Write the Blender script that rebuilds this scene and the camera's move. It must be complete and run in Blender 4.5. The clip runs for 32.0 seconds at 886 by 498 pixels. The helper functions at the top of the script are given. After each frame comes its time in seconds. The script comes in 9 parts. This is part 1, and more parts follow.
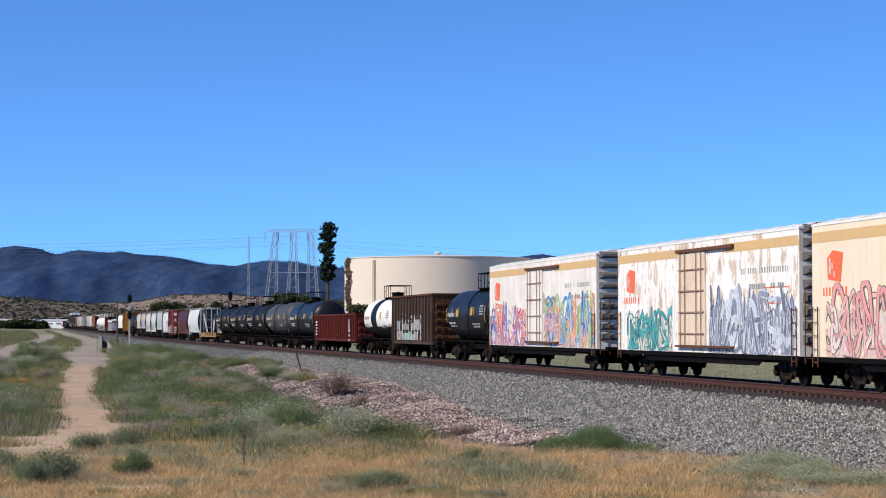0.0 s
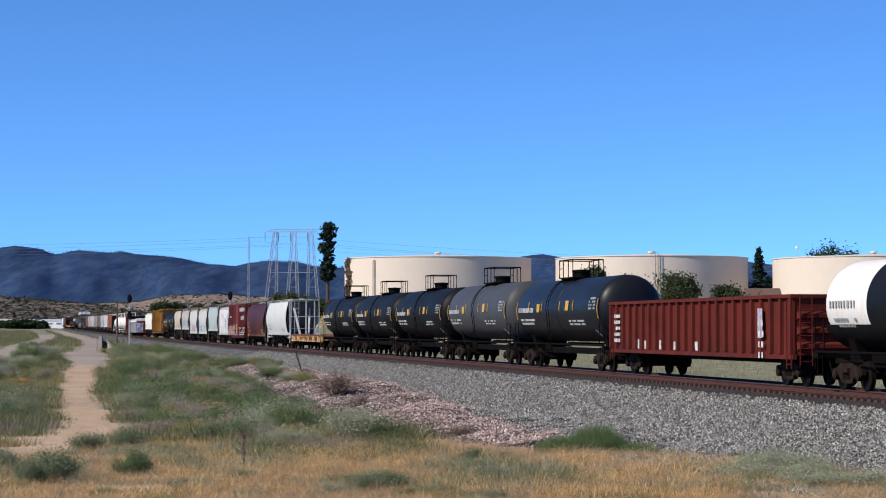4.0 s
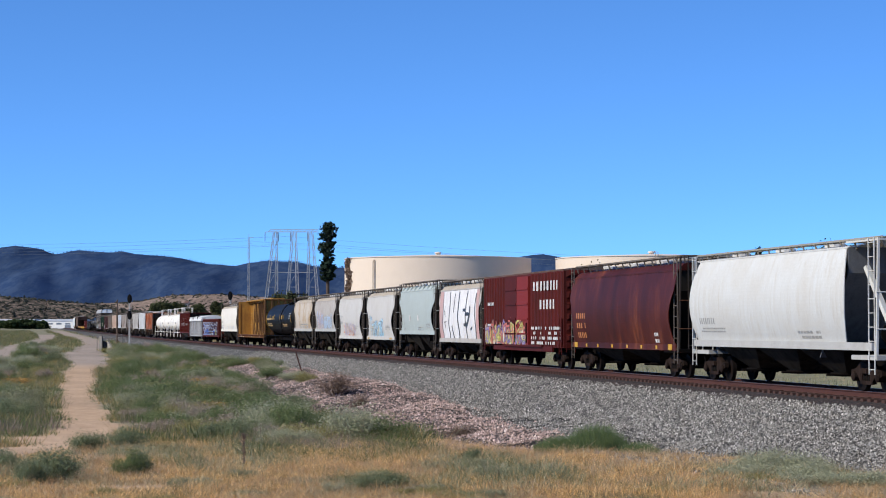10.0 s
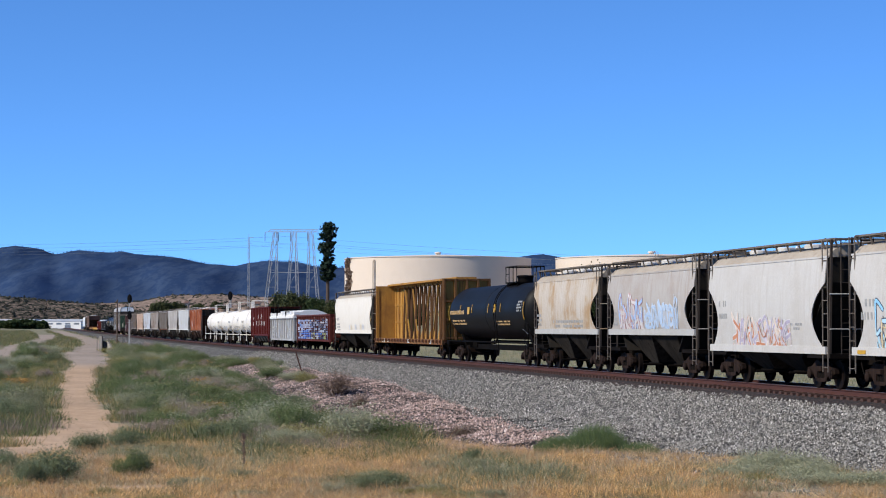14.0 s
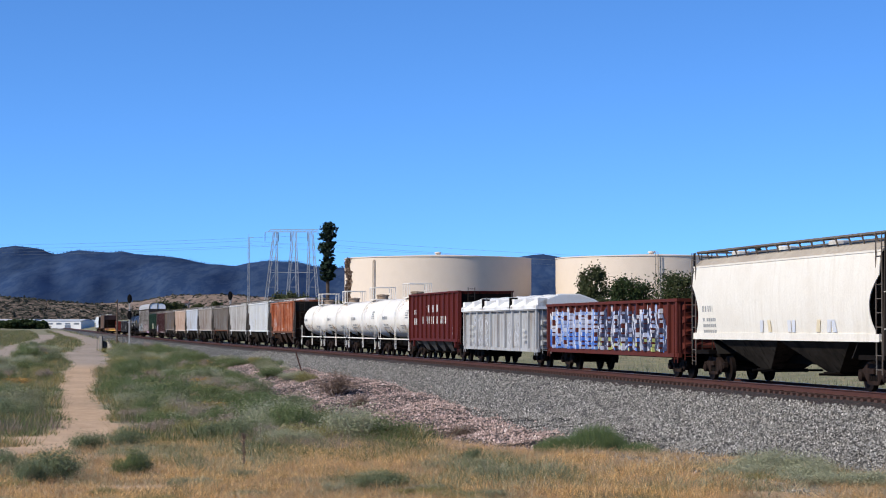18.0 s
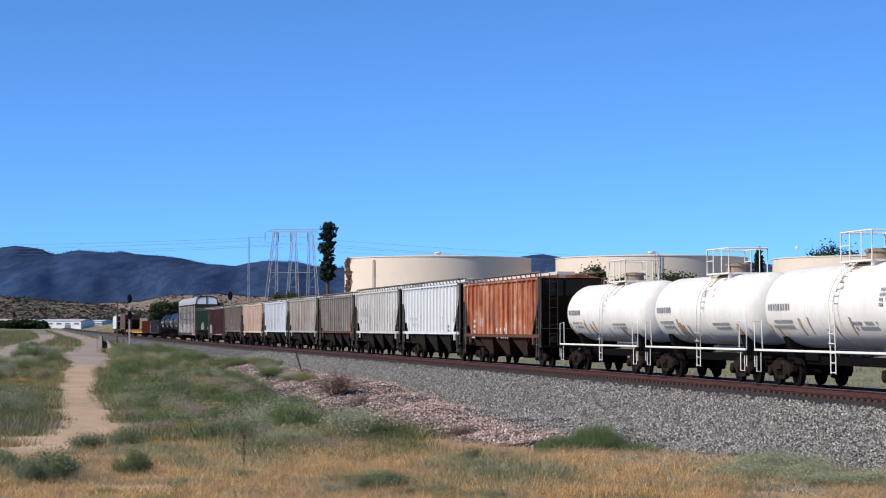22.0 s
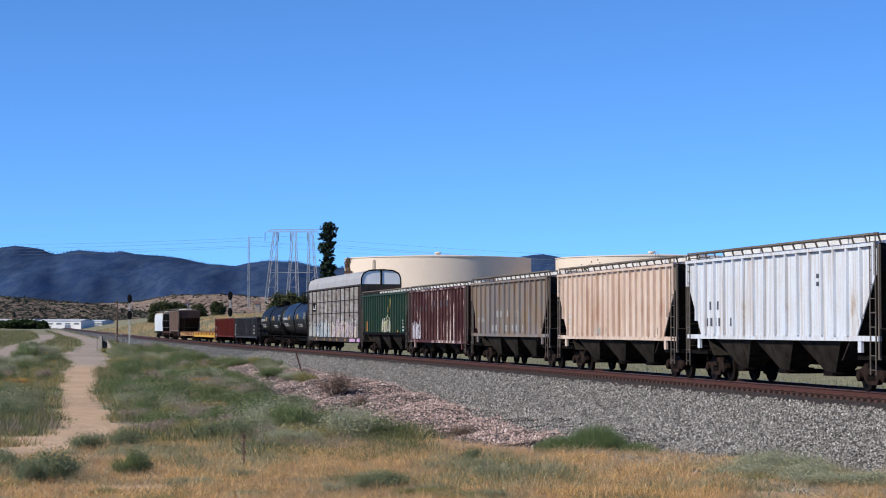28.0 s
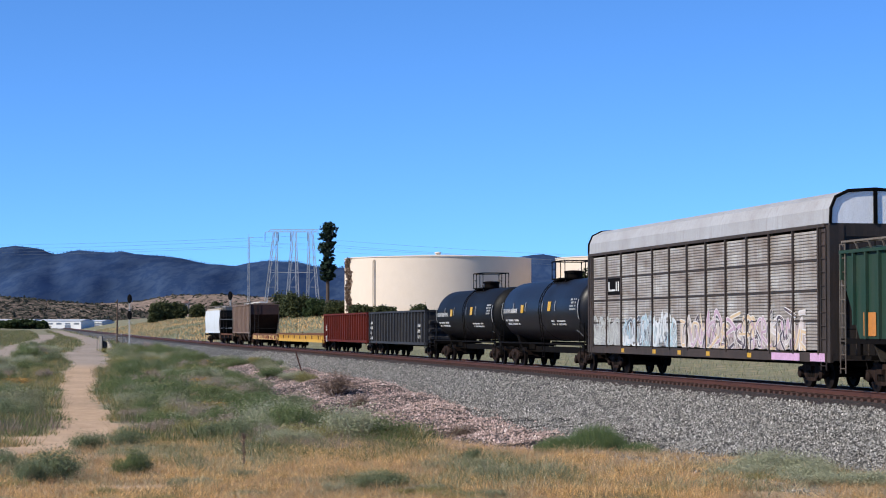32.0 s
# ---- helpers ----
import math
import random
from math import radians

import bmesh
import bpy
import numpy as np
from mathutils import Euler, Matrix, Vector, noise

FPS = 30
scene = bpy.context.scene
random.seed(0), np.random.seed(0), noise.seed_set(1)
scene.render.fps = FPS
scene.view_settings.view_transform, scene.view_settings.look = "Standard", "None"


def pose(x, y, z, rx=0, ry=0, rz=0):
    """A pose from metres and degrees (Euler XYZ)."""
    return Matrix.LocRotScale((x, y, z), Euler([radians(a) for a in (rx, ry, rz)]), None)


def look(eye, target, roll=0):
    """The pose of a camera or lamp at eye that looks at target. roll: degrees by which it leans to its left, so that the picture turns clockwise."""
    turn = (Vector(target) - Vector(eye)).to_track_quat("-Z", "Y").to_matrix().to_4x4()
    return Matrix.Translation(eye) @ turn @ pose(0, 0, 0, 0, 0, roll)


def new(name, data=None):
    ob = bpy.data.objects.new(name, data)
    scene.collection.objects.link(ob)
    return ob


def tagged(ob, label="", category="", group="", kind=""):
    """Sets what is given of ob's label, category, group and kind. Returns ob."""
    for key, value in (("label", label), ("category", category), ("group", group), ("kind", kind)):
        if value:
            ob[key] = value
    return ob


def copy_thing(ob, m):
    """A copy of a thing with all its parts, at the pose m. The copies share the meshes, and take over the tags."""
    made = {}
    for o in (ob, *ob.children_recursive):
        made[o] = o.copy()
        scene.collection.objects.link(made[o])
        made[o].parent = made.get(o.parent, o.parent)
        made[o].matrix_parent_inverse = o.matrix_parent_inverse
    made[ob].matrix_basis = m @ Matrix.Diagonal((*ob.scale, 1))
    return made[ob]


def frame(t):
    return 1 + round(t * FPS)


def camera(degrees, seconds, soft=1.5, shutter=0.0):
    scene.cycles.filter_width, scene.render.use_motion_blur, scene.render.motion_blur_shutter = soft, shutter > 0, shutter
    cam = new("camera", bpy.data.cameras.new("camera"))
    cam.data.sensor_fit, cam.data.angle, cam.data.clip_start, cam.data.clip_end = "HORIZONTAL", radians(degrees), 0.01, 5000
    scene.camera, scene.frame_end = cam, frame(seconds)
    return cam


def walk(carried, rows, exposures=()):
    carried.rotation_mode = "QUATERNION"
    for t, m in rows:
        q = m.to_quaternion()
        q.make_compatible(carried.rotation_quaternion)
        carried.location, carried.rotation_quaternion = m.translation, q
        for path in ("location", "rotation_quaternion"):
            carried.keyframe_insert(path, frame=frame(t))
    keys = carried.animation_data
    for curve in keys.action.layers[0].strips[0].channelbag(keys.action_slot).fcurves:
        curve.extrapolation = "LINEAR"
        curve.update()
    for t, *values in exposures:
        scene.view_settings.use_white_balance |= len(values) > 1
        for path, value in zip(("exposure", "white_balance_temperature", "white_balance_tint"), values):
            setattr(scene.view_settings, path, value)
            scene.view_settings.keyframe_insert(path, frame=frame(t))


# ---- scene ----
# ---- camera: one fixed tripod view beside the line ----
cam = camera(24.88, 32.0, soft=1.05)
CAM_H = 1.937
walk(cam, [(0.0, pose(0, 0, CAM_H, 92.252, 0, 0)), (32.0, pose(0, 0, CAM_H, 92.252, 0, 0))],
     exposures=[(0.0, 0.08), (28.5, 0.08), (30.5, 0.2), (32.0, 0.2)])

# ---- the line of the track: s metres away along the rails, d metres to the near side ----
X0, TH, BEND, S1, S2, S3, RISE = 26.238, 0.19691, 7.95e-5, 260.0, 200.0, 520.0, 5.8e-6
SPEED, ACCEL = 21.9306, 0.01067


def rail(s, d=0.0):
    """World x, y of the point s along the track and d to its near side."""
    m = min(s, S1)
    psi = TH + BEND * m
    x = X0 + (math.cos(psi) - math.cos(TH)) / BEND - math.sin(psi) * (s - m)
    y = (math.sin(psi) - math.sin(TH)) / BEND + math.cos(psi) * (s - m)
    return x - d * math.cos(psi), y - d * math.sin(psi)


def rail_z(s):
    u = min(max(s - S2, 0), S3 - S2)
    return RISE * u * u + 2 * RISE * (S3 - S2) * min(max(0, s - S3), 500)


def heading(s):
    return TH + BEND * min(s, S1)


def to_track(x, y):
    """s and d of a world place."""
    s = y
    for _ in range(2):
        px, py = rail(s)
        psi = heading(s)
        s += -(x - px) * math.sin(psi) + (y - py) * math.cos(psi)
    px, py = rail(s)
    psi = heading(s)
    return s, -((x - px) * math.cos(psi) + (y - py) * math.sin(psi))


# ---- daylight ----
SUN_AZ = math.atan2(-0.45, -0.89)          # towards the sun, from +x
SUN_EL = radians(38)
world = bpy.data.worlds.new("sky")
scene.world = world
world.use_nodes = True
wn = world.node_tree
sky = wn.nodes.new("ShaderNodeTexSky")
sky.sky_type, sky.sun_disc = "NISHITA", False
sky.sun_elevation = SUN_EL
sky.sun_rotation = math.pi / 2 - SUN_AZ
sky.altitude, sky.air_density, sky.dust_density, sky.ozone_density = 900, 0.55, 0.2, 3.0
wn.nodes["Background"].inputs[1].default_value = 0.160
gen = wn.nodes.new("ShaderNodeTexCoord")
lift = wn.nodes.new("ShaderNodeVectorMath")       # clear mountain air: the deep blue reaches low
lift.operation = "MULTIPLY_ADD"
lift.inputs[1].default_value, lift.inputs[2].default_value = (1, 1, 1), (0, 0, 0.035)
wn.links.new(gen.outputs["Generated"], lift.inputs[0])
wn.links.new(lift.outputs[0], sky.inputs[0])
tint = wn.nodes.new("ShaderNodeMix")
tint.data_type, tint.blend_type = "RGBA", "MULTIPLY"
tint.inputs[0].default_value = 1.0
tint.inputs[7].default_value = (0.515, 0.87, 1.20, 1)
wn.links.new(sky.outputs[0], tint.inputs[6])
wn.links.new(tint.outputs[2], wn.nodes["Background"].inputs[0])
sun = new("sun", bpy.data.lights.new("sun", "SUN"))
sun.data.energy, sun.data.angle, sun.data.color = 5.0, radians(0.53), (1.0, 0.935, 0.81)
sd = Vector((math.cos(SUN_EL) * math.cos(SUN_AZ), math.cos(SUN_EL) * math.sin(SUN_AZ), math.sin(SUN_EL)))
sun.matrix_world = look(sd * 100, (0, 0, 0))


# ---- materials ----
def nodes_of(name):
    m = bpy.data.materials.new(name)
    m.use_nodes = True
    return m, m.node_tree, m.node_tree.nodes["Principled BSDF"]


def add(nt, kind, **inp):
    n = nt.nodes.new(kind)
    for k, v in inp.items():
        n.inputs[k].default_value = v
    return n


def ramp(nt, src, stops):
    r = nt.nodes.new("ShaderNodeValToRGB")
    e = r.color_ramp.elements
    e[0].position, e[0].color = stops[0][0], (*stops[0][1], 1)
    e[1].position, e[1].color = stops[-1][0], (*stops[-1][1], 1)
    for p, c in stops[1:-1]:
        x = e.new(p)
        x.color = (*c, 1)
    nt.links.new(src, r.inputs[0])
    return r.outputs[0]


def mix(nt, fac, a, b, mode="MIX"):
    n = nt.nodes.new("ShaderNodeMix")
    n.data_type, n.blend_type = "RGBA", mode
    for i, v in ((0, fac), (6, a), (7, b)):
        if hasattr(v, "links"):
            nt.links.new(v, n.inputs[i])
        else:
            n.inputs[i].default_value = v if i == 0 else (*v, 1)
    return n.outputs[2]


def coords(nt, scale=(1, 1, 1)):
    c = nt.nodes.new("ShaderNodeTexCoord")
    mp = nt.nodes.new("ShaderNodeMapping")
    mp.inputs["Scale"].default_value = scale
    nt.links.new(c.outputs["Object"], mp.inputs[0])
    return mp.outputs[0]


def noise_at(nt, vec, scale, detail=4, rough=0.6):
    n = add(nt, "ShaderNodeTexNoise", Scale=scale, Detail=detail, Roughness=rough)
    nt.links.new(vec, n.inputs["Vector"])
    return n.outputs[0]


def bump(nt, bsdf, src, strength=0.3, distance=0.02):
    b = add(nt, "ShaderNodeBump", Strength=strength, Distance=distance)
    nt.links.new(src, b.inputs["Height"])
    nt.links.new(b.outputs[0], bsdf.inputs["Normal"])


def worn(name, colour, dirt=(0.10, 0.075, 0.055), amount=0.5, rough=0.55, metal=0.0, streak=1.0, grain=6.0, spec=0.16):
    """Painted or bare surface with large stains, fine grain and streaks that run down."""
    m, nt, b = nodes_of(name)
    v = coords(nt)
    vs = coords(nt, (3.0, 3.0, 0.22))
    stain = noise_at(nt, v, 0.55, 5, 0.65)
    run = noise_at(nt, vs, 1.6, 4, 0.6)
    fine = noise_at(nt, v, grain * 4, 3, 0.7)
    f1 = ramp(nt, stain, [(0.40, (0, 0, 0)), (0.70, (1, 1, 1))])
    f2 = ramp(nt, run, [(0.44, (0, 0, 0)), (0.70, (streak,) * 3)])
    f3 = ramp(nt, fine, [(0.35, (0.86,) * 3), (0.7, (1.06,) * 3)])
    both = mix(nt, 1.0, f1, f2, "LIGHTEN")
    sc = add(nt, "ShaderNodeMath")
    sc.operation = "MULTIPLY"
    nt.links.new(both, sc.inputs[0])
    sc.inputs[1].default_value = amount
    col = mix(nt, sc.outputs[0], colour, dirt)
    col = mix(nt, 1.0, col, f3, "MULTIPLY")
    nt.links.new(col, b.inputs["Base Color"])
    b.inputs["Roughness"].default_value, b.inputs["Metallic"].default_value = rough, metal
    b.inputs["Specular IOR Level"].default_value = spec
    bump(nt, b, fine, 0.15, 0.01)
    return m


def streaky(name, stops, rough=0.65, across=2.6, down=0.16, patches=0.5, grain=24, soil=(0.12, 0.08, 0.06), soil_amount=0.35):
    """Weathered paint whose colours run down in uneven streaks and patches."""
    m, nt, b = nodes_of(name)
    a = noise_at(nt, coords(nt, (across, across, down)), 1.0, 6, 0.68)
    c = noise_at(nt, coords(nt), patches, 5, 0.65)
    k = mix(nt, 0.45, a, c)
    col = ramp(nt, k, stops)
    fine = noise_at(nt, coords(nt), grain, 3, 0.7)
    col = mix(nt, 1.0, col, ramp(nt, fine, [(0.3, (0.85,) * 3), (0.7, (1.08,) * 3)]), "MULTIPLY")
    thin = noise_at(nt, coords(nt, (9, 9, 0.3)), 1.0, 3, 0.6)
    q = ramp(nt, thin, [(0.47, (0, 0, 0)), (0.66, (min(1.0, soil_amount * 1.15),) * 3)])
    col = mix(nt, q, col, soil)
    nt.links.new(col, b.inputs["Base Color"])
    b.inputs["Roughness"].default_value = rough
    b.inputs["Specular IOR Level"].default_value = 0.16
    bump(nt, b, fine, 0.12, 0.01)
    return m


def plain(name, colour, rough=0.6, metal=0.0, vary=0.15, scale=8.0):
    m, nt, b = nodes_of(name)
    n = noise_at(nt, coords(nt), scale, 5, 0.65)
    lo, hi = [tuple(c * k for c in colour) for k in (1 - vary, 1 + vary)]
    nt.links.new(ramp(nt, n, [(0.3, lo), (0.7, hi)]), b.inputs["Base Color"])
    b.inputs["Roughness"].default_value, b.inputs["Metallic"].default_value = rough, metal
    bump(nt, b, n, 0.1, 0.01)
    return m


# ---- mesh building ----
class Shape:
    """Collects vertices and faces of one mesh."""

    def __init__(self):
        self.v, self.f = [], []

    def add(self, vs, fs):
        k = len(self.v)
        self.v += [tuple(p) for p in vs]
        self.f += [tuple(i + k for i in q) for q in fs]
        return self

    def box(self, x0, x1, y0, y1, z0, z1):
        return self.add([(x, y, z) for x in (x0, x1) for y in (y0, y1) for z in (z0, z1)],
                        [(0, 1, 3, 2), (4, 6, 7, 5), (0, 4, 5, 1), (2, 3, 7, 6), (0, 2, 6, 4), (1, 5, 7, 3)])

    def hull(self, a, b):
        """Joins two rings with equal counts into a closed body."""
        n = len(a)
        return self.add(list(a) + list(b), [(i, (i + 1) % n, n + (i + 1) % n, n + i) for i in range(n)]
                        + [tuple(range(n))[::-1], tuple(range(n, 2 * n))])

    def rings(self, rows, cap=True):
        n = len(rows[0])
        k = [p for r in rows for p in r]
        f = [(j * n + i, j * n + (i + 1) % n, (j + 1) * n + (i + 1) % n, (j + 1) * n + i)
             for j in range(len(rows) - 1) for i in range(n)]
        if cap:
            f += [tuple(range(n))[::-1], tuple(range((len(rows) - 1) * n, len(rows) * n))]
        return self.add(k, f)

    def rod(self, a, b, r, n=6, r2=None):
        a, b = Vector(a), Vector(b)
        q = (b - a).to_track_quat("Z", "Y")
        ring = lambda c, k: [c + q @ Vector((k * math.cos(t), k * math.sin(t), 0))
                             for t in (2 * math.pi * (i + 0.5) / n for i in range(n))]
        return self.hull(ring(a, r), ring(b, r if r2 is None else r2))

    def bar(self, a, b, w, h):
        """A bar of rectangular section between two points."""
        a, b = Vector(a), Vector(b)
        q = (b - a).to_track_quat("Z", "Y")
        ring = lambda c: [c + q @ Vector((x * w / 2, y * h / 2, 0)) for x, y in ((-1, -1), (1, -1), (1, 1), (-1, 1))]
        return self.hull(ring(a), ring(b))

    def pipe(self, pts, r, n=6):
        """A bent round bar swept along the points."""
        pts = [Vector(p) for p in pts]
        rows = []
        for i, p in enumerate(pts):
            way = (pts[min(i + 1, len(pts) - 1)] - pts[max(i - 1, 0)])
            q = way.to_track_quat("Z", "Y") if way.length > 1e-6 else Vector((0, 0, 1)).to_track_quat("Z", "Y")
            rows.append([p + q @ Vector((r * math.cos(t), r * math.sin(t), 0)) for t in (2 * math.pi * (j + 0.5) / n for j in range(n))])
        return self.rings(rows)

    def lathe(self, rows, axis="z", n=24, c=(0, 0, 0)):
        """rows of (distance along the axis, radius)."""
        out = []
        for h, r in rows:
            ring = []
            for i in range(n):
                t = 2 * math.pi * i / n
                p, q = r * math.cos(t), r * math.sin(t)
                o = {"x": (h, p, q), "y": (q, h, p), "z": (p, q, h)}[axis]
                ring.append((o[0] + c[0], o[1] + c[1], o[2] + c[2]))
            out.append(ring)
        return self.rings(out)

    def mesh(self, name, smooth=None):
        me = bpy.data.meshes.new(name)
        me.from_pydata(self.v, [], self.f)
        bm = bmesh.new()
        bm.from_mesh(me)
        bmesh.ops.recalc_face_normals(bm, faces=bm.faces)
        if smooth:
            for f in bm.faces:
                f.smooth = True
            for e in bm.edges:
                if len(e.link_faces) == 2 and e.calc_face_angle(0) > radians(smooth):
                    e.smooth = False
        bm.to_mesh(me)
        bm.free()
        return me


def part(name, shape, material, parent=None, label="", smooth=None, at=None):
    """One mesh object under a thing or a part."""
    me = shape.mesh(name, smooth) if isinstance(shape, Shape) else shape
    if not me.materials:
        me.materials.append(material)
    ob = new(name, me)
    if parent is not None:
        ob.parent = parent
    if at is not None:
        ob.matrix_local = at
    return tagged(ob, label)


# ---- ground ----
def lerp_table(x, tab):
    for (a, u), (b, v) in zip(tab, tab[1:]):
        if x <= b:
            k = max(0, (x - a) / (b - a))
            return u + (v - u) * k
    return tab[-1][1]


TOE = [(-100, 5.0), (46, 4.8), (57, 5.9), (62, 7.8), (67, 11.4), (78, 12.6), (100, 12.6), (118, 13.0), (140, 11.5), (165, 9.5), (205, 7.6), (240, 6.2), (400, 6.0)]
GREY = [(-100, 5.3), (60, 10.0), (67, 9.8), (79, 8.4), (98, 6.2), (117, 5.0), (137, 4.4), (165, 4.5), (206, 5.4), (230, 6.2), (400, 6.0)]
HEAP = [(66, 0.0), (74, 0.15), (90, 0.45), (120, 0.6), (150, 0.6), (185, 0.4), (212, 0.0), (400, 0.0)]
BASIN = [(-100, -1.7), (60, -1.75), (90, -2.2), (150, -2.3), (230, -1.8), (330, -1.2), (480, -0.4), (700, 1.0), (1000, 2.4), (5000, 3.0)]
FAR_A = [(0, -0.5), (8, -0.65), (14, -0.6), (30, 0.6), (60, 1.2), (120, 2.0), (250, 5.0), (600, 9.0), (5000, 14.0)]
FAR_B = [(0, -0.4), (8, -0.3), (14, 0.6), (30, 3.2), (55, 5.2), (130, 6.0), (400, 10.0), (1200, 16.0), (5000, 20.0)]


def ground_z(x, y):
    s, d = to_track(x, y)
    rz = rail_z(s)
    if d < 0:                      # beyond the track
        e = -d
        if e < 2.0:
            return rz - (0.25 if e < 1.25 else 0.30)
        if e < 4.5:
            return rz - 0.30 - (e - 2.0) * 0.22
        k = max(0.0, min(1.0, (s - 150) / 230))
        z = lerp_table(e, FAR_A) * (1 - k) + lerp_table(e, FAR_B) * k + rz
        edge = rz - 0.30 - min(e - 2.0, 2.5) * 0.24
        z = z if e > 8 else edge + (z - edge) * (e - 4.5) / 3.5
        z += 0.3 * (noise.noise((x * 0.03, y * 0.03, 3.0))) * min(1, e / 30)
        return z
    toe = lerp_table(s, TOE)
    base = lerp_table(s, BASIN)
    if d < 2.0:
        return rz - (0.25 if d < 1.25 else 0.28 if d < 1.7 else 0.34)
    if d < toe:
        k = (d - 2.0) / (toe - 2.0)
        top = rz - 0.36
        # steep clean ballast first, then the spread bank
        e = min(toe, 5.2)
        knee = top + (base - top) * (1.0 - 0.28 * max(0, min(1, (toe - 5.2) / 2.5)))
        if d < e:
            return top + (knee - top) * (d - 2.0) / (e - 2.0)
        z = knee + (base - knee) * ((d - e) / max(0.1, toe - e))
        k = max(0.0, min(1.0, (d - lerp_table(s, GREY)) / max(0.5, toe - lerp_table(s, GREY))))
        z += lerp_table(s, HEAP) * math.sin(math.pi * k ** 0.7)
        gully = 0.48 * noise.noise((s * 0.17 + d * 0.25, d * 0.06, 6.0)) + 0.30 * noise.noise((s * 0.5 + d * 0.5, d * 0.1, 8.0))
        return z + (gully + 0.12 * noise.noise((x * 0.45, y * 0.45, 1.0)) + 0.12 * noise.noise((x * 1.3, y * 1.3, 2.0))) * min(1, (d - e) / 1.5)
    out = d - toe
    z = base + 0.25 * noise.noise((x * 0.06, y * 0.06, 0.0)) * min(1, out / 6) + 0.06 * noise.noise((x * 0.4, y * 0.4, 5.0)) * min(1, out / 3)
    # the bank on which the camera stands
    r = math.hypot(x, y)
    z += max(0, 1 - r / 28) ** 1.5 * 2.0
    # higher ground towards the left of the valley road
    z += 0.9 * max(0, min(1, (d - 40) / 30)) * (1 if s > 100 else max(0, (s - 50) / 50))
    if d > 120:
        z += (d - 120) * 0.012
    return z


ROAD_D = [(20, 34.0), (60, 29.0), (74, 24.5), (90, 23.6), (135, 22.9), (190, 20.9), (210, 19.2), (257, 18.0), (290, 16.8), (325, 14.0), (360, 11.5), (430, 9.5), (520, 9.5), (800, 10.0)]
ROAD_W = [(20, 1.6), (84, 1.5), (94, 1.3), (135, 1.2), (190, 1.5), (210, 2.0), (257, 2.6), (300, 2.4), (360, 2.6), (800, 2.0)]
ROAD2_D = [(120, 36.0), (209, 30.5), (290, 28.0), (370, 23.0), (480, 17.0), (560, 16.0)]


def steps(spec):
    out = [spec[0][0]]
    for a, b, st in spec:
        n = max(1, round((b - a) / st))
        out += [a + (b - a) * (i + 1) / n for i in range(n)]
    return out


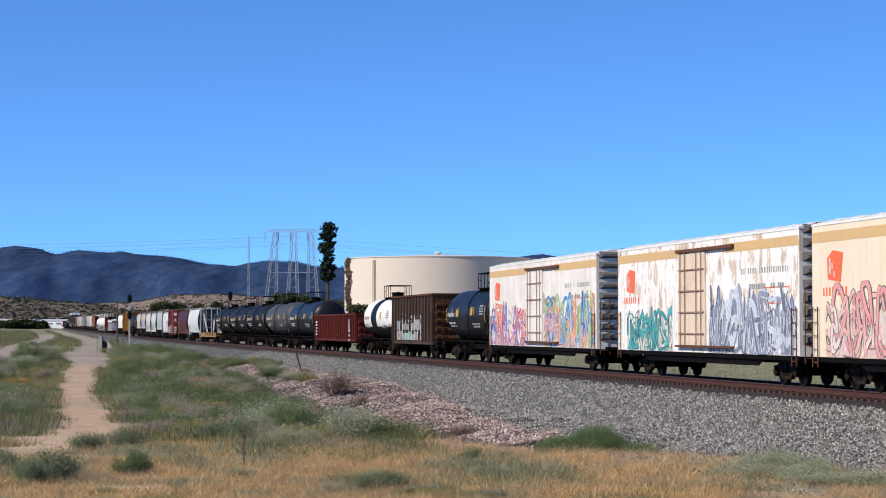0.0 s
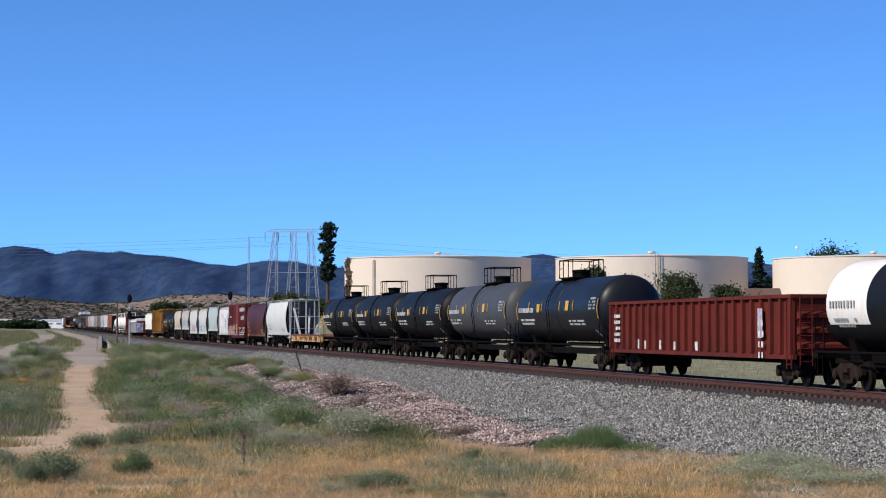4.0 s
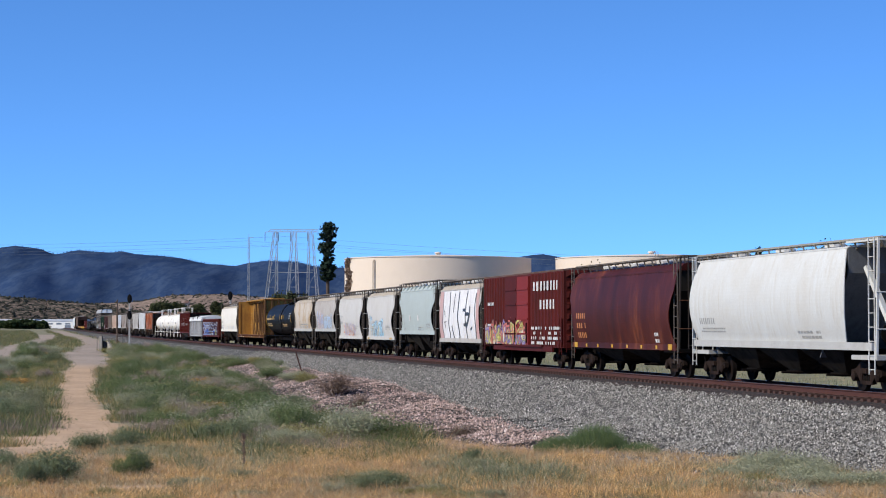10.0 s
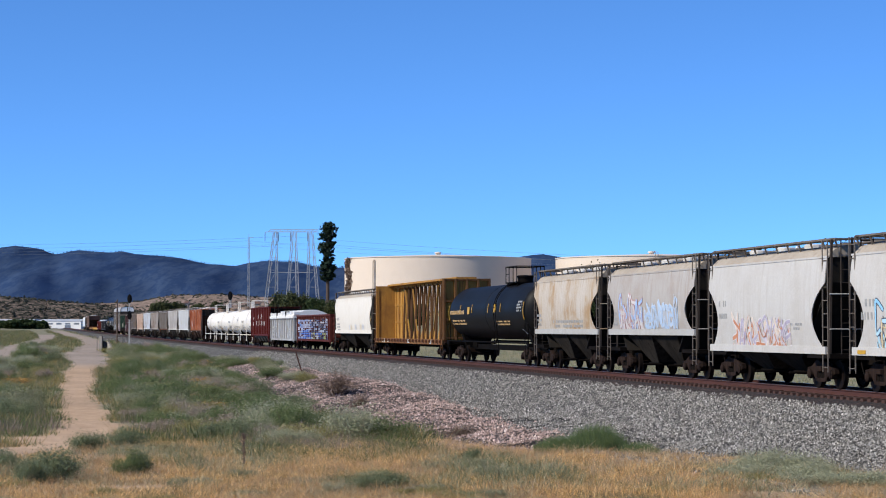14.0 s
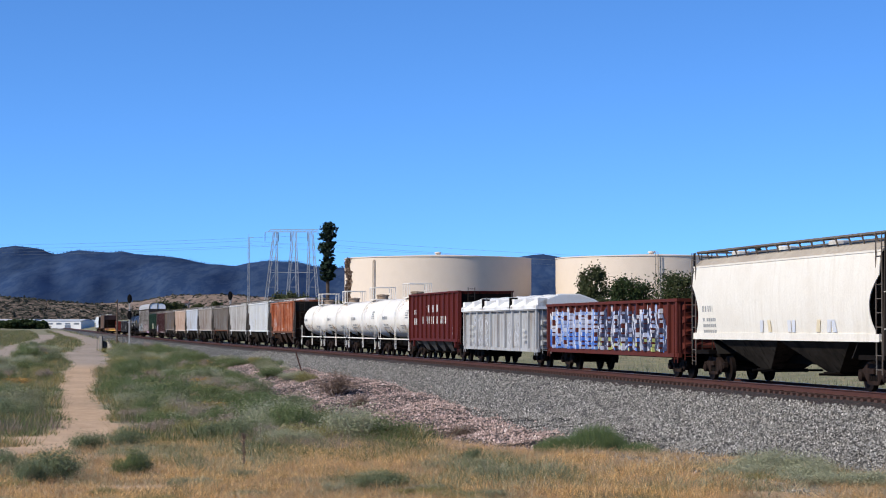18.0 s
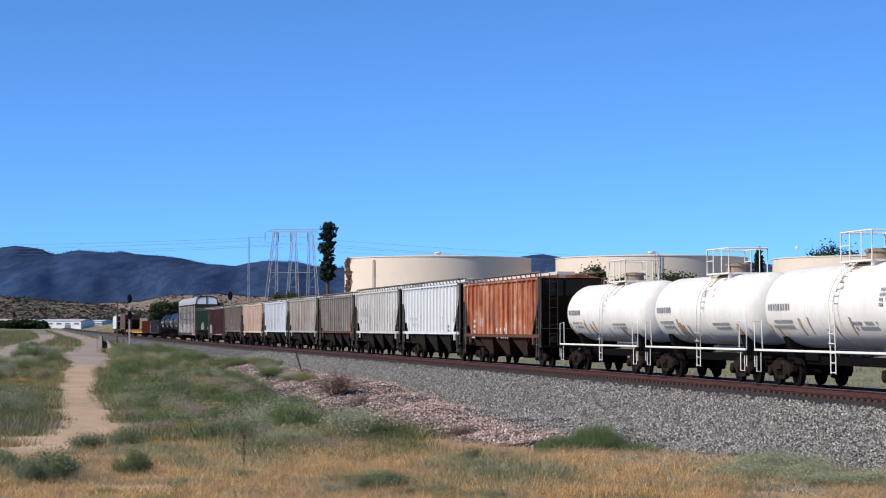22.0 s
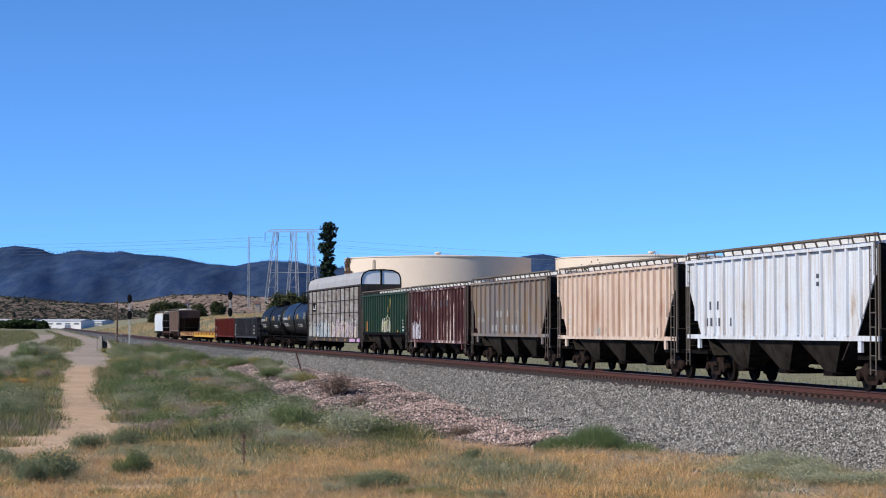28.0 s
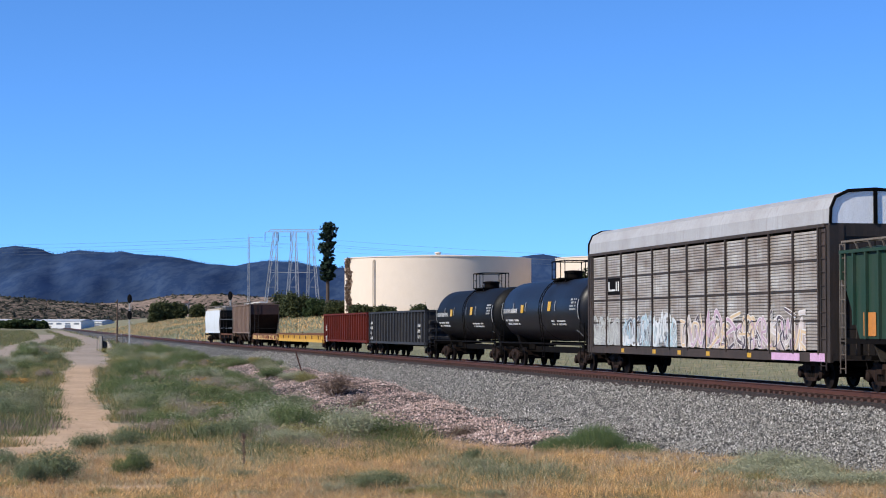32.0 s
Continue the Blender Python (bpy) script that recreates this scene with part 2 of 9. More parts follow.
ss = steps([(-760, -60, 50), (-60, 20, 5), (20, 130, 0.7), (130, 260, 1.6), (260, 520, 5), (520, 1000, 16), (1000, 4600, 150)])
dd = steps([(-3200, -600, 200), (-600, -100, 25), (-100, -20, 4), (-20, -4.6, 1.1), (-4.6, -2, 0.6), (-2, -1.3, 0.35), (-1.3, -1.2, 0.1), (-1.2, 1.2, 0.8), (1.2, 1.3, 0.1), (1.3, 2, 0.35), (2, 14, 0.45), (14, 60, 1.0), (60, 160, 5), (160, 1000, 60), (1000, 3200, 300)])
def ground_material():
    m, nt, b = nodes_of("ground_soil")
    v = coords(nt)

    def mask(name, soft=0.25, scale=1.2, amount=0.5):
        a = nt.nodes.new("ShaderNodeAttribute")
        a.attribute_name = name
        n = noise_at(nt, v, scale, 5, 0.7)
        q = nt.nodes.new("ShaderNodeMath")
        q.operation = "MULTIPLY_ADD"
        nt.links.new(n, q.inputs[0])
        q.inputs[1].default_value, q.inputs[2].default_value = amount, -amount / 2
        r = nt.nodes.new("ShaderNodeMath")
        r.operation = "ADD"
        nt.links.new(a.outputs["Fac"], r.inputs[0])
        nt.links.new(q.outputs[0], r.inputs[1])
        return ramp(nt, r.outputs[0], [(0.5 - soft, (0, 0, 0)), (0.5 + soft, (1, 1, 1))])

    def stones(scale, cols):
        vo = add(nt, "ShaderNodeTexVoronoi", Scale=scale)
        nt.links.new(v, vo.inputs["Vector"])
        sep = nt.nodes.new("ShaderNodeSeparateColor")
        nt.links.new(vo.outputs["Color"], sep.inputs[0])
        c = ramp(nt, sep.outputs[0], cols)
        gap = ramp(nt, vo.outputs["Distance"], [(0.22, (1, 1, 1)), (0.58, (0.12, 0.12, 0.12))])
        return mix(nt, 1.0, c, gap, "MULTIPLY"), vo.outputs["Distance"]

    big = noise_at(nt, v, 0.12, 4, 0.6)
    mid = noise_at(nt, v, 1.1, 5, 0.7)
    fine = noise_at(nt, v, 14, 4, 0.7)
    soil = ramp(nt, mid, [(0.3, (0.28, 0.185, 0.11)), (0.55, (0.38, 0.255, 0.15)), (0.75, (0.46, 0.30, 0.165))])
    sage = ramp(nt, mid, [(0.3, (0.10, 0.11, 0.06)), (0.5, (0.19, 0.18, 0.10)), (0.72, (0.34, 0.245, 0.14))])
    soil = mix(nt, mask("green", 0.3, 0.25, 0.5), soil, sage)
    road = ramp(nt, noise_at(nt, v, 2.5, 5, 0.65), [(0.3, (0.37, 0.24, 0.145)), (0.5, (0.45, 0.305, 0.19)), (0.7, (0.52, 0.365, 0.235))])
    road = mix(nt, mask("pale", 0.3, 0.4, 0.4), road, ramp(nt, mid, [(0.3, (0.26, 0.203, 0.16)), (0.7, (0.37, 0.30, 0.242))]))
    col = mix(nt, mask("road", 0.14, 0.55, 0.75), soil, road)
    red, rd = stones(9, [(0.0, (0.145, 0.10, 0.086)), (0.5, (0.325, 0.232, 0.20)), (0.85, (0.50, 0.375, 0.33)), (1.0, (0.68, 0.58, 0.53))])
    col = mix(nt, mask("red", 0.15, 0.9, 0.55), col, red)
    grey, gd_ = stones(10.5, [(0.0, (0.04, 0.037, 0.034)), (0.35, (0.14, 0.132, 0.122)), (0.8, (0.29, 0.275, 0.255)), (1.0, (0.7, 0.68, 0.64))])
    col = mix(nt, mask("gravel", 0.1, 0.7, 0.35), col, grey)
    oil, _ = stones(11, [(0.0, (0.022, 0.013, 0.011)), (0.6, (0.065, 0.036, 0.030)), (1.0, (0.11, 0.066, 0.054))])
    col = mix(nt, mask("bed", 0.12, 1.0, 0.3), col, oil)
    tone = ramp(nt, fine, [(0.3, (0.78,) * 3), (0.7, (1.15,) * 3)])
    col = mix(nt, 1.0, col, tone, "MULTIPLY")
    col = mix(nt, 1.0, col, ramp(nt, big, [(0.35, (0.85,) * 3), (0.65, (1.1,) * 3)]), "MULTIPLY")
    nt.links.new(col, b.inputs["Base Color"])
    b.inputs["Roughness"].default_value = 0.95
    h = mix(nt, 0.5, gd_, fine)
    bump(nt, b, h, 0.8, 0.05)
    return m


GV = []
MASK = {k: [] for k in ("gravel", "red", "road", "green", "bed", "pale")}
for s in ss:
    for d in dd:
        x, y = rail(s, d)
        GV.append((x, y, ground_z(x, y)))
        toe = lerp_table(s, TOE)
        gray_end = min(toe, lerp_table(s, GREY))
        MASK["gravel"].append(max(0.0, min(1.0, 0.5 + (gray_end - abs(d)) / 1.2)) if d > 0 else max(0.0, min(1.0, 0.5 + (4.0 + d) / 1.2)))
        on_bank = 0.5 + min((d - gray_end + 0.4), (toe + 0.6 - d)) / 1.2 if 64 < s < 212 else 0.0
        MASK["red"].append(max(0.0, min(1.0, on_bank)))
        w1 = lerp_table(s, ROAD_W)
        r1 = 0.5 + (w1 + 0.5 * noise.noise((s * 0.35, d * 0.2, 2.0)) - abs(d - lerp_table(s, ROAD_D) - 0.4 * noise.noise((s * 0.08, 0, 4.0)))) / 1.1 if 66 < s < 700 else 0
        r2 = 0.5 + (2.2 + 0.7 * noise.noise((s * 0.3, d * 0.2, 7.0)) - abs(d - lerp_table(s, ROAD2_D))) / 1.2 if 100 < s < 560 else 0
        cross = 0.5 + min(3.6 - abs(s - 79.5 + 0.35 * (d - 23)) + 1.2 * noise.noise((s * 0.3, d * 0.4, 3.0)), (d - 20.0) * 2) / 1.0 if 19 < d < 60 else 0
        r3 = 0.5 + min(11 - abs(s - 446), d - 7, 21 - d) / 2.0
        rocky = 0.5 + (1.3 - math.hypot(d - 23.4, (s - 52.5) * 1.2)) / 1.0
        MASK["road"].append(max(0.0, min(1.0, max(r1, r2, cross, r3, rocky))))
        MASK["pale"].append(max(0.0, min(1.0, (s - 200) / 20)))
        MASK["green"].append(0.9 if (d > toe and s > 84) or d < -5 else 0.25)
        MASK["bed"].append(max(0.0, min(1.0, 0.5 + (2.25 - abs(d)) / 0.5)))
nd = len(dd)
me = bpy.data.meshes.new("ground")
me.from_pydata(GV, [], [(i * nd + j, (i + 1) * nd + j, (i + 1) * nd + j + 1, i * nd + j + 1) for i in range(len(ss) - 1) for j in range(nd - 1)])
for k, vals in MASK.items():
    a = me.attributes.new(k, "FLOAT", "POINT")
    a.data.foreach_set("value", vals)
me.polygons.foreach_set("use_smooth", [True] * len(me.polygons))
me.materials.append(ground_material())
tagged(new("ground", me), "dry sandy ground with a grey ballast bank and a dirt track", "ground", kind="structure")


# ---- rails and ties ----
RAILM = worn("rusty_rail", (0.078, 0.032, 0.026), (0.045, 0.021, 0.018), 0.6, 0.75)
RAILTOP = plain("polished_rail_head", (0.30, 0.28, 0.26), 0.3, 0.8)
TIEM = worn("tie_wood", (0.062, 0.033, 0.028), (0.09, 0.055, 0.046), 0.6, 0.9)


def rail_line(side):
    root = new("rail")
    tagged(root, "rust-brown steel rail with a polished top", "rail", "rails of the track", "structure")
    prof = [(-0.075, -0.182), (0.075, -0.182), (0.07, -0.165), (0.012, -0.145), (0.01, -0.05), (0.037, -0.04), (0.037, -0.006), (-0.037, -0.006), (-0.037, -0.04), (-0.01, -0.05), (-0.012, -0.145), (-0.07, -0.165)]
    rows, cap = [], []
    for s in steps([(-720, -60, 30), (-60, 300, 6), (300, 700, 20), (700, 1250, 50)]):
        ring = []
        for a, z in prof:
            x, y = rail(s, side * 0.755 + a)
            ring.append((x, y, rail_z(s) + z))
        rows.append(ring)
        c = []
        for a, z in ((-0.036, -0.006), (0.036, -0.006), (0.033, 0.0), (-0.033, 0.0)):
            x, y = rail(s, side * 0.755 + a)
            c.append((x, y, rail_z(s) + z))
        cap.append(c)
    part("rail_web", Shape().rings(rows), RAILM, root)
    part("rail_head", Shape().rings(cap), RAILTOP, root)


rail_line(1)
rail_line(-1)
tie_root = new("railway_ties")
tagged(tie_root, "weathered brown wooden ties half buried in ballast", "railway ties", kind="structure")
TIE = Shape().box(-0.115, 0.115, -1.32, 1.32, -0.16, 0.0)
TIE.box(-0.09, 0.09, -0.95, -0.6, 0.0, 0.012).box(-0.09, 0.09, 0.6, 0.95, 0.0, 0.012)
TIE_ME = TIE.mesh("tie")
TIE_ME.materials.append(TIEM)
rng = random.Random(5)
far_ties = Shape()
s = 44.0
count = 0
while s < 420:
    x, y = rail(s)
    z = rail_z(s) - 0.185
    if count < 298:
        part("tie", TIE_ME, None, tie_root, at=pose(x, y, z + rng.uniform(-0.012, 0.008), 0, 0, math.degrees(heading(s)) - 90 + rng.uniform(-0.6, 0.6)))
    else:
        q = pose(x, y, z, 0, 0, math.degrees(heading(s)) - 90)
        k = [q @ Vector(c) for c in TIE.v[:8]]
        far_ties.add(k, TIE.f[:6])
    count += 1
    s += 0.52
tagged(part("far_ties", far_ties, TIEM, tie_root), kind="stuff")


# ---- loose stones and plants ----
def cloud(name, verts, faces_n, material, parent=None, label="", category="", kind=""):
    """A mesh from an array of corners, faces_n corners a face."""
    me = bpy.data.meshes.new(name)
    n = len(verts)
    me.vertices.add(n)
    me.vertices.foreach_set("co", np.asarray(verts, dtype=np.float32).ravel())
    me.loops.add(n)
    me.loops.foreach_set("vertex_index", np.arange(n, dtype=np.int32))
    me.polygons.add(n // faces_n)
    me.polygons.foreach_set("loop_start", np.arange(0, n, faces_n, dtype=np.int32))
    me.update(calc_edges=True)
    me.materials.append(material)
    ob = new(name, me)
    if parent is not None:
        ob.parent = parent
    return tagged(ob, label, category, kind=kind)


def leaf_quads(rs, centres, size, stretch=1.8, droop=0.0):
    """Small diamonds with random turns round the given centres."""
    n = len(centres)
    u = rs.normal(size=(n, 3))
    u[:, 2] = u[:, 2] * 0.7 + droop
    u /= np.linalg.norm(u, axis=1)[:, None]
    w = rs.normal(size=(n, 3))
    w -= u * np.sum(u * w, axis=1)[:, None]
    w /= np.linalg.norm(w, axis=1)[:, None]
    a = size * rs.uniform(0.6, 1.3, n)
    u, w = u * (a * stretch / 2)[:, None], w * (a / 2)[:, None]
    return np.stack([centres - u, centres + w, centres + u, centres - w], axis=1).reshape(-1, 3)


def blade_tris(rs, bases, height, width, lean=0.35):
    n = len(bases)
    h = height * rs.uniform(0.5, 1.25, n)
    ang = rs.uniform(0, 2 * np.pi, n)
    side = np.stack([np.cos(ang), np.sin(ang), np.zeros(n)], 1) * (width * rs.uniform(0.6, 1.4, n) / 2)[:, None]
    tip = bases + np.stack([rs.normal(0, lean, n) * h, rs.normal(0, lean, n) * h, h], 1)
    mid = bases * 0.45 + tip * 0.55 + np.stack([np.zeros(n), np.zeros(n), 0.12 * h], 1)
    return np.stack([bases - side, bases + side, mid + side * 0.7, mid - side * 0.7, mid - side * 0.7, mid + side * 0.7, tip + side * 0.1, tip - side * 0.1], axis=1).reshape(-1, 3)


def foliage(name, lo, hi, rough=0.7, trans=0.3):
    """Leaf colour that varies from leaf to leaf."""
    m, nt, b = nodes_of(name)
    g = nt.nodes.new("ShaderNodeNewGeometry")
    n = noise_at(nt, coords(nt), 1.2, 3)
    mx = mix(nt, 0.4, g.outputs["Random Per Island"], n)
    col = ramp(nt, mx, [(0.1, lo), (0.85, hi)])
    nt.links.new(col, b.inputs["Base Color"])
    if trans:                       # thin leaves and stalks let light through
        tr, sh = nt.nodes.new("ShaderNodeBsdfTranslucent"), nt.nodes.new("ShaderNodeMixShader")
        nt.links.new(col, tr.inputs[0])
        sh.inputs[0].default_value = trans
        nt.links.new(b.outputs[0], sh.inputs[1])
        nt.links.new(tr.outputs[0], sh.inputs[2])
        nt.links.new(sh.outputs[0], nt.nodes["Material Output"].inputs[0])
    b.inputs["Roughness"].default_value = rough
    b.inputs["Specular IOR Level"].default_value = 0.2
    return m


STRAW = foliage("straw", (0.46, 0.28, 0.12), (0.82, 0.54, 0.27))
STRAW2 = foliage("pale_straw", (0.50, 0.37, 0.22), (0.86, 0.68, 0.44))
OCHRE = foliage("ochre_weed", (0.40, 0.21, 0.06), (0.62, 0.36, 0.11))
GREENW = foliage("green_weed", (0.090, 0.125, 0.050), (0.205, 0.245, 0.108))
YGREEN = foliage("yellow_green_weed", (0.20, 0.185, 0.07), (0.36, 0.32, 0.14))
SAGEW = foliage("sage_leaf", (0.17, 0.18, 0.105), (0.34, 0.34, 0.21))
SAGEP = foliage("pale_sage_leaf", (0.25, 0.265, 0.17), (0.44, 0.44, 0.30))
TEALW = foliage("blue_green_leaf", (0.105, 0.135, 0.068), (0.24, 0.27, 0.155))
GREYW = foliage("dead_grey_stem", (0.24, 0.185, 0.15), (0.44, 0.36, 0.30))
DEADBR = foliage("dead_brown_stem", (0.12, 0.08, 0.058), (0.26, 0.185, 0.145))
REEDM = foliage("tall_green_grass", (0.075, 0.115, 0.045), (0.19, 0.25, 0.11))


def meadow(name, stops, scale=0.3, trans=0.35, spread=(0.72, 1.22)):
    """Grass whose tone drifts from patch to patch and a little from blade to blade."""
    m, nt, b = nodes_of(name)
    g = nt.nodes.new("ShaderNodeNewGeometry")
    v = coords(nt)
    far = mix(nt, 0.3, noise_at(nt, v, scale, 4, 0.6), noise_at(nt, v, scale * 4, 3, 0.6))
    far = mix(nt, 0.10, far, g.outputs["Random Per Island"])
    col = mix(nt, 1.0, ramp(nt, far, stops), ramp(nt, g.outputs["Random Per Island"], [(0.0, (spread[0],) * 3), (1.0, (spread[1],) * 3)]), "MULTIPLY")
    nt.links.new(col, b.inputs["Base Color"])
    tr, sh = nt.nodes.new("ShaderNodeBsdfTranslucent"), nt.nodes.new("ShaderNodeMixShader")
    nt.links.new(col, tr.inputs[0])
    sh.inputs[0].default_value = trans
    nt.links.new(b.outputs[0], sh.inputs[1])
    nt.links.new(tr.outputs[0], sh.inputs[2])
    nt.links.new(sh.outputs[0], nt.nodes["Material Output"].inputs[0])
    b.inputs["Roughness"].default_value = 0.8
    b.inputs["Specular IOR Level"].default_value = 0.15
    return m


DRYMIX = meadow("dry_meadow", [(0.41, (0.30, 0.27, 0.15)), (0.45, (0.56, 0.37, 0.17)), (0.48, (0.76, 0.46, 0.17)), (0.51, (0.84, 0.62, 0.34)), (0.54, (0.62, 0.37, 0.16)), (0.57, (0.50, 0.32, 0.20)), (0.61, (0.38, 0.34, 0.21))], 0.35, 0.45, (0.35, 1.45))
SAGEMIX = meadow("sage_meadow", [(0.42, (0.15, 0.18, 0.095)), (0.50, (0.25, 0.265, 0.155)), (0.58, (0.38, 0.38, 0.25))], 0.5, 0.4, (0.5, 1.4))
BANKMIX = meadow("bank_meadow", [(0.395, (0.34, 0.26, 0.225)), (0.43, (0.24, 0.22, 0.13)), (0.455, (0.088, 0.125, 0.046)), (0.50, (0.118, 0.155, 0.062)), (0.535, (0.22, 0.21, 0.09)), (0.57, (0.29, 0.285, 0.185)), (0.60, (0.52, 0.31, 0.115)), (0.63, (0.22, 0.22, 0.10))], 0.16, 0.4)
TREEL = foliage("dark_tree_leaf", (0.016, 0.030, 0.011), (0.060, 0.085, 0.030))
TREEO = foliage("olive_tree_leaf", (0.030, 0.040, 0.016), (0.085, 0.095, 0.040))
PINEL = foliage("conifer_leaf", (0.009, 0.020, 0.013), (0.030, 0.050, 0.030))
BARK = worn("bark", (0.10, 0.07, 0.05), (0.05, 0.04, 0.03), 0.6, 0.9)


def stone_paint(name, stops):
    """Crushed rock, each piece with a tone of its own."""
    m, nt, b = nodes_of(name)
    g = nt.nodes.new("ShaderNodeNewGeometry")
    mx = mix(nt, 0.12, g.outputs["Random Per Island"], noise_at(nt, coords(nt), 30, 3))
    nt.links.new(ramp(nt, mx, stops), b.inputs["Base Color"])
    b.inputs["Roughness"].default_value = 0.95
    b.inputs["Specular IOR Level"].default_value = 0.1
    return m


STONE = stone_paint("loose_stone", [(0.0, (0.045, 0.041, 0.037)), (0.25, (0.13, 0.122, 0.112)), (0.7, (0.28, 0.265, 0.245)), (0.9, (0.42, 0.40, 0.37)), (1.0, (0.85, 0.83, 0.78))])
STONER = stone_paint("loose_red_stone", [(0.0, (0.15, 0.105, 0.09)), (0.45, (0.325, 0.232, 0.20)), (0.85, (0.52, 0.39, 0.345)), (1.0, (0.80, 0.70, 0.64))])


def ground_points(rs, n, s0, s1, d0, d1, thin=1.0, heap=None):
    out = []
    for s, d in zip(s0 + (s1 - s0) * rs.uniform(0, 1, n) ** thin, rs.uniform(d0, d1, n)):
        e = d - lerp_table(s, GREY) + rs.normal(0, 0.5)
        if heap is not None and (e > 0) != heap:
            continue
        x, y = rail(s, d)
        out.append((x, y, ground_z(x, y)))
    return out


def stone_field(name, seed, n, s0, s1, d0, d1, size, material, label, thin=1.0, heap=False):
    rs = np.random.RandomState(seed)
    pts = np.array(ground_points(rs, n, s0, s1, d0, d1, thin, heap))
    k = len(pts)
    r = size * rs.uniform(0.5, 1.5, k)
    dirs = [(1, 0, 0), (0, 1, 0), (-1, 0, 0), (0, -1, 0)]
    ang = rs.uniform(0, np.pi, k)
    ring = []
    for dx, dy, _ in dirs:
        q = rs.uniform(0.7, 1.3, k)
        ring.append(pts + np.stack([(dx * np.cos(ang) - dy * np.sin(ang)) * r * q, (dx * np.sin(ang) + dy * np.cos(ang)) * r * q, r * rs.uniform(-0.1, 0.3, k)], 1))
    top = pts + np.stack([rs.normal(0, 0.3, k) * r, rs.normal(0, 0.3, k) * r, r * rs.uniform(0.8, 1.7, k)], 1)
    tri = []
    for i in range(4):
        tri += [ring[i], ring[(i + 1) % 4], top]
    v = np.stack(tri, 1).reshape(-1, 3)
    return cloud(name, v, 3, material, None, label, "stones", "stuff")


stone_field("ballast_stones", 11, 120000, 42, 210, 2.05, 9.5, 0.036, STONE, "loose grey ballast stones on the bank", 2.1, False)
stone_field("red_stones", 12, 34000, 66, 212, 4.2, 13.0, 0.048, STONER, "loose reddish stones on the bank", 1.5, True)


def shrub_model(seed, mat, stem_mat, h, w, n, leaf, stretch=1.8, shape=1.0, label="", name="shrub"):
    """One bush: stems from the root and leaves in uneven clumps round their tips."""
    rs = np.random.RandomState(seed)
    root = new(name)
    tagged(root, label, "shrub")
    tips = []
    st = Shape()
    for i in range(16):
        a = rs.uniform(0, 2 * np.pi)
        r = w / 2 * rs.uniform(0.15, 0.95) ** 0.7
        t = Vector((r * math.cos(a), r * math.sin(a), h * rs.uniform(0.5, 1.0) * (1 - 0.45 * (2 * r / w) ** 2 * shape)))
        st.rod((0.05 * math.cos(a), 0.05 * math.sin(a), -0.1), t * 0.55, 0.018, 4, 0.012)
        st.rod(t * 0.55, t, 0.012, 4, 0.004)
        tips.append(t)
    tagged(part("woody_base", st, stem_mat, root), kind="stuff")
    tips = np.array(tips)
    idx = rs.randint(0, len(tips), n)
    f = rs.uniform(0.35, 1.05, n)[:, None]
    c = tips[idx] * f + rs.normal(0, 1, (n, 3)) * np.array([w * 0.10, w * 0.10, h * 0.12])
    c[:, 2] = np.maximum(c[:, 2], 0.01)
    cloud("foliage", leaf_quads(rs, c, leaf, stretch), 4, mat, root)
    return root


def tuft_model(seed, mat, h, w, n, blade=0.02, label="", lean=0.3, name="grass_clump"):
    rs = np.random.RandomState(seed)
    r = w / 2 * np.sqrt(rs.uniform(0, 1, n))
    a = rs.uniform(0, 2 * np.pi, n)
    b = np.stack([r * np.cos(a), r * np.sin(a), np.full(n, -0.04)], 1)
    hh = h * (1 - 0.55 * (2 * r / w) ** 2)
    v = blade_tris(rs, b, hh, blade, lean)
    return cloud(name, v, 4, mat, None, label, "grass clump")


MODELS = {
    "sage": [shrub_model(20 + i, SAGEW, GREYW, 0.8, 1.5, 8000, 0.018, 3.2, label="grey-green sagebrush on dry ground", name="sagebrush") for i in range(2)],
    "pale": [shrub_model(24 + i, SAGEP, GREYW, 0.75, 1.6, 8000, 0.016, 4.0, label="pale silvery sagebrush on dry ground", name="sagebrush") for i in range(2)],
    "teal": [shrub_model(48 + i, TEALW, DEADBR, 0.85, 1.5, 9000, 0.018, 3.4, label="blue-green leafy weed bush on dry ground", name="weed_bush") for i in range(2)],
    "green": [shrub_model(28 + i, GREENW, DEADBR, 0.7, 1.8, 9000, 0.018, 3.6, label="fresh green low weed bush", name="weed_bush") for i in range(3)],
    "ygreen": [shrub_model(32 + i, YGREEN, DEADBR, 0.55, 1.7, 8000, 0.018, 3.6, label="yellow-green low weed bush on sand", name="weed_bush") for i in range(2)],
    "grey": [shrub_model(36 + i, GREYW, GREYW, 0.6, 1.5, 5200, 0.016, 4.0, label="dead grey tumbleweed on dry ground", name="tumbleweed") for i in range(2)],
    "ochre": [shrub_model(40, OCHRE, DEADBR, 0.4, 1.6, 5200, 0.020, 3.0, label="ochre dried weed patch beside the road", name="weed_bush")],
    "dead": [shrub_model(42, DEADBR, DEADBR, 0.8, 1.3, 2600, 0.016, 6.0, label="leafless brown twiggy bush", name="dead_bush")],
    "reed": [tuft_model(44, REEDM, 0.85, 3.0, 9000, 0.010, "dense clump of tall green grass at the bank's foot")],
}
used = {k: 0 for k in MODELS}


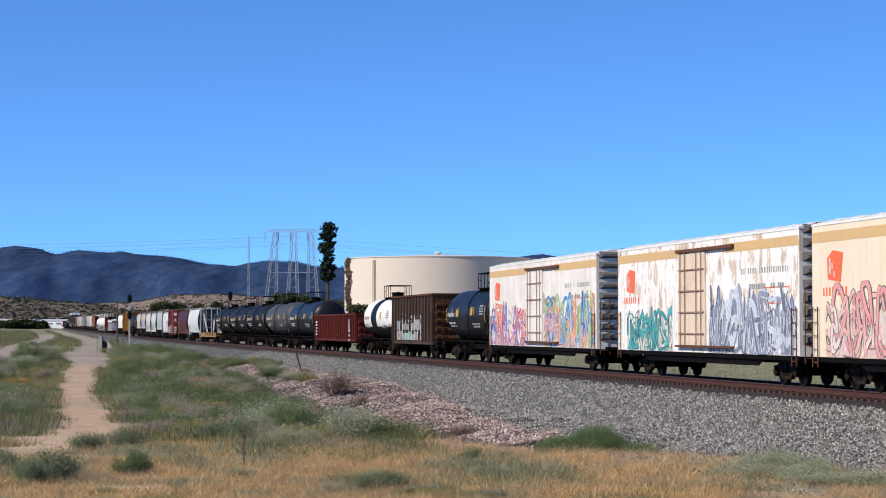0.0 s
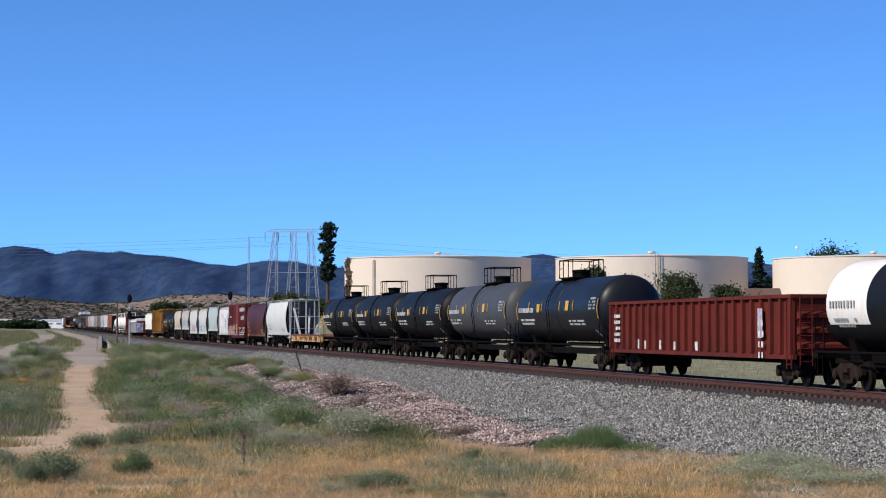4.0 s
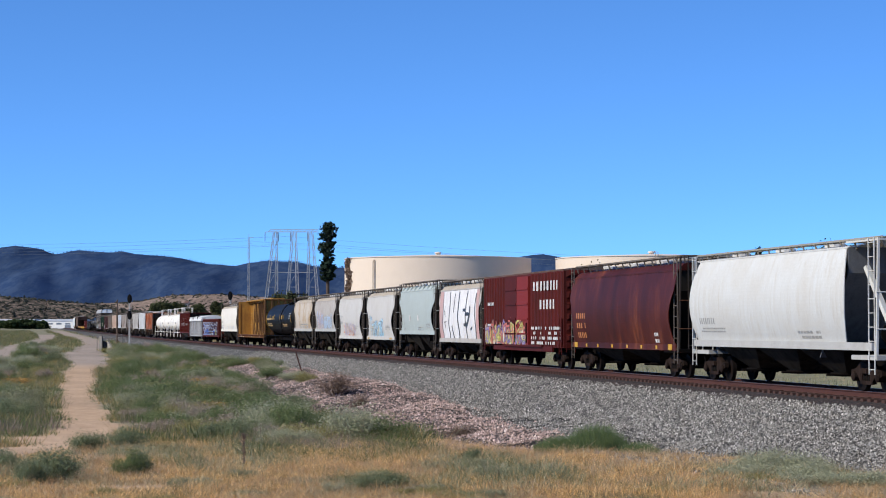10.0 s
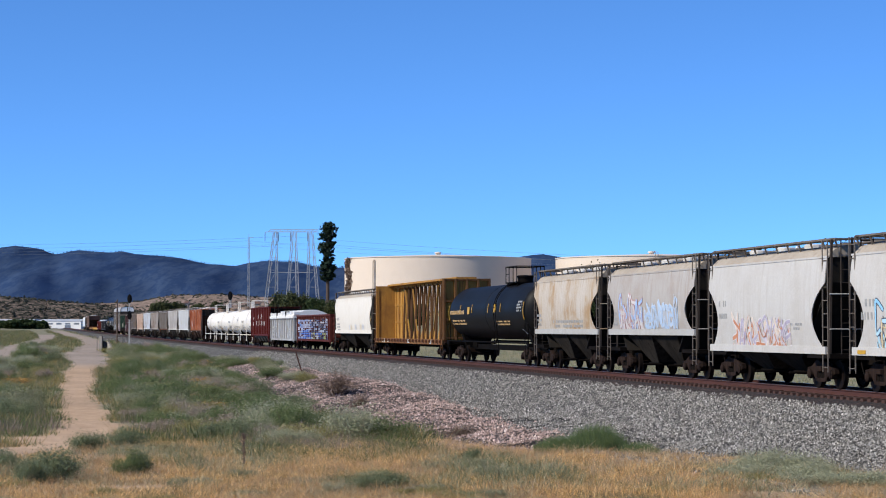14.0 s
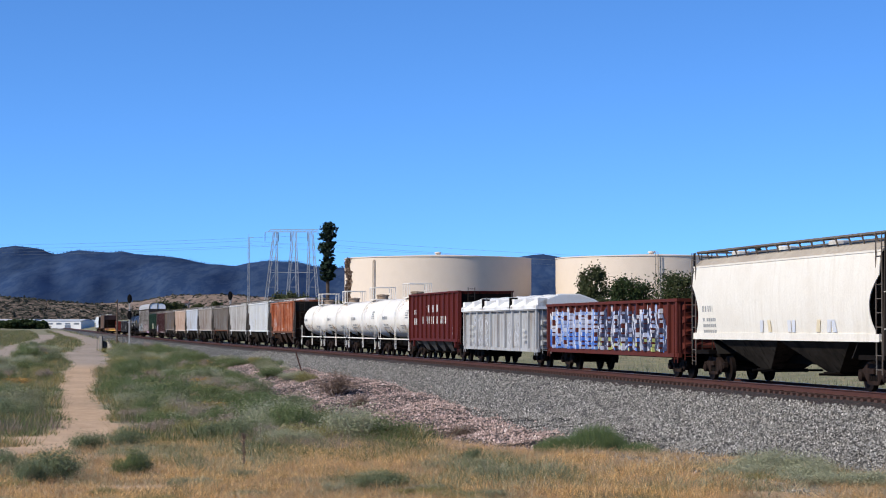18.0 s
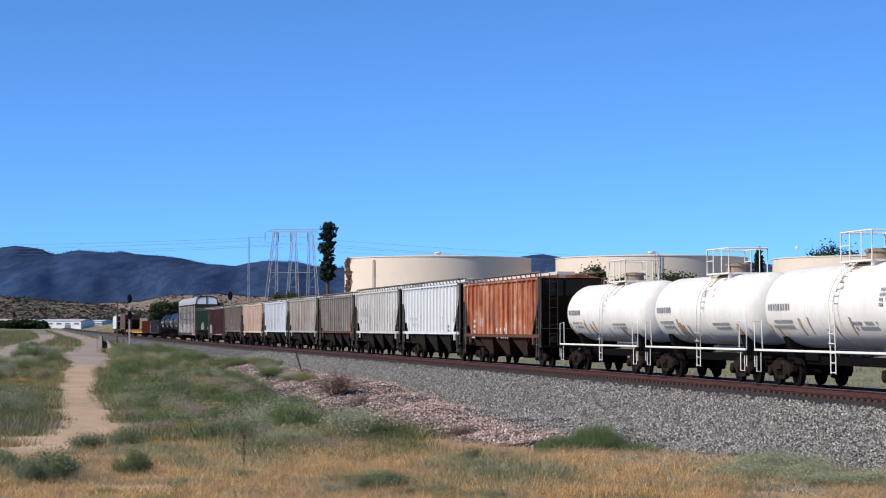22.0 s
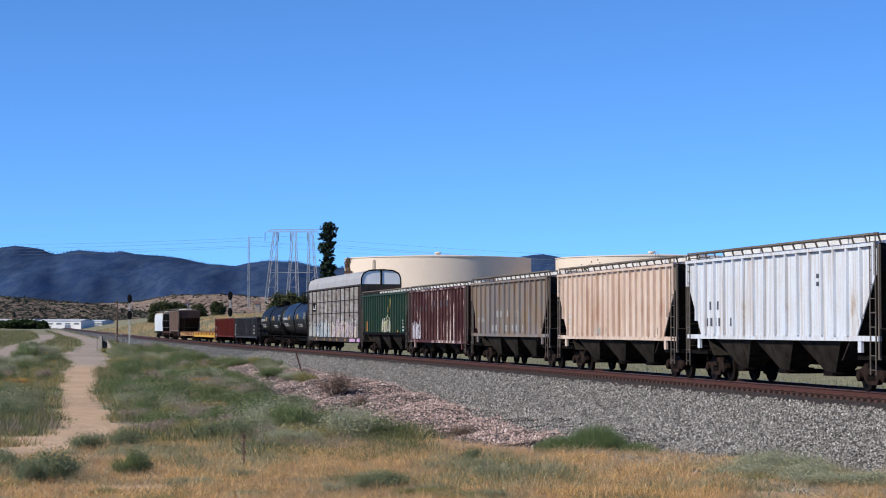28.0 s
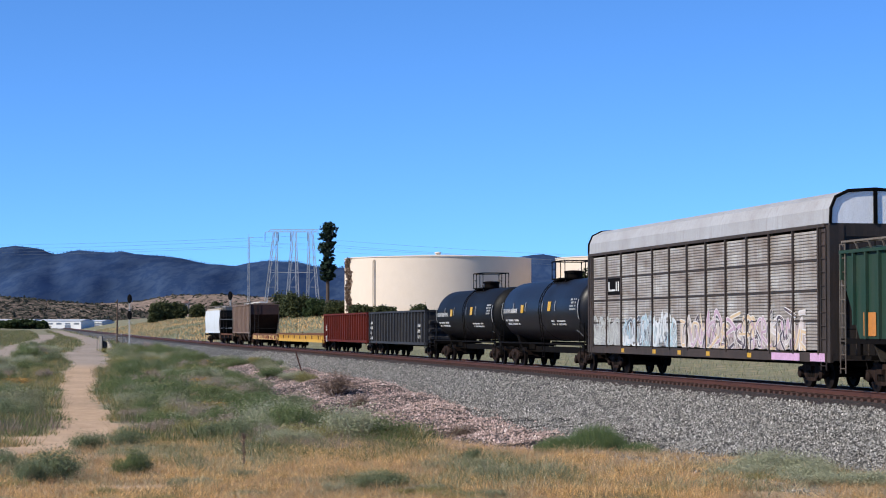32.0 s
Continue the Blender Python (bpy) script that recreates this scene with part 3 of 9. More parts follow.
def plant(kind, s, d, k=1.0, kz=1.0, turn=0.0):
    x, y = rail(s, d)
    ms = MODELS[kind]
    src = ms[used[kind] % len(ms)]
    m = pose(x, y, ground_z(x, y) - 0.02, 0, 0, turn)
    first = used[kind] < len(ms)
    used[kind] += 1
    ob = src if first else copy_thing(src, m)
    ob["group"] = "roadside plants"
    ob.matrix_basis = m @ Matrix.Diagonal((k, k, kz, 1))
    return ob


rng = random.Random(77)
# chosen single plants
for kind, s, d, k, kz in (("reed", 64.8, 8.9, 0.62, 0.95), ("reed", 64.4, 10.1, 0.55, 0.6), ("reed", 63.9, 7.9, 0.5, 0.5), ("pale", 53.1, 7.9, 0.9, 1.0), ("pale", 52.4, 7.0, 0.8, 0.9), ("pale", 70.5, 17.6, 1.1, 0.85),
                          ("dead", 108.0, 10.4, 1.7, 1.7), ("dead", 98.8, 10.7, 1.0, 1.0), ("dead", 72.5, 11.4, 1.1, 0.6), ("teal", 55.6, 25.3, 0.95, 1.05), ("teal", 54.6, 25.9, 0.7, 0.75), ("green", 57.0, 23.4, 0.5, 0.95), ("teal", 57.3, 23.1, 0.42, 0.8),
                          ("teal", 58.8, 26.6, 0.8, 0.7), ("teal", 68.5, 24.1, 0.9, 0.75), ("teal", 69.2, 22.9, 0.8, 0.8), ("teal", 50.6, 17.9, 0.75, 0.5), ("teal", 50.1, 18.5, 0.5, 0.45), ("teal", 60.0, 13.8, 0.35, 0.6), ("sage", 52.5, 15.0, 0.9, 0.5), ("sage", 56.4, 14.6, 1.0, 0.55),
                          ("grey", 86.0, 16.9, 1.2, 0.9), ("grey", 83.5, 15.8, 1.0, 0.7), ("grey", 97.5, 21.2, 1.2, 1.1), ("grey", 129.0, 17.6, 2.0, 1.5), ("grey", 134.0, 16.2, 1.8, 1.3), ("pale", 126.0, 18.6, 1.6, 1.3), ("ochre", 114.5, 19.4, 1.6, 1.4), ("ochre", 116.0, 20.4, 1.4, 1.2), ("ochre", 94.0, 18.7, 0.9, 1.1),
                          ("ochre", 160.0, 26.9, 2.4, 1.3), ("ochre", 166.0, 28.5, 2.6, 1.3), ("ochre", 270.0, 23.4, 3.2, 1.4), ("ochre", 178.0, 16.5, 1.8, 1.2), ("sage", 111.5, 26.2, 1.8, 1.3), ("sage", 104.0, 26.5, 1.5, 1.2), ("teal", 98.0, 26.6, 1.4, 1.2), ("sage", 76.5, 18.4, 1.2, 0.9), ("teal", 80.0, 17.8, 1.3, 1.0), ("teal", 74.0, 19.6, 1.2, 0.9)):
    plant(kind, s, d, k, kz, rng.uniform(0, 360))
for i in range(30):
    s, d = rng.uniform(45, 56), rng.uniform(6.5, 27)
    plant(rng.choice(("pale", "sage", "grey", "ygreen", "sage")), s, d, rng.uniform(0.4, 0.8), rng.uniform(0.2, 0.4), rng.uniform(0, 360))
for i in range(14):
    plant("pale", rng.uniform(48.5, 53.5), rng.uniform(6.2, 9.0), rng.uniform(0.7, 1.1), rng.uniform(0.4, 0.7), rng.uniform(0, 360))
for i in range(16):
    s = rng.uniform(76, 92)
    plant(rng.choice(("green", "ygreen", "green")), s, lerp_table(s, TOE) + rng.uniform(1.0, 3.6), rng.uniform(0.5, 0.9), rng.uniform(0.4, 0.7), rng.uniform(0, 360))
for i in range(22):                       # bushes that climb the far end of the stony bank
    s = rng.uniform(128, 212)
    toe = lerp_table(s, TOE)
    plant(rng.choice(("green", "ygreen", "green", "sage", "pale")), s, rng.uniform(max(6.0, toe - 3.4), toe + 0.6), rng.uniform(0.7, 1.5), rng.uniform(0.7, 1.3), rng.uniform(0, 360))
# bushes between the bank and the dirt road, and left of the road
made = 0
while made < 330:
    s = rng.uniform(0, 1) ** 1.3 * 230 + 72
    left = rng.random() < 0.33
    toe, rd = lerp_table(s, TOE), lerp_table(s, ROAD_D)
    gap = 1.3 + lerp_table(s, ROAD_W)
    d = rng.uniform(rd + gap, rd + 16) if left else rng.uniform(toe + (1.8 if s < 100 else 0.1), max(toe + 2.0, rd - gap))
    if 72 < s < 85 and d > 19.5:
        continue
    if left and abs(d - lerp_table(s, ROAD2_D)) < 2.6:
        continue
    kind = rng.choice(("green", "green", "sage", "grey", "green", "pale", "grey", "ygreen", "ochre", "teal", "ygreen", "green"))
    k = rng.uniform(0.6, 1.5) * (1 + s / 400)
    plant(kind, s, d, k, rng.uniform(0.8, 1.9) * (1 if s < 200 else 1.2), rng.uniform(0, 360))
    made += 1
for kind in MODELS:
    for src in MODELS[kind][used[kind]:]:
        bpy.data.objects.remove(src)


# undergrowth and dry grass
def sward(name, seed, n, test, mat, h, width, label, s0, s1, d0, d1, lean=0.4):
    rs = np.random.RandomState(seed)
    pts = []
    while len(pts) < n:
        s, d = rs.uniform(s0, s1), rs.uniform(d0, d1)
        x, y = rail(s, d)
        if test(s, d, x, y):
            pts.append((x, y, ground_z(x, y) - 0.02))
    v = blade_tris(rs, np.array(pts), h, width, lean)
    return cloud(name, v, 4, mat, None, label, "grass", "stuff")


def off_road(s, d):
    return abs(d - lerp_table(s, ROAD_D)) > lerp_table(s, ROAD_W) + 0.2 + 0.5 * noise.noise((s * 0.3, d * 0.3, 1.0)) and abs(d - lerp_table(s, ROAD2_D)) > 2.2 and not (abs(s - 79.5 + 0.35 * (d - 23)) < 3.6 and d > 20) and math.hypot(d - 23.4, (s - 52.5) * 1.2) > 1.2


def patch(x, y, f, lim, z=0.0):
    return noise.noise((x * f, y * f, 9.0 + z)) > lim


def drift(name, seed, clumps, blades, test, mat, h, spread, width, label, s0, s1, d0, d1, lean=0.45, thin=1.0, bent=False):
    """Grass in soft overlapping clumps, the blades of each leaning out from its middle."""
    rs = np.random.RandomState(seed)
    pts = []
    while len(pts) < clumps:
        s, d = s0 + (s1 - s0) * rs.uniform(0, 1) ** thin, rs.uniform(d0, d1)
        x, y = rail(s, d)
        if test(s, d, x, y):
            pts.append((x, y, ground_z(x, y) - 0.03))
    c = np.repeat(np.array(pts), blades, axis=0)
    n = len(c)
    off = rs.normal(0, 1, (n, 2)) * np.repeat(spread * rs.uniform(0.6, 1.5, clumps), blades)[:, None]
    tall = np.repeat(h * rs.uniform(0.55, 1.35, clumps), blades) * rs.uniform(0.5, 1.15, n) * np.exp(-0.25 * (off ** 2).sum(1) / spread ** 2)
    base = c + np.concatenate([off, np.zeros((n, 1))], 1)
    wind = np.repeat(rs.normal(0, 0.12, (clumps, 2)), blades, axis=0)
    bend = (off / spread * 0.25 + wind + rs.normal(0, 0.75, (n, 2))) * (lean * tall)[:, None]
    tip = base + np.concatenate([bend, tall[:, None]], 1)
    mid = base + np.concatenate([bend * 0.32, tall[:, None] * 0.62], 1)
    a = rs.uniform(0, 2 * np.pi, n)
    side = np.stack([np.cos(a), np.sin(a), np.zeros(n)], 1) * (width * rs.uniform(0.6, 1.4, n) / 2)[:, None]
    if bent:
        v = np.stack([base - side, base + side, mid + side * 0.8, mid - side * 0.8, mid - side * 0.8, mid + side * 0.8, tip + side * 0.15, tip - side * 0.15], axis=1).reshape(-1, 3)
    else:
        v = np.stack([base - side, base + side, tip + side * 0.3, tip - side * 0.3], axis=1).reshape(-1, 3)
    return cloud(name, v, 4, mat, None, label, "grass", "stuff")


field = lambda s, d, x, y: d > lerp_table(s, TOE) + 0.2 and off_road(s, d)
drift("dry_grass", 51, 9500, 26, lambda s, d, x, y: field(s, d, x, y) and patch(x, y, 0.35, -0.4), DRYMIX, 0.27, 0.34, 0.009, "golden and tan dry grass in soft clumps", 43.5, 76, 4.6, 34, 1.0, 1.4, True)
drift("dry_stubble", 62, 3400, 28, field, DRYMIX, 0.13, 0.42, 0.010, "short flattened dry grass", 43.5, 76, 4.6, 34, 1.4, 1.3)
drift("pale_dry_grass", 52, 260, 26, lambda s, d, x, y: field(s, d, x, y) and patch(x, y, 0.3, 0.0, 3), STRAW2, 0.45, 0.30, 0.007, "pale dry grass stalks", 44, 76, 5, 34, 1.0)
drift("green_grass", 53, 420, 40, lambda s, d, x, y: field(s, d, x, y) and patch(x, y, 0.28, 0.08, 6), SAGEW, 0.22, 0.22, 0.009, "sparse grey-green grass", 44, 84, 5, 36, 0.7)
drift("bank_weeds", 54, 3000, 56, lambda s, d, x, y: field(s, d, x, y) and patch(x, y, 0.12, -0.55, 2), BANKMIX, 0.60, 0.45, 0.026, "soft green, sage and ochre weeds on the bank", 72, 235, 5, 34, 0.6, 1.35)
drift("bank_dry_weeds", 55, 520, 40, lambda s, d, x, y: field(s, d, x, y) and patch(x, y, 0.10, 0.1, 4), STRAW, 0.35, 0.40, 0.022, "low dry weeds", 76, 330, 5, 50, 0.7)
drift("heap_foot_grass", 56, 300, 80, lambda s, d, x, y: 1.3 < d - lerp_table(s, TOE) < 3.8, GREENW, 0.42, 0.26, 0.014, "green grass along the foot of the stony bank", 72, 98, 9, 17, 0.7)
SAGE_AT = [(62, 20.5, 5.5, 1.8), (51, 17.8, 2.2, 2.0), (57, 13.9, 5.0, 1.7), (51.5, 14.5, 2.8, 1.9), (52.6, 7.6, 3.4, 1.9), (70, 18, 4.5, 1.8), (66, 22.5, 3.0, 1.3), (58, 26.5, 4.0, 1.6), (48.5, 11.0, 1.8, 1.5)]
drift("verge_weeds", 65, 420, 46, lambda s, d, x, y: field(s, d, x, y) and 13.6 < d < 20.2 and rng.random() < (s - 58) / 20, BANKMIX, 0.42, 0.34, 0.014, "green and sage weeds between the road and the dry grass", 60, 80, 13, 21, 0.7, 1.0, True)
drift("sage_grass", 64, 900, 44, lambda s, d, x, y: field(s, d, x, y) and any(((s - a) / c) ** 2 + ((d - b) / e) ** 2 < 1 + 0.6 * noise.noise((x, y, 2.0)) for a, b, c, e in SAGE_AT), SAGEMIX, 0.34, 0.30, 0.010, "grey-green grass and herbs in patches", 44, 76, 5, 30, 0.8, 1.0, True)
drift("far_valley_grass", 63, 900, 40, lambda s, d, x, y: field(s, d, x, y) and patch(x, y, 0.05, -0.5, 5), BANKMIX, 0.55, 0.75, 0.05, "green weeds along the valley road", 225, 460, 5, 45, 0.6)
for x_, y_, h_ in ((432, 53.0, 0.95), (462, 60.0, 0.85), (252, 127.0, 1.25), (258, 131.0, 1.3), (266, 129.0, 1.15), (277, 133.0, 1.3), (284, 126.0, 1.1), (262, 136.0, 1.35)):     # dried flower stalks
    x = (x_ - 784) / 3554.0 * y_
    z = ground_z(x, y_)
    rs = np.random.RandomState(x_)
    stalk = new("weed_stalk")
    stalk.location = (x, y_, z)
    tagged(stalk, "dry brown upright weed stalk with seed heads", "weed")
    part("stem", Shape().pipe([(0, 0, -0.05), (0.02, 0, h_ * 0.5), (-0.01, 0, h_)], 0.012, 5), DEADBR, stalk)
    c = np.stack([rs.normal(0, 0.035, 160), rs.normal(0, 0.035, 160), rs.uniform(0.15, 1.0, 160) * h_], 1)
    cloud("seed_heads", leaf_quads(rs, c, 0.035, 1.8), 4, DEADBR if x_ < 440 else SAGEP, stalk, kind="stuff")
sward("trackside_grass", 57, 26000, lambda s, d, x, y: patch(x, y, 0.2, -0.3, 8), SAGEW, 0.20, 0.03, "pale grass beyond the track", 45, 330, -24, -5.2, 0.4)

sward("valley_weeds", 58, 15000, lambda s, d, x, y: d > lerp_table(s, TOE) + 0.5 and off_road(s, d) and patch(x, y, 0.05, -0.1, 5), BANKMIX, 0.6, 0.10, "green weeds along the valley road", 330, 640, 5, 60, 0.5)
sward("valley_straw", 59, 12000, lambda s, d, x, y: d > lerp_table(s, TOE) + 0.5 and off_road(s, d) and patch(x, y, 0.05, -0.1, 1), BANKMIX, 0.5, 0.09, "dry weeds along the valley road", 330, 700, 5, 70, 0.5)
sward("far_bank_weeds", 60, 16000, lambda s, d, x, y: patch(x, y, 0.05, -0.2, 11), SAGEW, 0.6, 0.14, "scrub on the slope beyond the track", 330, 760, -70, -6, 0.5)
sward("far_bank_straw", 61, 16000, lambda s, d, x, y: patch(x, y, 0.04, -0.1, 12), STRAW, 0.6, 0.12, "dry grass on the slope beyond the track", 330, 760, -70, -6, 0.5)
# ---- far country ----
RIDGE = [(-0.40, 0.030), (-0.235, 0.0385), (-0.212, 0.0405), (-0.200, 0.0388), (-0.194, 0.0368), (-0.181, 0.0382), (-0.167, 0.0368), (-0.161, 0.0376), (-0.153, 0.0362), (-0.136, 0.0348), (-0.122, 0.0328), (-0.104, 0.0300), (-0.094, 0.0325),
         (-0.085, 0.0342), (-0.074, 0.0334), (-0.063, 0.0312), (-0.03, 0.030), (0.024, 0.0345), (0.033, 0.0360), (0.050, 0.0371), (0.061, 0.0360), (0.078, 0.0354), (0.092, 0.0360), (0.117, 0.0350), (0.142, 0.0352), (0.152, 0.0335), (0.163, 0.0322), (0.25, 0.03), (0.45, 0.03)]


def far_range(name, y0, y1, table, scale, mat, label, rough, seed, nx=170, ny=26, z0=-5.0, foot=0.0):
    vs = []
    for j in range(ny + 1):
        k = j / ny
        y = y0 + (y1 - y0) * k
        for i in range(nx + 1):
            a = -0.5 + 1.0 * i / nx
            x = a * y
            top = lerp_table(a, table) * y1 * scale
            prof = math.sin(min(1, k / 0.86) * math.pi / 2) ** 1.4 if k < 0.86 else 1 - (k - 0.86) * 1.5
            spur = noise.fractal((x * rough * 1.6, y * rough * 0.35, seed), 1.0, 2.0, 5) * 0.30 * math.sin(math.pi * min(1, k / 0.86))
            z = z0 + foot + (top - z0) * max(0, prof + spur * 0.8) + (noise.noise((x * rough * 7, y * rough * 0.8, seed)) * top * 0.022 if k > 0.05 else 0)
            vs.append((x, y, z))
    me = bpy.data.meshes.new(name)
    me.from_pydata(vs, [], [(j * (nx + 1) + i, j * (nx + 1) + i + 1, (j + 1) * (nx + 1) + i + 1, (j + 1) * (nx + 1) + i) for j in range(ny) for i in range(nx)])
    me.polygons.foreach_set("use_smooth", [True] * len(me.polygons))
    me.materials.append(mat)
    return tagged(new(name, me), label, "hills", kind="structure")


def hill_material(name, base, shrub, scale, lim=0.5, depth=0.1):
    m, nt, b = nodes_of(name)
    v = coords(nt, (1, depth, 1))
    n = noise_at(nt, v, scale, 6, 0.75)
    n2 = noise_at(nt, v, scale * 0.12, 4, 0.6)
    c = ramp(nt, n, [(lim - 0.06, base), (lim + 0.06, shrub)])
    c = mix(nt, 1.0, c, ramp(nt, n2, [(0.3, (0.75,) * 3), (0.7, (1.2,) * 3)]), "MULTIPLY")
    nt.links.new(c, b.inputs["Base Color"])
    b.inputs["Roughness"].default_value = 1.0
    b.inputs["Specular IOR Level"].default_value = 0.0
    return m


# Distance haze is painted in: both ridge colours are shifted to blue.
ridge = far_range("mountain_ridge", 2900, 4500, RIDGE, 0.942, hill_material("haze_blue_chaparral", (0.040, 0.066, 0.126), (0.025, 0.048, 0.108), 0.05), "forested mountain ridge tinted haze blue", 0.0024, 3.0, 300, 60)
LOWH = [(-0.5, 0.016), (-0.24, 0.0145), (-0.21, 0.0135), (-0.18, 0.0115), (-0.155, 0.0085), (-0.13, 0.0055), (-0.10, 0.004), (0.5, 0.003)]
LOWB = [(-0.5, 0.006), (-0.2, 0.008), (-0.175, 0.0105), (-0.150, 0.0120), (-0.135, 0.0150), (-0.115, 0.0148), (-0.09, 0.0135), (-0.06, 0.012), (0.0, 0.010), (0.5, 0.010)]
hill_b = far_range("low_hill_far", 1350, 1900, LOWB, 1.13, hill_material("tan_hill", (0.27, 0.20, 0.165), (0.075, 0.07, 0.058), 0.32, 0.54, 0.2), "tan scrub-dotted low hills", 0.006, 5.0, 260, 22)
hill_a = far_range("low_hill", 950, 1300, LOWH, 1.16, hill_material("brown_hill", (0.22, 0.165, 0.135), (0.050, 0.049, 0.040), 0.42, 0.48, 0.2), "brown scrub-covered low hills", 0.008, 8.0, 260, 22)


def scrub_on(hill, name, seed, n, x0, x1, k0, k1, size, mat, label, nx, leaves=16, crest=False):
    """Bushes or trees strewn over a hill's mesh, in drifts."""
    rs = np.random.RandomState(seed)
    vs = [v.co for v in hill.data.vertices]
    rows = len(vs) // (nx + 1)
    cs, sz = [], []
    while len(cs) < n:
        i, j = rs.randint(0, nx), int((k0 + (k1 - k0) * rs.uniform()) * (rows - 1))
        a, b = vs[j * (nx + 1) + i], vs[min(rows - 1, j + 1) * (nx + 1) + i + 1]
        c = a.lerp(b, rs.uniform())
        if not x0 < c.x / c.y < x1 or (not crest and noise.noise((c.x * 0.03, c.y * 0.02, seed)) < rs.uniform(-0.5, 0.35)):
            continue
        cs.append(tuple(c))
        sz.append(size * rs.uniform(0.5, 1.5))
    c, r = np.repeat(np.array(cs), leaves, axis=0), np.repeat(np.array(sz), leaves)
    m = len(c)
    if crest:                                   # pointed trees: narrow towards the top
        up = rs.uniform(0, 1, m)
        o = rs.normal(0, 0.28, (m, 3)) * (1.05 - up)[:, None]
        o[:, 2] = up * 2.2
    else:
        o = rs.normal(0, 0.42, (m, 3))
        o[:, 2] = np.abs(o[:, 2]) * 0.9
    return cloud(name, leaf_quads(rs, c + o * r[:, None], r[:, None][:, 0] * (0.5 if crest else 0.75), 1.2), 4, mat, None, label, "scrub", "stuff")


HILLSCRUB = foliage("hill_scrub_leaf", (0.030, 0.035, 0.027), (0.085, 0.082, 0.060), trans=0.1)
# Crest pines carry the same painted haze blue as the ridge.
RIDGEPINE = foliage("haze_blue_pine", (0.018, 0.034, 0.066), (0.030, 0.050, 0.090), trans=0.0)
scrub_on(hill_a, "hill_scrub", 71, 1700, -0.24, -0.12, 0.05, 0.95, 1.0, HILLSCRUB, "dark round bushes on the brown hill", 260)
scrub_on(hill_b, "far_hill_scrub", 72, 1500, -0.20, -0.02, 0.1, 0.95, 1.1, HILLSCRUB, "dark round bushes on the tan hill", 260)
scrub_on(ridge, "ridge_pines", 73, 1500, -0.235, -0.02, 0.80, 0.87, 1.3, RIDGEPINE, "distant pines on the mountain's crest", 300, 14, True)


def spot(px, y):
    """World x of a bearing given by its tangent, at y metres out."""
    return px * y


# ---- water tanks ----
TANKM = worn("beige_tank_paint", (0.70, 0.585, 0.48), (0.58, 0.47, 0.38), 0.25, 0.6, streak=0.6)
TANKR = worn("tank_roof_paint", (0.66, 0.58, 0.50), (0.5, 0.42, 0.34), 0.3, 0.6)


def water_tank(x, y, r, z0, h, label, ladder_at=None, pipe_at=None, vine=None, steps_at=None):
    root = new("water_tank")
    root.location = (x, y, z0)
    tagged(root, label, "water tank", "water tanks")
    part("shell", Shape().lathe([(-0.5, r), (h, r)], "z", 96), TANKM, root, smooth=30)
    part("roof", Shape().lathe([(h, r + 0.12), (h + 0.14, r + 0.12), (h + 0.2, r), (h + 0.5, r * 0.62), (h + 0.85, r * 0.25), (h + 0.92, 0.05)], "z", 96), TANKR, root, smooth=20)
    part("roof_vent", Shape().lathe([(h + 0.9, 0.5), (h + 1.25, 0.5), (h + 1.28, 0.75), (h + 1.5, 0.6), (h + 1.6, 0.05)], "z", 16), TANKR, root)
    on = lambda a, e: (r + e) * math.sin(a)
    yy = lambda a, e: -(r + e) * math.cos(a)
    if pipe_at is not None:
        a = pipe_at
        part("overflow_pipe", Shape().pipe([(on(a, 0.3), yy(a, 0.3), 0), (on(a, 0.3), yy(a, 0.3), h - 0.8), (on(a + 0.012, 0.3), yy(a, 0.3), h - 0.4), (on(a + 0.03, 0.3), yy(a, 0.3), h - 0.8), (on(a + 0.03, 0.3), yy(a, 0.3), 0)], 0.09, 6), worn("pipe_grey", (0.35, 0.31, 0.28)), root)
    if steps_at is not None:
        a = steps_at
        s = Shape()
        for q in (-0.012, 0.012):
            s.pipe([(on(a + q, 0.5), yy(a + q, 0.5), 2), (on(a + q, 0.5), yy(a + q, 0.5), h + 0.6), (on(a + q - 0.03, 0.2), yy(a + q, -1.0), h + 0.9)], 0.07, 5)
        part("ladder", s, worn("ladder_grey", (0.3, 0.28, 0.26)), root)
    if vine is not None:
        rs = np.random.RandomState(3)
        k = 900
        zz = rs.uniform(0, h, k)
        aa = vine + rs.normal(0, 0.035, k) + 0.03 * np.sin(zz * 1.3)
        c = np.stack([(r + 0.12) * np.sin(aa), -(r + 0.12) * np.cos(aa), zz], 1)
        cloud("climbing_vine", leaf_quads(rs, c, 0.6, 1.3), 4, DEADBR, root, "dry brown climbing vine")
    return root


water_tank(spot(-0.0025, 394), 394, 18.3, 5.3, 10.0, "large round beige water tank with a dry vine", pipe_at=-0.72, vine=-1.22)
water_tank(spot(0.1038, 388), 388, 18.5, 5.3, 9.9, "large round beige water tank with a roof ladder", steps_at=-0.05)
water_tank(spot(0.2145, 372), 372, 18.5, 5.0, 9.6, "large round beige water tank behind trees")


# ---- power line, masts and signals ----
GALV = worn("galvanised_steel", (0.46, 0.45, 0.44), (0.3, 0.28, 0.26), 0.4, 0.55, 0.3)


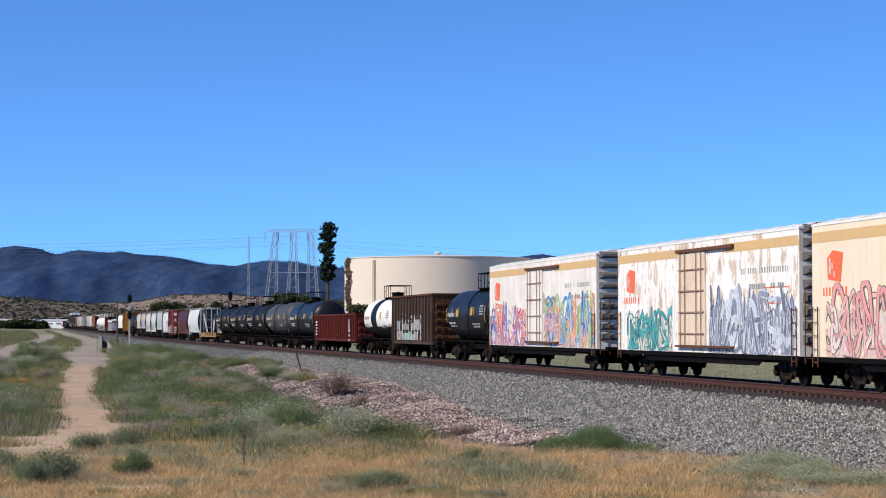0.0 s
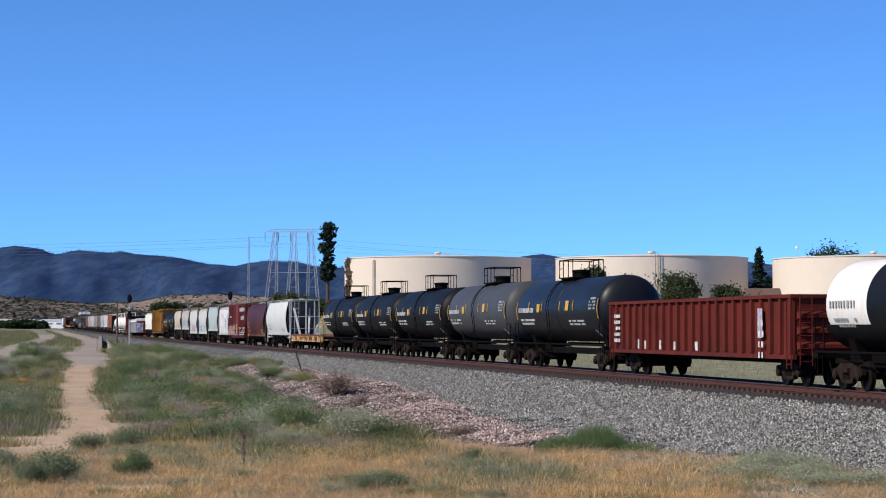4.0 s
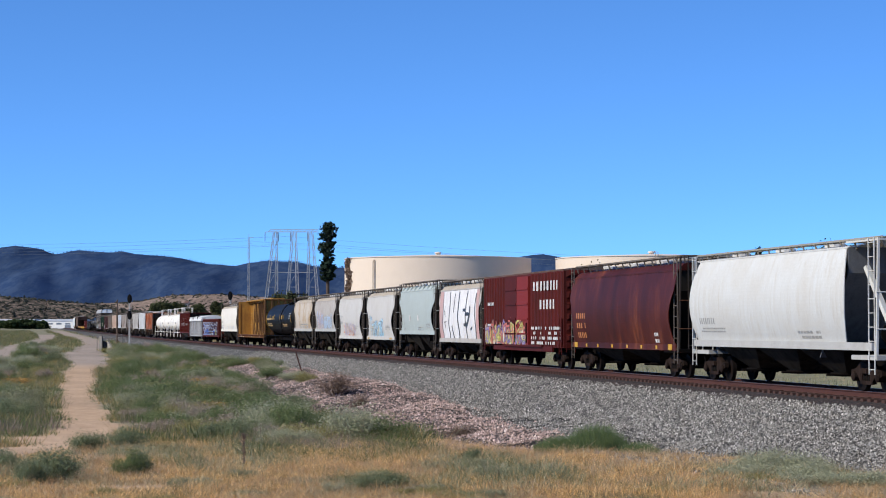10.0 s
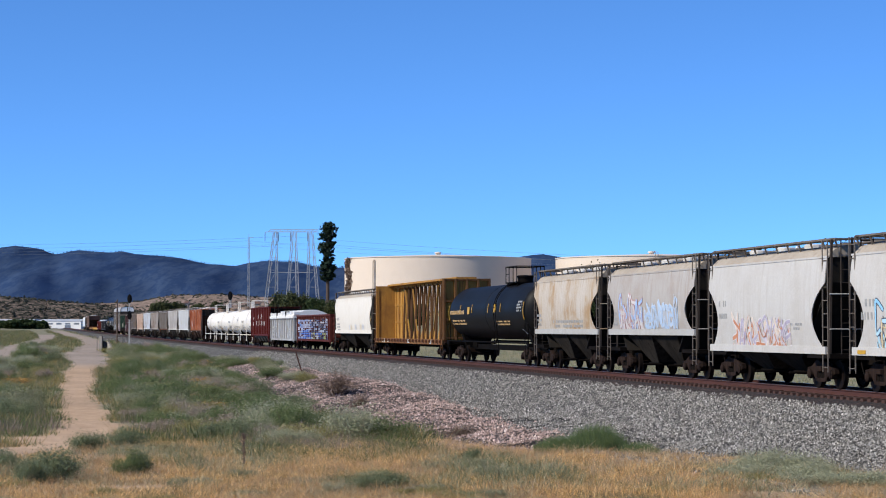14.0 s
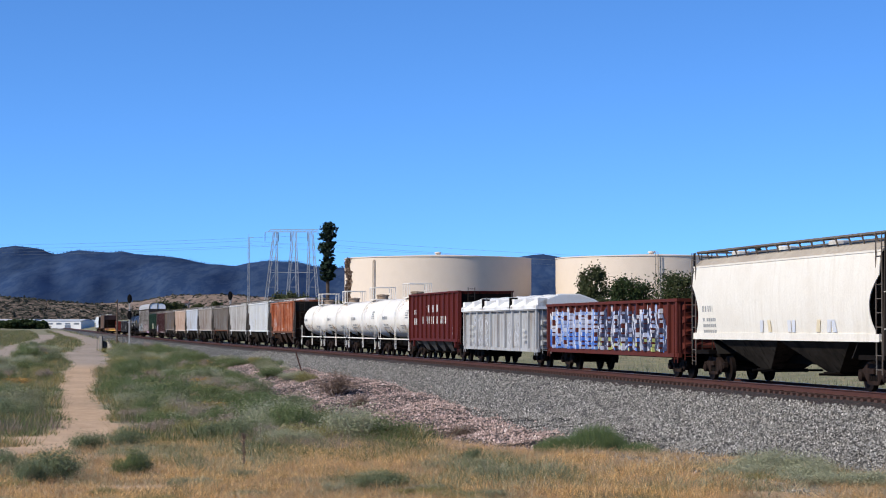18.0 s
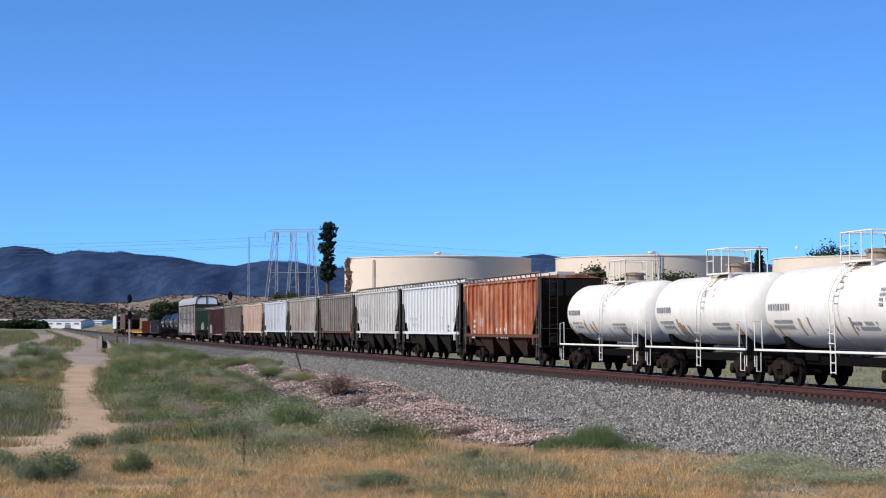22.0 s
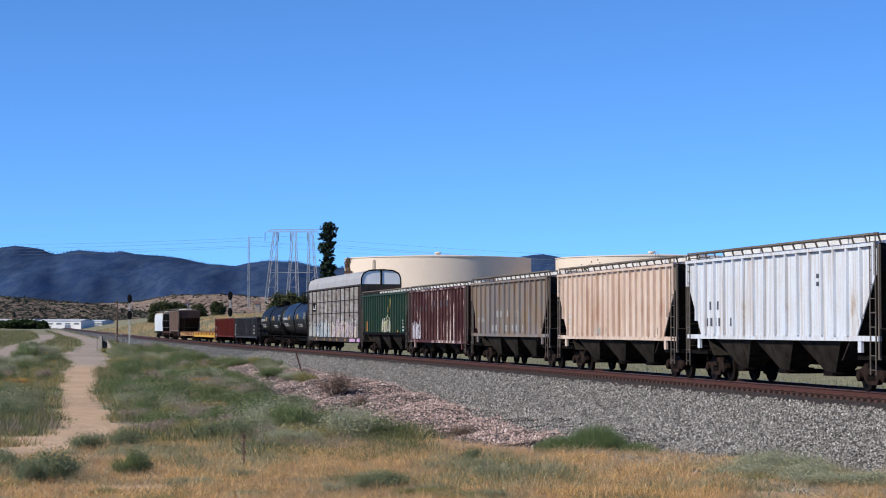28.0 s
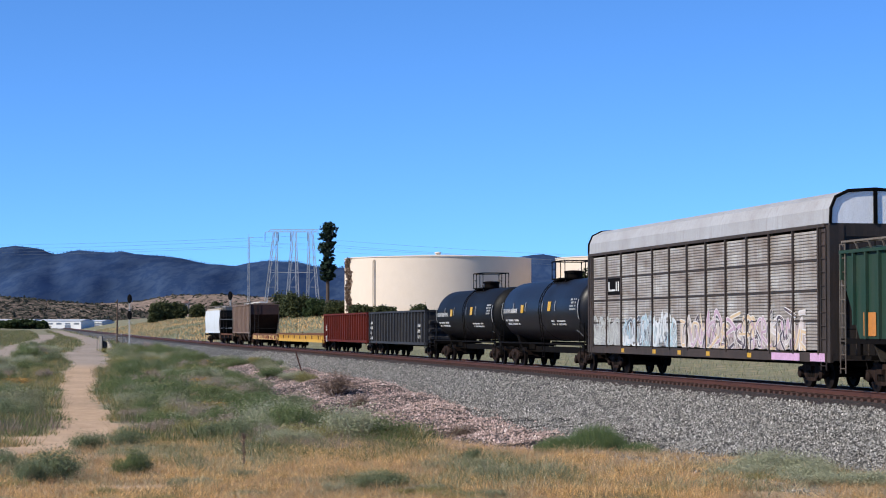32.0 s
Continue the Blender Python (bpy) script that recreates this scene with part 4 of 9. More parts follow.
def lattice(s, a, b, w0, w1, n, r):
    """Four-chord lattice between two points along z, widths w0 and w1."""
    a, b = Vector(a), Vector(b)
    cs = []
    for i in range(n + 1):
        k = i / n
        c = a.lerp(b, k)
        w = (w0 + (w1 - w0) * k) / 2
        cs.append([c + Vector((x * w, y * w, 0)) for x, y in ((-1, -1), (1, -1), (1, 1), (-1, 1))])
    for p, q in zip(cs, cs[1:]):
        for i in range(4):
            s.bar(p[i], q[i], r, r)
            s.bar(p[i], q[(i + 1) % 4], r * 0.6, r * 0.6)
        s.bar(p[0], p[1], r * 0.6, r * 0.6)


def pylon(x, y, z0, h, w, label):
    root = new("transmission_tower")
    root.location = (x, y, z0)
    tagged(root, label, "pylon", "power line towers")
    for k, (xb, xt, lean) in enumerate(((-0.38, -0.30, 1.0), (0.02, 0.05, 1.0), (0.40, 0.36, 1.0))):
        s = Shape()
        for q in (-1, 1):
            lattice(s, (w * xb + q * w * 0.10, 0, 0), (w * xt + q * w * 0.028, 0, h * 0.97), 1.3, 0.7, 9, 0.16)
        for z in (0.22, 0.45, 0.62):
            sp = w * (0.10 - 0.072 * z)
            s.bar((w * (xb + (xt - xb) * z) - sp, 0, h * z), (w * (xb + (xt - xb) * z) + sp, 0, h * z), 0.2, 0.2)
            s.bar((w * (xb + (xt - xb) * z) - sp, 0, h * z), (w * (xb + (xt - xb) * z) + sp * 0.8, 0, h * (z + 0.2)), 0.14, 0.14)
        part("tower_leg", s, GALV, root)
    for z in (0.42,):
        part("cross_brace", Shape().bar((-w * 0.38, 0, h * z), (w * 0.4, 0, h * z), 0.25, 0.25), GALV, root)
    cr = Shape()
    cr.bar((-w * 0.47, 0, h * 0.97), (w * 0.5, 0, h * 0.97), 0.3, 0.3).bar((-w * 0.40, 0, h), (w * 0.5, 0, h), 0.25, 0.25)
    for i in range(14):
        xa = -w * 0.45 + w * 0.94 * i / 14
        cr.bar((xa, 0, h * 0.97), (xa + w * 0.067, 0, h), 0.14, 0.14)
    cr.bar((-w * 0.47, 0, h * 0.97), (-w * 0.5, 0, h * 0.95), 0.25, 0.25)
    part("cross_arm", cr, GALV, root)
    for xa in (-0.495, -0.02, -0.24, 0.3):
        part("insulator", Shape().rod((w * xa, 0, h * 0.96), (w * xa, 0, h * 0.84), 0.16, 6), DARKP, root)
    return root


DARKP = plain("dark_insulator", (0.16, 0.15, 0.15), 0.4)
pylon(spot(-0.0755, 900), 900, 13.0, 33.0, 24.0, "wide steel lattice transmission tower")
WIRE = plain("aluminium_wire", (0.30, 0.31, 0.33), 0.4, 0.5)
for i, (z, xx) in enumerate(((41.0, -88.0), (38.5, -79.5), (43.0, -70.0), (40.0, -60.0))):
    for end in ((-560, 760, z + 4), (420, 1010, z - 3)):
        pts = []
        for k in range(21):
            t = k / 20
            pts.append((xx + (end[0] - xx) * t, 900 + (end[1] - 900) * t, z + (end[2] - z) * t - 34 * t * (1 - t)))
        tagged(part("power_wire", Shape().pipe(pts, 0.05, 4), WIRE), "thin overhead power wire", "power wire", "overhead wires")

mast = new("antenna_mast")
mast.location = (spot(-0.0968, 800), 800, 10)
tagged(mast, "slender lattice antenna mast", "mast")
ms_ = Shape()
lattice(ms_, (0, 0, 0), (0, 0, 28), 0.7, 0.5, 22, 0.09)
part("mast_body", ms_, GALV, mast)
for a, b in (((-0.2, 0, 28), (1.9, 0, 28)), ((-0.2, 0, 25.5), (1.5, 0, 25.5)), ((0, 0, 28), (0, 0, 29.5)), ((-0.9, 0, 21.5), (0.9, 0, 21.5))):
    part("aerial", Shape().bar(a, b, 0.11, 0.11), GALV, mast)

# cell tower dressed as a pine
mp = new("pine_shaped_tower")
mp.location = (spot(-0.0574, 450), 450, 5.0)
tagged(mp, "cell tower dressed as a dark green pine", "cell tower")
part("pole", Shape().lathe([(-1, 0.42), (12, 0.36), (20, 0.25)], "z", 12), worn("pole_brown", (0.09, 0.06, 0.045)), mp)
rs = np.random.RandomState(9)
cc = []
br = Shape()
for i in range(190):
    z = rs.uniform(7.6, 20.0)
    a = rs.uniform(0, 2 * np.pi)
    L = rs.uniform(1.2, 2.1) * (1.05 if z > 13 else 0.85) * (0.7 if z > 19.3 else 1)
    tip = np.array([L * math.cos(a), L * math.sin(a), z + 0.35])
    br.rod((0, 0, z), tuple(tip), 0.05, 4, 0.02)
    for k in range(16):
        cc.append(np.array([0, 0, z]) * (1 - k / 15 * 1.0) + tip * (k / 15) + rs.normal(0, 0.16, 3))
part("branches", br, BARK, mp)
cloud("needles", leaf_quads(rs, np.array(cc), 0.55, 1.5), 4, PINEL, mp, "dark plastic needles")
part("antenna_panel", Shape().box(0.9, 1.2, -0.9, -0.7, 17.6, 19.6), DARKP, mp)
part("antenna_panel", Shape().box(1.7, 2.0, -0.5, -0.3, 18.2, 19.6), DARKP, mp)

SIGB = worn("signal_black", (0.006, 0.006, 0.007), (0.012, 0.011, 0.01), 0.5, 0.95)


def signal_mast(s, d, h, heads, label):
    x, y = rail(s, d)
    z = ground_z(x, y)
    root = new("railway_signal")
    root.location = (x, y, z)
    tagged(root, label, "railway signal", "railway signals")
    part("mast", Shape().rod((0, 0, 0), (0, 0, h), 0.09, 8).box(-0.3, 0.3, -0.3, 0.3, 0, 0.4), GALV, root)
    for zz in heads:
        hd = Shape()
        prof = [(0.40 * math.cos(t), 0.76 * math.sin(t)) for t in (2 * math.pi * i / 16 for i in range(16))]
        hd.hull([(a, -0.12, zz + b) for a, b in prof], [(a, -0.06, zz + b) for a, b in prof])
        head = part("signal_head", hd, SIGB, root, "black oval signal head")
        for k in (-0.45, 0, 0.45):
            part("hood", Shape().lathe([(-0.42, 0.14), (-0.1, 0.14)], "y", 10, (0, 0, zz + k)), SIGB, head)
        part("housing", Shape().box(-0.2, 0.2, -0.06, 0.3, zz - 0.6, zz + 0.6), SIGB, head)
    part("ladder", Shape().bar((-0.2, 0.25, 0.2), (-0.2, 0.2, h - 1), 0.04, 0.04).bar((0.2, 0.25, 0.2), (0.2, 0.2, h - 1), 0.04, 0.04), GALV, root)
    part("platform", Shape().box(-0.4, 0.4, 0.1, 0.7, heads[-1] - 1.3, heads[-1] - 1.24), GALV, root)
    return root


signal_mast(350.5, 6.6, 8.6, (8.0, 5.2), "railway signal mast with two black oval heads")
signal_mast(346.0, -10.0, 8.0, (7.4, 4.6), "railway signal mast beyond the track with black heads")
x, y = rail(366, 7.8)
tagged(part("utility_pole", Shape().rod((0, 0, -0.3), (0, 0, 8.0), 0.17, 10, 0.13), worn("pole_wood", (0.11, 0.075, 0.055))), "bare dark wooden pole beside the track", "pole").matrix_basis = pose(x, y, ground_z(x, y), 0, 0, 0)

# leaning stake on the bank
x, y = rail(141.7, 7.4)
tagged(part("marker_stake", Shape().rod((0, 0, -0.2), (-0.55, 0, 1.62), 0.045, 6), RAILM), "leaning rusty steel stake", "stake").matrix_basis = pose(x, y, ground_z(x, y), 0, 0, 0)

# culvert head wall with a guard rail
x, y = rail(286, 14.4)
cul = new("culvert")
cul.matrix_basis = pose(x, y, ground_z(x, y), 0, 0, -8)
tagged(cul, "small concrete culvert head with a wing wall and guard rail", "culvert")
CONC = worn("weathered_concrete", (0.34, 0.31, 0.27), (0.2, 0.17, 0.14), 0.5, 0.9)
part("head_wall", Shape().box(-0.35, 0.05, -0.25, 0.25, -0.4, 2.15).box(0.05, 0.85, 0.1, 0.3, 1.55, 1.75), CONC, cul)
# No hollow here: a near-black plate paints the shade inside the culvert.
part("opening", Shape().hull([(0.05, 0.16, -0.3), (0.95, 0.16, 0.4), (0.95, 0.16, 1.2), (0.05, 0.16, 1.55)], [(0.05, 0.24, -0.3), (0.95, 0.24, 0.4), (0.95, 0.24, 1.2), (0.05, 0.24, 1.55)]), plain("culvert_shade", (0.012, 0.01, 0.009)), cul)
part("wing_wall", Shape().hull([(0.8, -0.1, -0.3), (2.0, -1.2, -0.3), (2.0, -1.2, 0.1), (0.8, -0.1, 1.5)], [(0.9, 0.1, -0.3), (2.2, -1.1, -0.3), (2.2, -1.1, 0.1), (0.9, 0.1, 1.5)]), CONC, cul)
for xx in (-0.9, 0.9, 2.7):
    part("guard_post", Shape().rod((xx, 0.6, -0.2), (xx, 0.6, 2.3), 0.05), worn("rail_grey", (0.22, 0.2, 0.18)), cul)
part("guard_rail", Shape().rod((-0.9, 0.6, 2.3), (2.7, 0.6, 2.3), 0.05).rod((-0.9, 0.6, 1.85), (2.7, 0.6, 1.85), 0.04), worn("guard_grey", (0.22, 0.2, 0.18)), cul)
# ---- trees, sheds and vehicles beyond the track ----
def tree(x, y, h, w, seed, mat, label, leaf=0.28, n=2600, trunk=0.35, z=None, kind="round", clumps=26):
    rs = np.random.RandomState(seed)
    root = new("tree" if kind != "cone" else "conifer")
    root.location = (x, y, (ground_z(x, y) if z is None else z) - 0.1)
    tagged(root, label, "tree", "trees beyond the track")
    st = Shape()
    th = h * trunk
    st.rod((0, 0, 0), (0.1, 0, th), 0.035 * h, 8, 0.022 * h)
    cs = []
    if kind == "cone":
        st.rod((0.1, 0, th), (0, 0, h * 0.97), 0.022 * h, 6, 0.01)
        for i in range(150):
            k = rs.uniform(0, 1) ** 0.8
            z_ = h * (0.06 + 0.94 * k)
            r = w / 2 * (1 - k) ** 0.85 * rs.uniform(0.6, 1.12) + 0.12
            a = rs.uniform(0, 2 * np.pi)
            tip = np.array([r * math.cos(a), r * math.sin(a), z_ - 0.12 * r])
            st.rod((0, 0, z_), tuple(tip), 0.03, 4, 0.01)
            for q in range(n // 150):
                f = rs.uniform(0.15, 1.0)
                cs.append(np.array([0, 0, z_]) * (1 - f) + tip * f + rs.normal(0, 0.16, 3))
    else:
        for i in range(clumps):
            a = rs.uniform(0, 2 * np.pi)
            e = rs.uniform(-0.8, 1.0)
            rr = rs.uniform(0.5, 0.95)
            c = np.array([w / 2 * rr * math.cos(a) * math.sqrt(max(0.1, 1 - e * e * 0.8)), w / 2 * rr * math.sin(a) * math.sqrt(max(0.1, 1 - e * e * 0.8)), max(0.3, th + (h - th) * (0.42 + 0.5 * e))])
            st.rod((0.1, 0, th * rs.uniform(0.6, 1.0)), tuple(c), 0.012 * h, 5, 0.003 * h)
            k = n // clumps
            cs.append(c + rs.normal(0, 1, (k, 3)) * np.array([w, w, h - th]) * rs.uniform(0.07, 0.13))
        cs = [np.concatenate(cs)]
    part("trunk", st, BARK, root)
    c = np.array(cs) if kind == "cone" else cs[0]
    c[:, 2] = np.maximum(c[:, 2], 0.15)
    cloud("crown", leaf_quads(rs, c, leaf, 1.5), 4, mat, root)
    return root


F = 3554.0
DG, OG = "dark green leafy tree beyond the track", "olive green scrub tree beyond the track"
for px, y, top, wpx, seed, mat, lab in (
        (1050, 330, 474, 46, 1, TREEO, OG), (1165, 335, 482, 110, 2, TREEL, DG), (1108, 338, 494, 60, 3, TREEL, DG), (1205, 330, 488, 50, 4, TREEO, OG),
        (1285, 300, 505, 50, 5, TREEO, OG), (1310, 240, 520, 60, 6, TREEL, DG), (1360, 235, 530, 80, 7, TREEO, OG), (1420, 240, 528, 90, 8, TREEL, DG), (1470, 235, 532, 80, 9, TREEO, OG), (1525, 245, 520, 90, 10, TREEL, DG), (1560, 230, 512, 80, 11, TREEO, OG),
        (1535, 320, 482, 70, 12, TREEL, DG), (1575, 318, 486, 70, 13, TREEL, DG), (1470, 420, 438, 60, 14, TREEL, DG), (1440, 425, 445, 34, 15, TREEL, DG), (1500, 430, 449, 50, 16, TREEL, DG),
        (1255, 210, 552, 70, 17, TREEO, OG), (1200, 205, 556, 60, 18, TREEO, OG), (1130, 230, 560, 60, 19, TREEO, OG), (1300, 190, 560, 70, 20, TREEO, OG), (1390, 190, 556, 80, 21, TREEO, OG), (1480, 190, 562, 60, 22, TREEO, OG), (1545, 185, 560, 70, 23, TREEO, OG),
        (930, 300, 535, 50, 24, TREEO, OG), (965, 310, 528, 50, 25, TREEL, DG), (1000, 300, 538, 50, 26, TREEO, OG), (742, 290, 541, 26, 27, TREEO, OG), (880, 300, 540, 50, 40, TREEL, DG),
        (525, 430, 520, 44, 28, TREEO, OG), (560, 420, 530, 40, 29, TREEL, DG), (600, 410, 534, 40, 30, TREEO, OG), (492, 440, 522, 30, 31, TREEO, OG), (640, 375, 540, 34, 32, TREEO, OG), (680, 372, 543, 30, 33, TREEO, OG),
        (290, 700, 536, 30, 34, TREEO, OG), (315, 710, 538, 28, 35, TREEO, OG), (350, 720, 540, 22, 36, TREEO, OG), (275, 690, 541, 20, 37, TREEO, OG), (385, 740, 536, 20, 38, TREEO, OG),
        (45, 800, 566, 30, 41, TREEL, DG), (62, 805, 568, 26, 42, TREEL, DG), (20, 790, 567, 26, 43, TREEL, DG), (75, 800, 570, 18, 44, TREEL, DG), (5, 790, 569, 24, 45, TREEL, DG)):
    x = (px - 784) / F * y
    z = ground_z(x, y)
    h = CAM_H + (580.7 - top) / F * y - z
    tree(x, y, max(1.5, h), wpx * y / F * 1.15, seed, mat, lab, max(0.12, 0.0008 * y), 4600, 0.14, None, "round", 34)
rng = random.Random(31)
for i in range(62):                        # scrub thicket behind the yard
    y = rng.uniform(120, 255) if i > 25 else rng.uniform(230, 310)
    px = rng.uniform(1215, 1640) if i > 25 else rng.uniform(1000, 1215) if i > 5 else rng.uniform(880, 1000)
    x = (px - 784) / F * y
    top = rng.uniform(538, 572) if i > 25 else rng.uniform(520, 566) if i > 5 else rng.uniform(555, 580)
    h = max(1.2, CAM_H + (580.7 - top) / F * y - ground_z(x, y))
    tree(x, y, h, h * rng.uniform(1.0, 1.5), 100 + i, rng.choice((TREEO, TREEL, TREEO)), OG, 0.15, 2400, 0.15, None, "round", 16)
x = (1343 - 784) / F * 400
tree(x, 400, CAM_H + (580.7 - 440) / F * 400 - ground_z(x, 400), 5.6, 60, PINEL, "dark pointed conifer beside the tanks", 0.36, 3300, 0.1, None, "cone")
x = (1360 - 784) / F * 405
tree(x, 405, CAM_H + (580.7 - 492) / F * 405 - ground_z(x, 405), 4.0, 61, PINEL, "dark bushy conifer beside the tanks", 0.36, 2400, 0.1, None, "cone")


def place(px, y, py=None):
    x = (px - 784) / F * y
    return x, y, ground_z(x, y)


# far white warehouses with dark doors
WALLW = worn("white_wall", (0.78, 0.77, 0.75), (0.6, 0.58, 0.56), 0.25, 0.7)
ROOFG = worn("pale_roof", (0.5, 0.52, 0.56), (0.4, 0.4, 0.42), 0.3, 0.6)
BANDB = plain("blue_grey_band", (0.14, 0.16, 0.2), 0.6)
for x0, x1, top, y in ((66, 150, 566, 880), (150, 183, 567, 900), (-40, 62, 566, 930)):
    a, b = (x0 - 784) / F * y, (x1 - 784) / F * y
    h = (579.5 - top) / F * y
    root = new("warehouse")
    root.matrix_basis = pose(a, y, CAM_H + (580.7 - 579.5) / F * y, 0, 0, -14)
    tagged(root, "long low white warehouse with a pale roof", "warehouse", "far warehouses")
    part("wall", Shape().box(0, b - a, 0, 14, -1.5, h - 0.5), WALLW, root)
    part("roof", Shape().hull([(-0.3, -0.3, h - 0.5), (b - a + 0.3, -0.3, h - 0.5), (b - a + 0.3, 14.3, h - 0.5), (-0.3, 14.3, h - 0.5)], [(0, 6, h + 0.2), (b - a, 6, h + 0.2), (b - a, 8, h + 0.2), (0, 8, h + 0.2)]), ROOFG, root)
    for k in range(5):
        xx = (b - a) * (k + 0.5) / 5
        part("window", Shape().box(xx - 1.2, xx + 1.2, -0.06, 0.0, 1.2, 1.9), BANDB, root)
    part("door", Shape().box((b - a) * 0.7 - 1.4, (b - a) * 0.7 + 1.4, -0.08, 0.0, -1.0, 1.0), BANDB, root)

# far houses on the hill
HOUSEW = worn("tan_stucco", (0.33, 0.27, 0.22), (0.25, 0.2, 0.16), 0.3, 0.8)
for px, py, w, y in ((455, 541, 9, 1150), (505, 543, 10, 1100), (330, 539, 6, 1290)):
    x = (px - 784) / F * y
    root = new("house")
    root.location = (x, y, CAM_H + (580.7 - py - 5) / F * y)
    tagged(root, "small tan house with a brown roof", "house", "far houses")
    ww = w * y / F
    part("wall", Shape().box(-ww / 2, ww / 2, 0, 7, -2, 2.6), HOUSEW, root)
    part("roof", Shape().hull([(-ww / 2 - 0.4, -0.4, 2.6), (ww / 2 + 0.4, -0.4, 2.6), (ww / 2 + 0.4, 7.4, 2.6), (-ww / 2 - 0.4, 7.4, 2.6)], [(-ww / 2, 3.4, 4.2), (ww / 2, 3.4, 4.2), (ww / 2, 3.6, 4.2), (-ww / 2, 3.6, 4.2)]), worn("roof_brown", (0.16, 0.09, 0.07)), root)
    part("window", Shape().box(-0.6, 0.6, -0.05, 0, 0.9, 1.9), BANDB, root)

# brown-roofed shed between the tanks, container, trailer, pickup, lamp
x, y, z = place(1352, 335)
shed = new("shed")
shed.location = (x, y, z)
tagged(shed, "tan shed with a brown pitched roof", "shed")
part("wall", Shape().box(-2.6, 2.6, 0, 4, 0, 2.6), worn("shed_wall", (0.45, 0.35, 0.26)), shed)
part("roof", Shape().hull([(-3, -0.4, 2.6), (3, -0.4, 2.6), (3, 4.4, 2.6), (-3, 4.4, 2.6)], [(-3, 1.9, 4.0), (3, 1.9, 4.0), (3, 2.1, 4.0), (-3, 2.1, 4.0)]), worn("shed_roof", (0.17, 0.10, 0.075)), shed)
x, y, z = place(1180, 200)
cont = new("shipping_container")
cont.location = (x, y, z)
tagged(cont, "dull red ribbed shipping container", "container")
CR = worn("container_red", (0.26, 0.05, 0.04), (0.16, 0.05, 0.04), 0.5)
part("box", Shape().box(-1.9, 1.9, 0, 2.4, 0.1, 1.75), CR, cont)
for i in range(13):
    part("rib", Shape().box(-1.85 + i * 0.3, -1.72 + i * 0.3, -0.05, 0, 0.15, 1.7), CR, cont)
x, y, z = place(1336, 150)
pk = new("pickup_truck")
pk.matrix_basis = pose(x, y, z - 0.15, 0, 0, 8)
tagged(pk, "parked white pickup truck", "pickup truck")
VW = plain("white_car_paint", (0.78, 0.78, 0.77), 0.3, 0, 0.04)
GL = plain("dark_glass", (0.02, 0.022, 0.026), 0.1)
part("body", Shape().hull([(-1.3, -0.85, 0.35), (1.3, -0.85, 0.35), (1.3, 0.85, 0.35), (-1.3, 0.85, 0.35)], [(-1.25, -0.82, 0.85), (1.28, -0.82, 0.85), (1.28, 0.82, 0.85), (-1.25, 0.82, 0.85)]), VW, pk)
part("cab", Shape().hull([(-0.9, -0.8, 0.85), (0.5, -0.8, 0.85), (0.5, 0.8, 0.85), (-0.9, 0.8, 0.85)], [(-0.6, -0.7, 1.35), (0.3, -0.7, 1.35), (0.3, 0.7, 1.35), (-0.6, 0.7, 1.35)]), VW, pk)
part("side_window", Shape().box(-0.55, 0.3, -0.79, -0.74, 0.92, 1.25), GL, pk)
for xx in (-0.85, 0.85):
    w_ = part("wheel", Shape().lathe([(-0.9, 0.2), (-0.9, 0.34), (-0.7, 0.34), (-0.7, 0.2)], "y", 16, (xx, 0, 0.34)), SIGB, pk)
x, y, z = place(1490, 165)
tr = new("boat_trailer")
tr.location = (x, y, z + 0.5)
tagged(tr, "white flat-topped trailer among bushes", "trailer")
part("top", Shape().hull([(-1.0, 0, 1.35), (1.05, 0, 1.3), (1.05, 1.4, 1.3), (-1.0, 1.4, 1.35)], [(-1.0, 0, 1.5), (1.0, 0, 1.55), (1.0, 1.4, 1.55), (-1.0, 1.4, 1.5)]), VW, tr)
for xx in (-0.6, 0.7):
    part("leg", Shape().rod((xx, 0.2, -0.6), (xx, 0.2, 1.35), 0.05), GALV, tr)
part("box", Shape().box(-0.4, 0.6, 0.3, 1.2, 0.4, 0.9), worn("trailer_box", (0.4, 0.4, 0.4)), tr)
x, y, z = place(1545, 170)
lp = new("yard_lamp")
lp.location = (x, y, z)
tagged(lp, "grey yard lamp post", "lamp post")
part("post", Shape().rod((0, 0, 0), (0, 0, 3.6), 0.05), GALV, lp)
part("head", Shape().lathe([(3.5, 0.06), (3.6, 0.16), (3.75, 0.12), (3.8, 0.03)], "z", 12), GALV, lp)
x, y, z = place(1411, 368)
lp = new("tank_lamp")
lp.location = (x, y, 5)
tagged(lp, "thin lamp post above the tank", "lamp post")
part("post", Shape().rod((0, 0, 0), (0, 0, 11.6), 0.06), GALV, lp)
part("head", Shape().lathe([(11.4, 0.05), (11.5, 0.26), (11.9, 0.2), (12.0, 0.03)], "z", 12), WALLW, lp)
# ---- rolling stock: +x is the way of travel, -y the near side, z = 0 the rail tops ----
STEEL = worn("truck_steel", (0.014, 0.0095, 0.008), (0.040, 0.025, 0.020), 0.8, 0.8, spec=0.05)
WHEEL = worn("wheel_steel", (0.0066, 0.0054, 0.0051), (0.018, 0.0108, 0.0084), 0.6, 0.6, spec=0.06)
TREAD = plain("bright_tread", (0.42, 0.41, 0.40), 0.35, 0.9)
BLACK = worn("black_underframe", (0.00462, 0.00429, 0.00429), (0.0110, 0.0080, 0.0066), 0.6, 0.7, spec=0.03)
DARK = worn("dark_gear", (0.00605, 0.0055, 0.005225), (0.0125, 0.0090, 0.0072), 0.7, 0.75, spec=0.03)
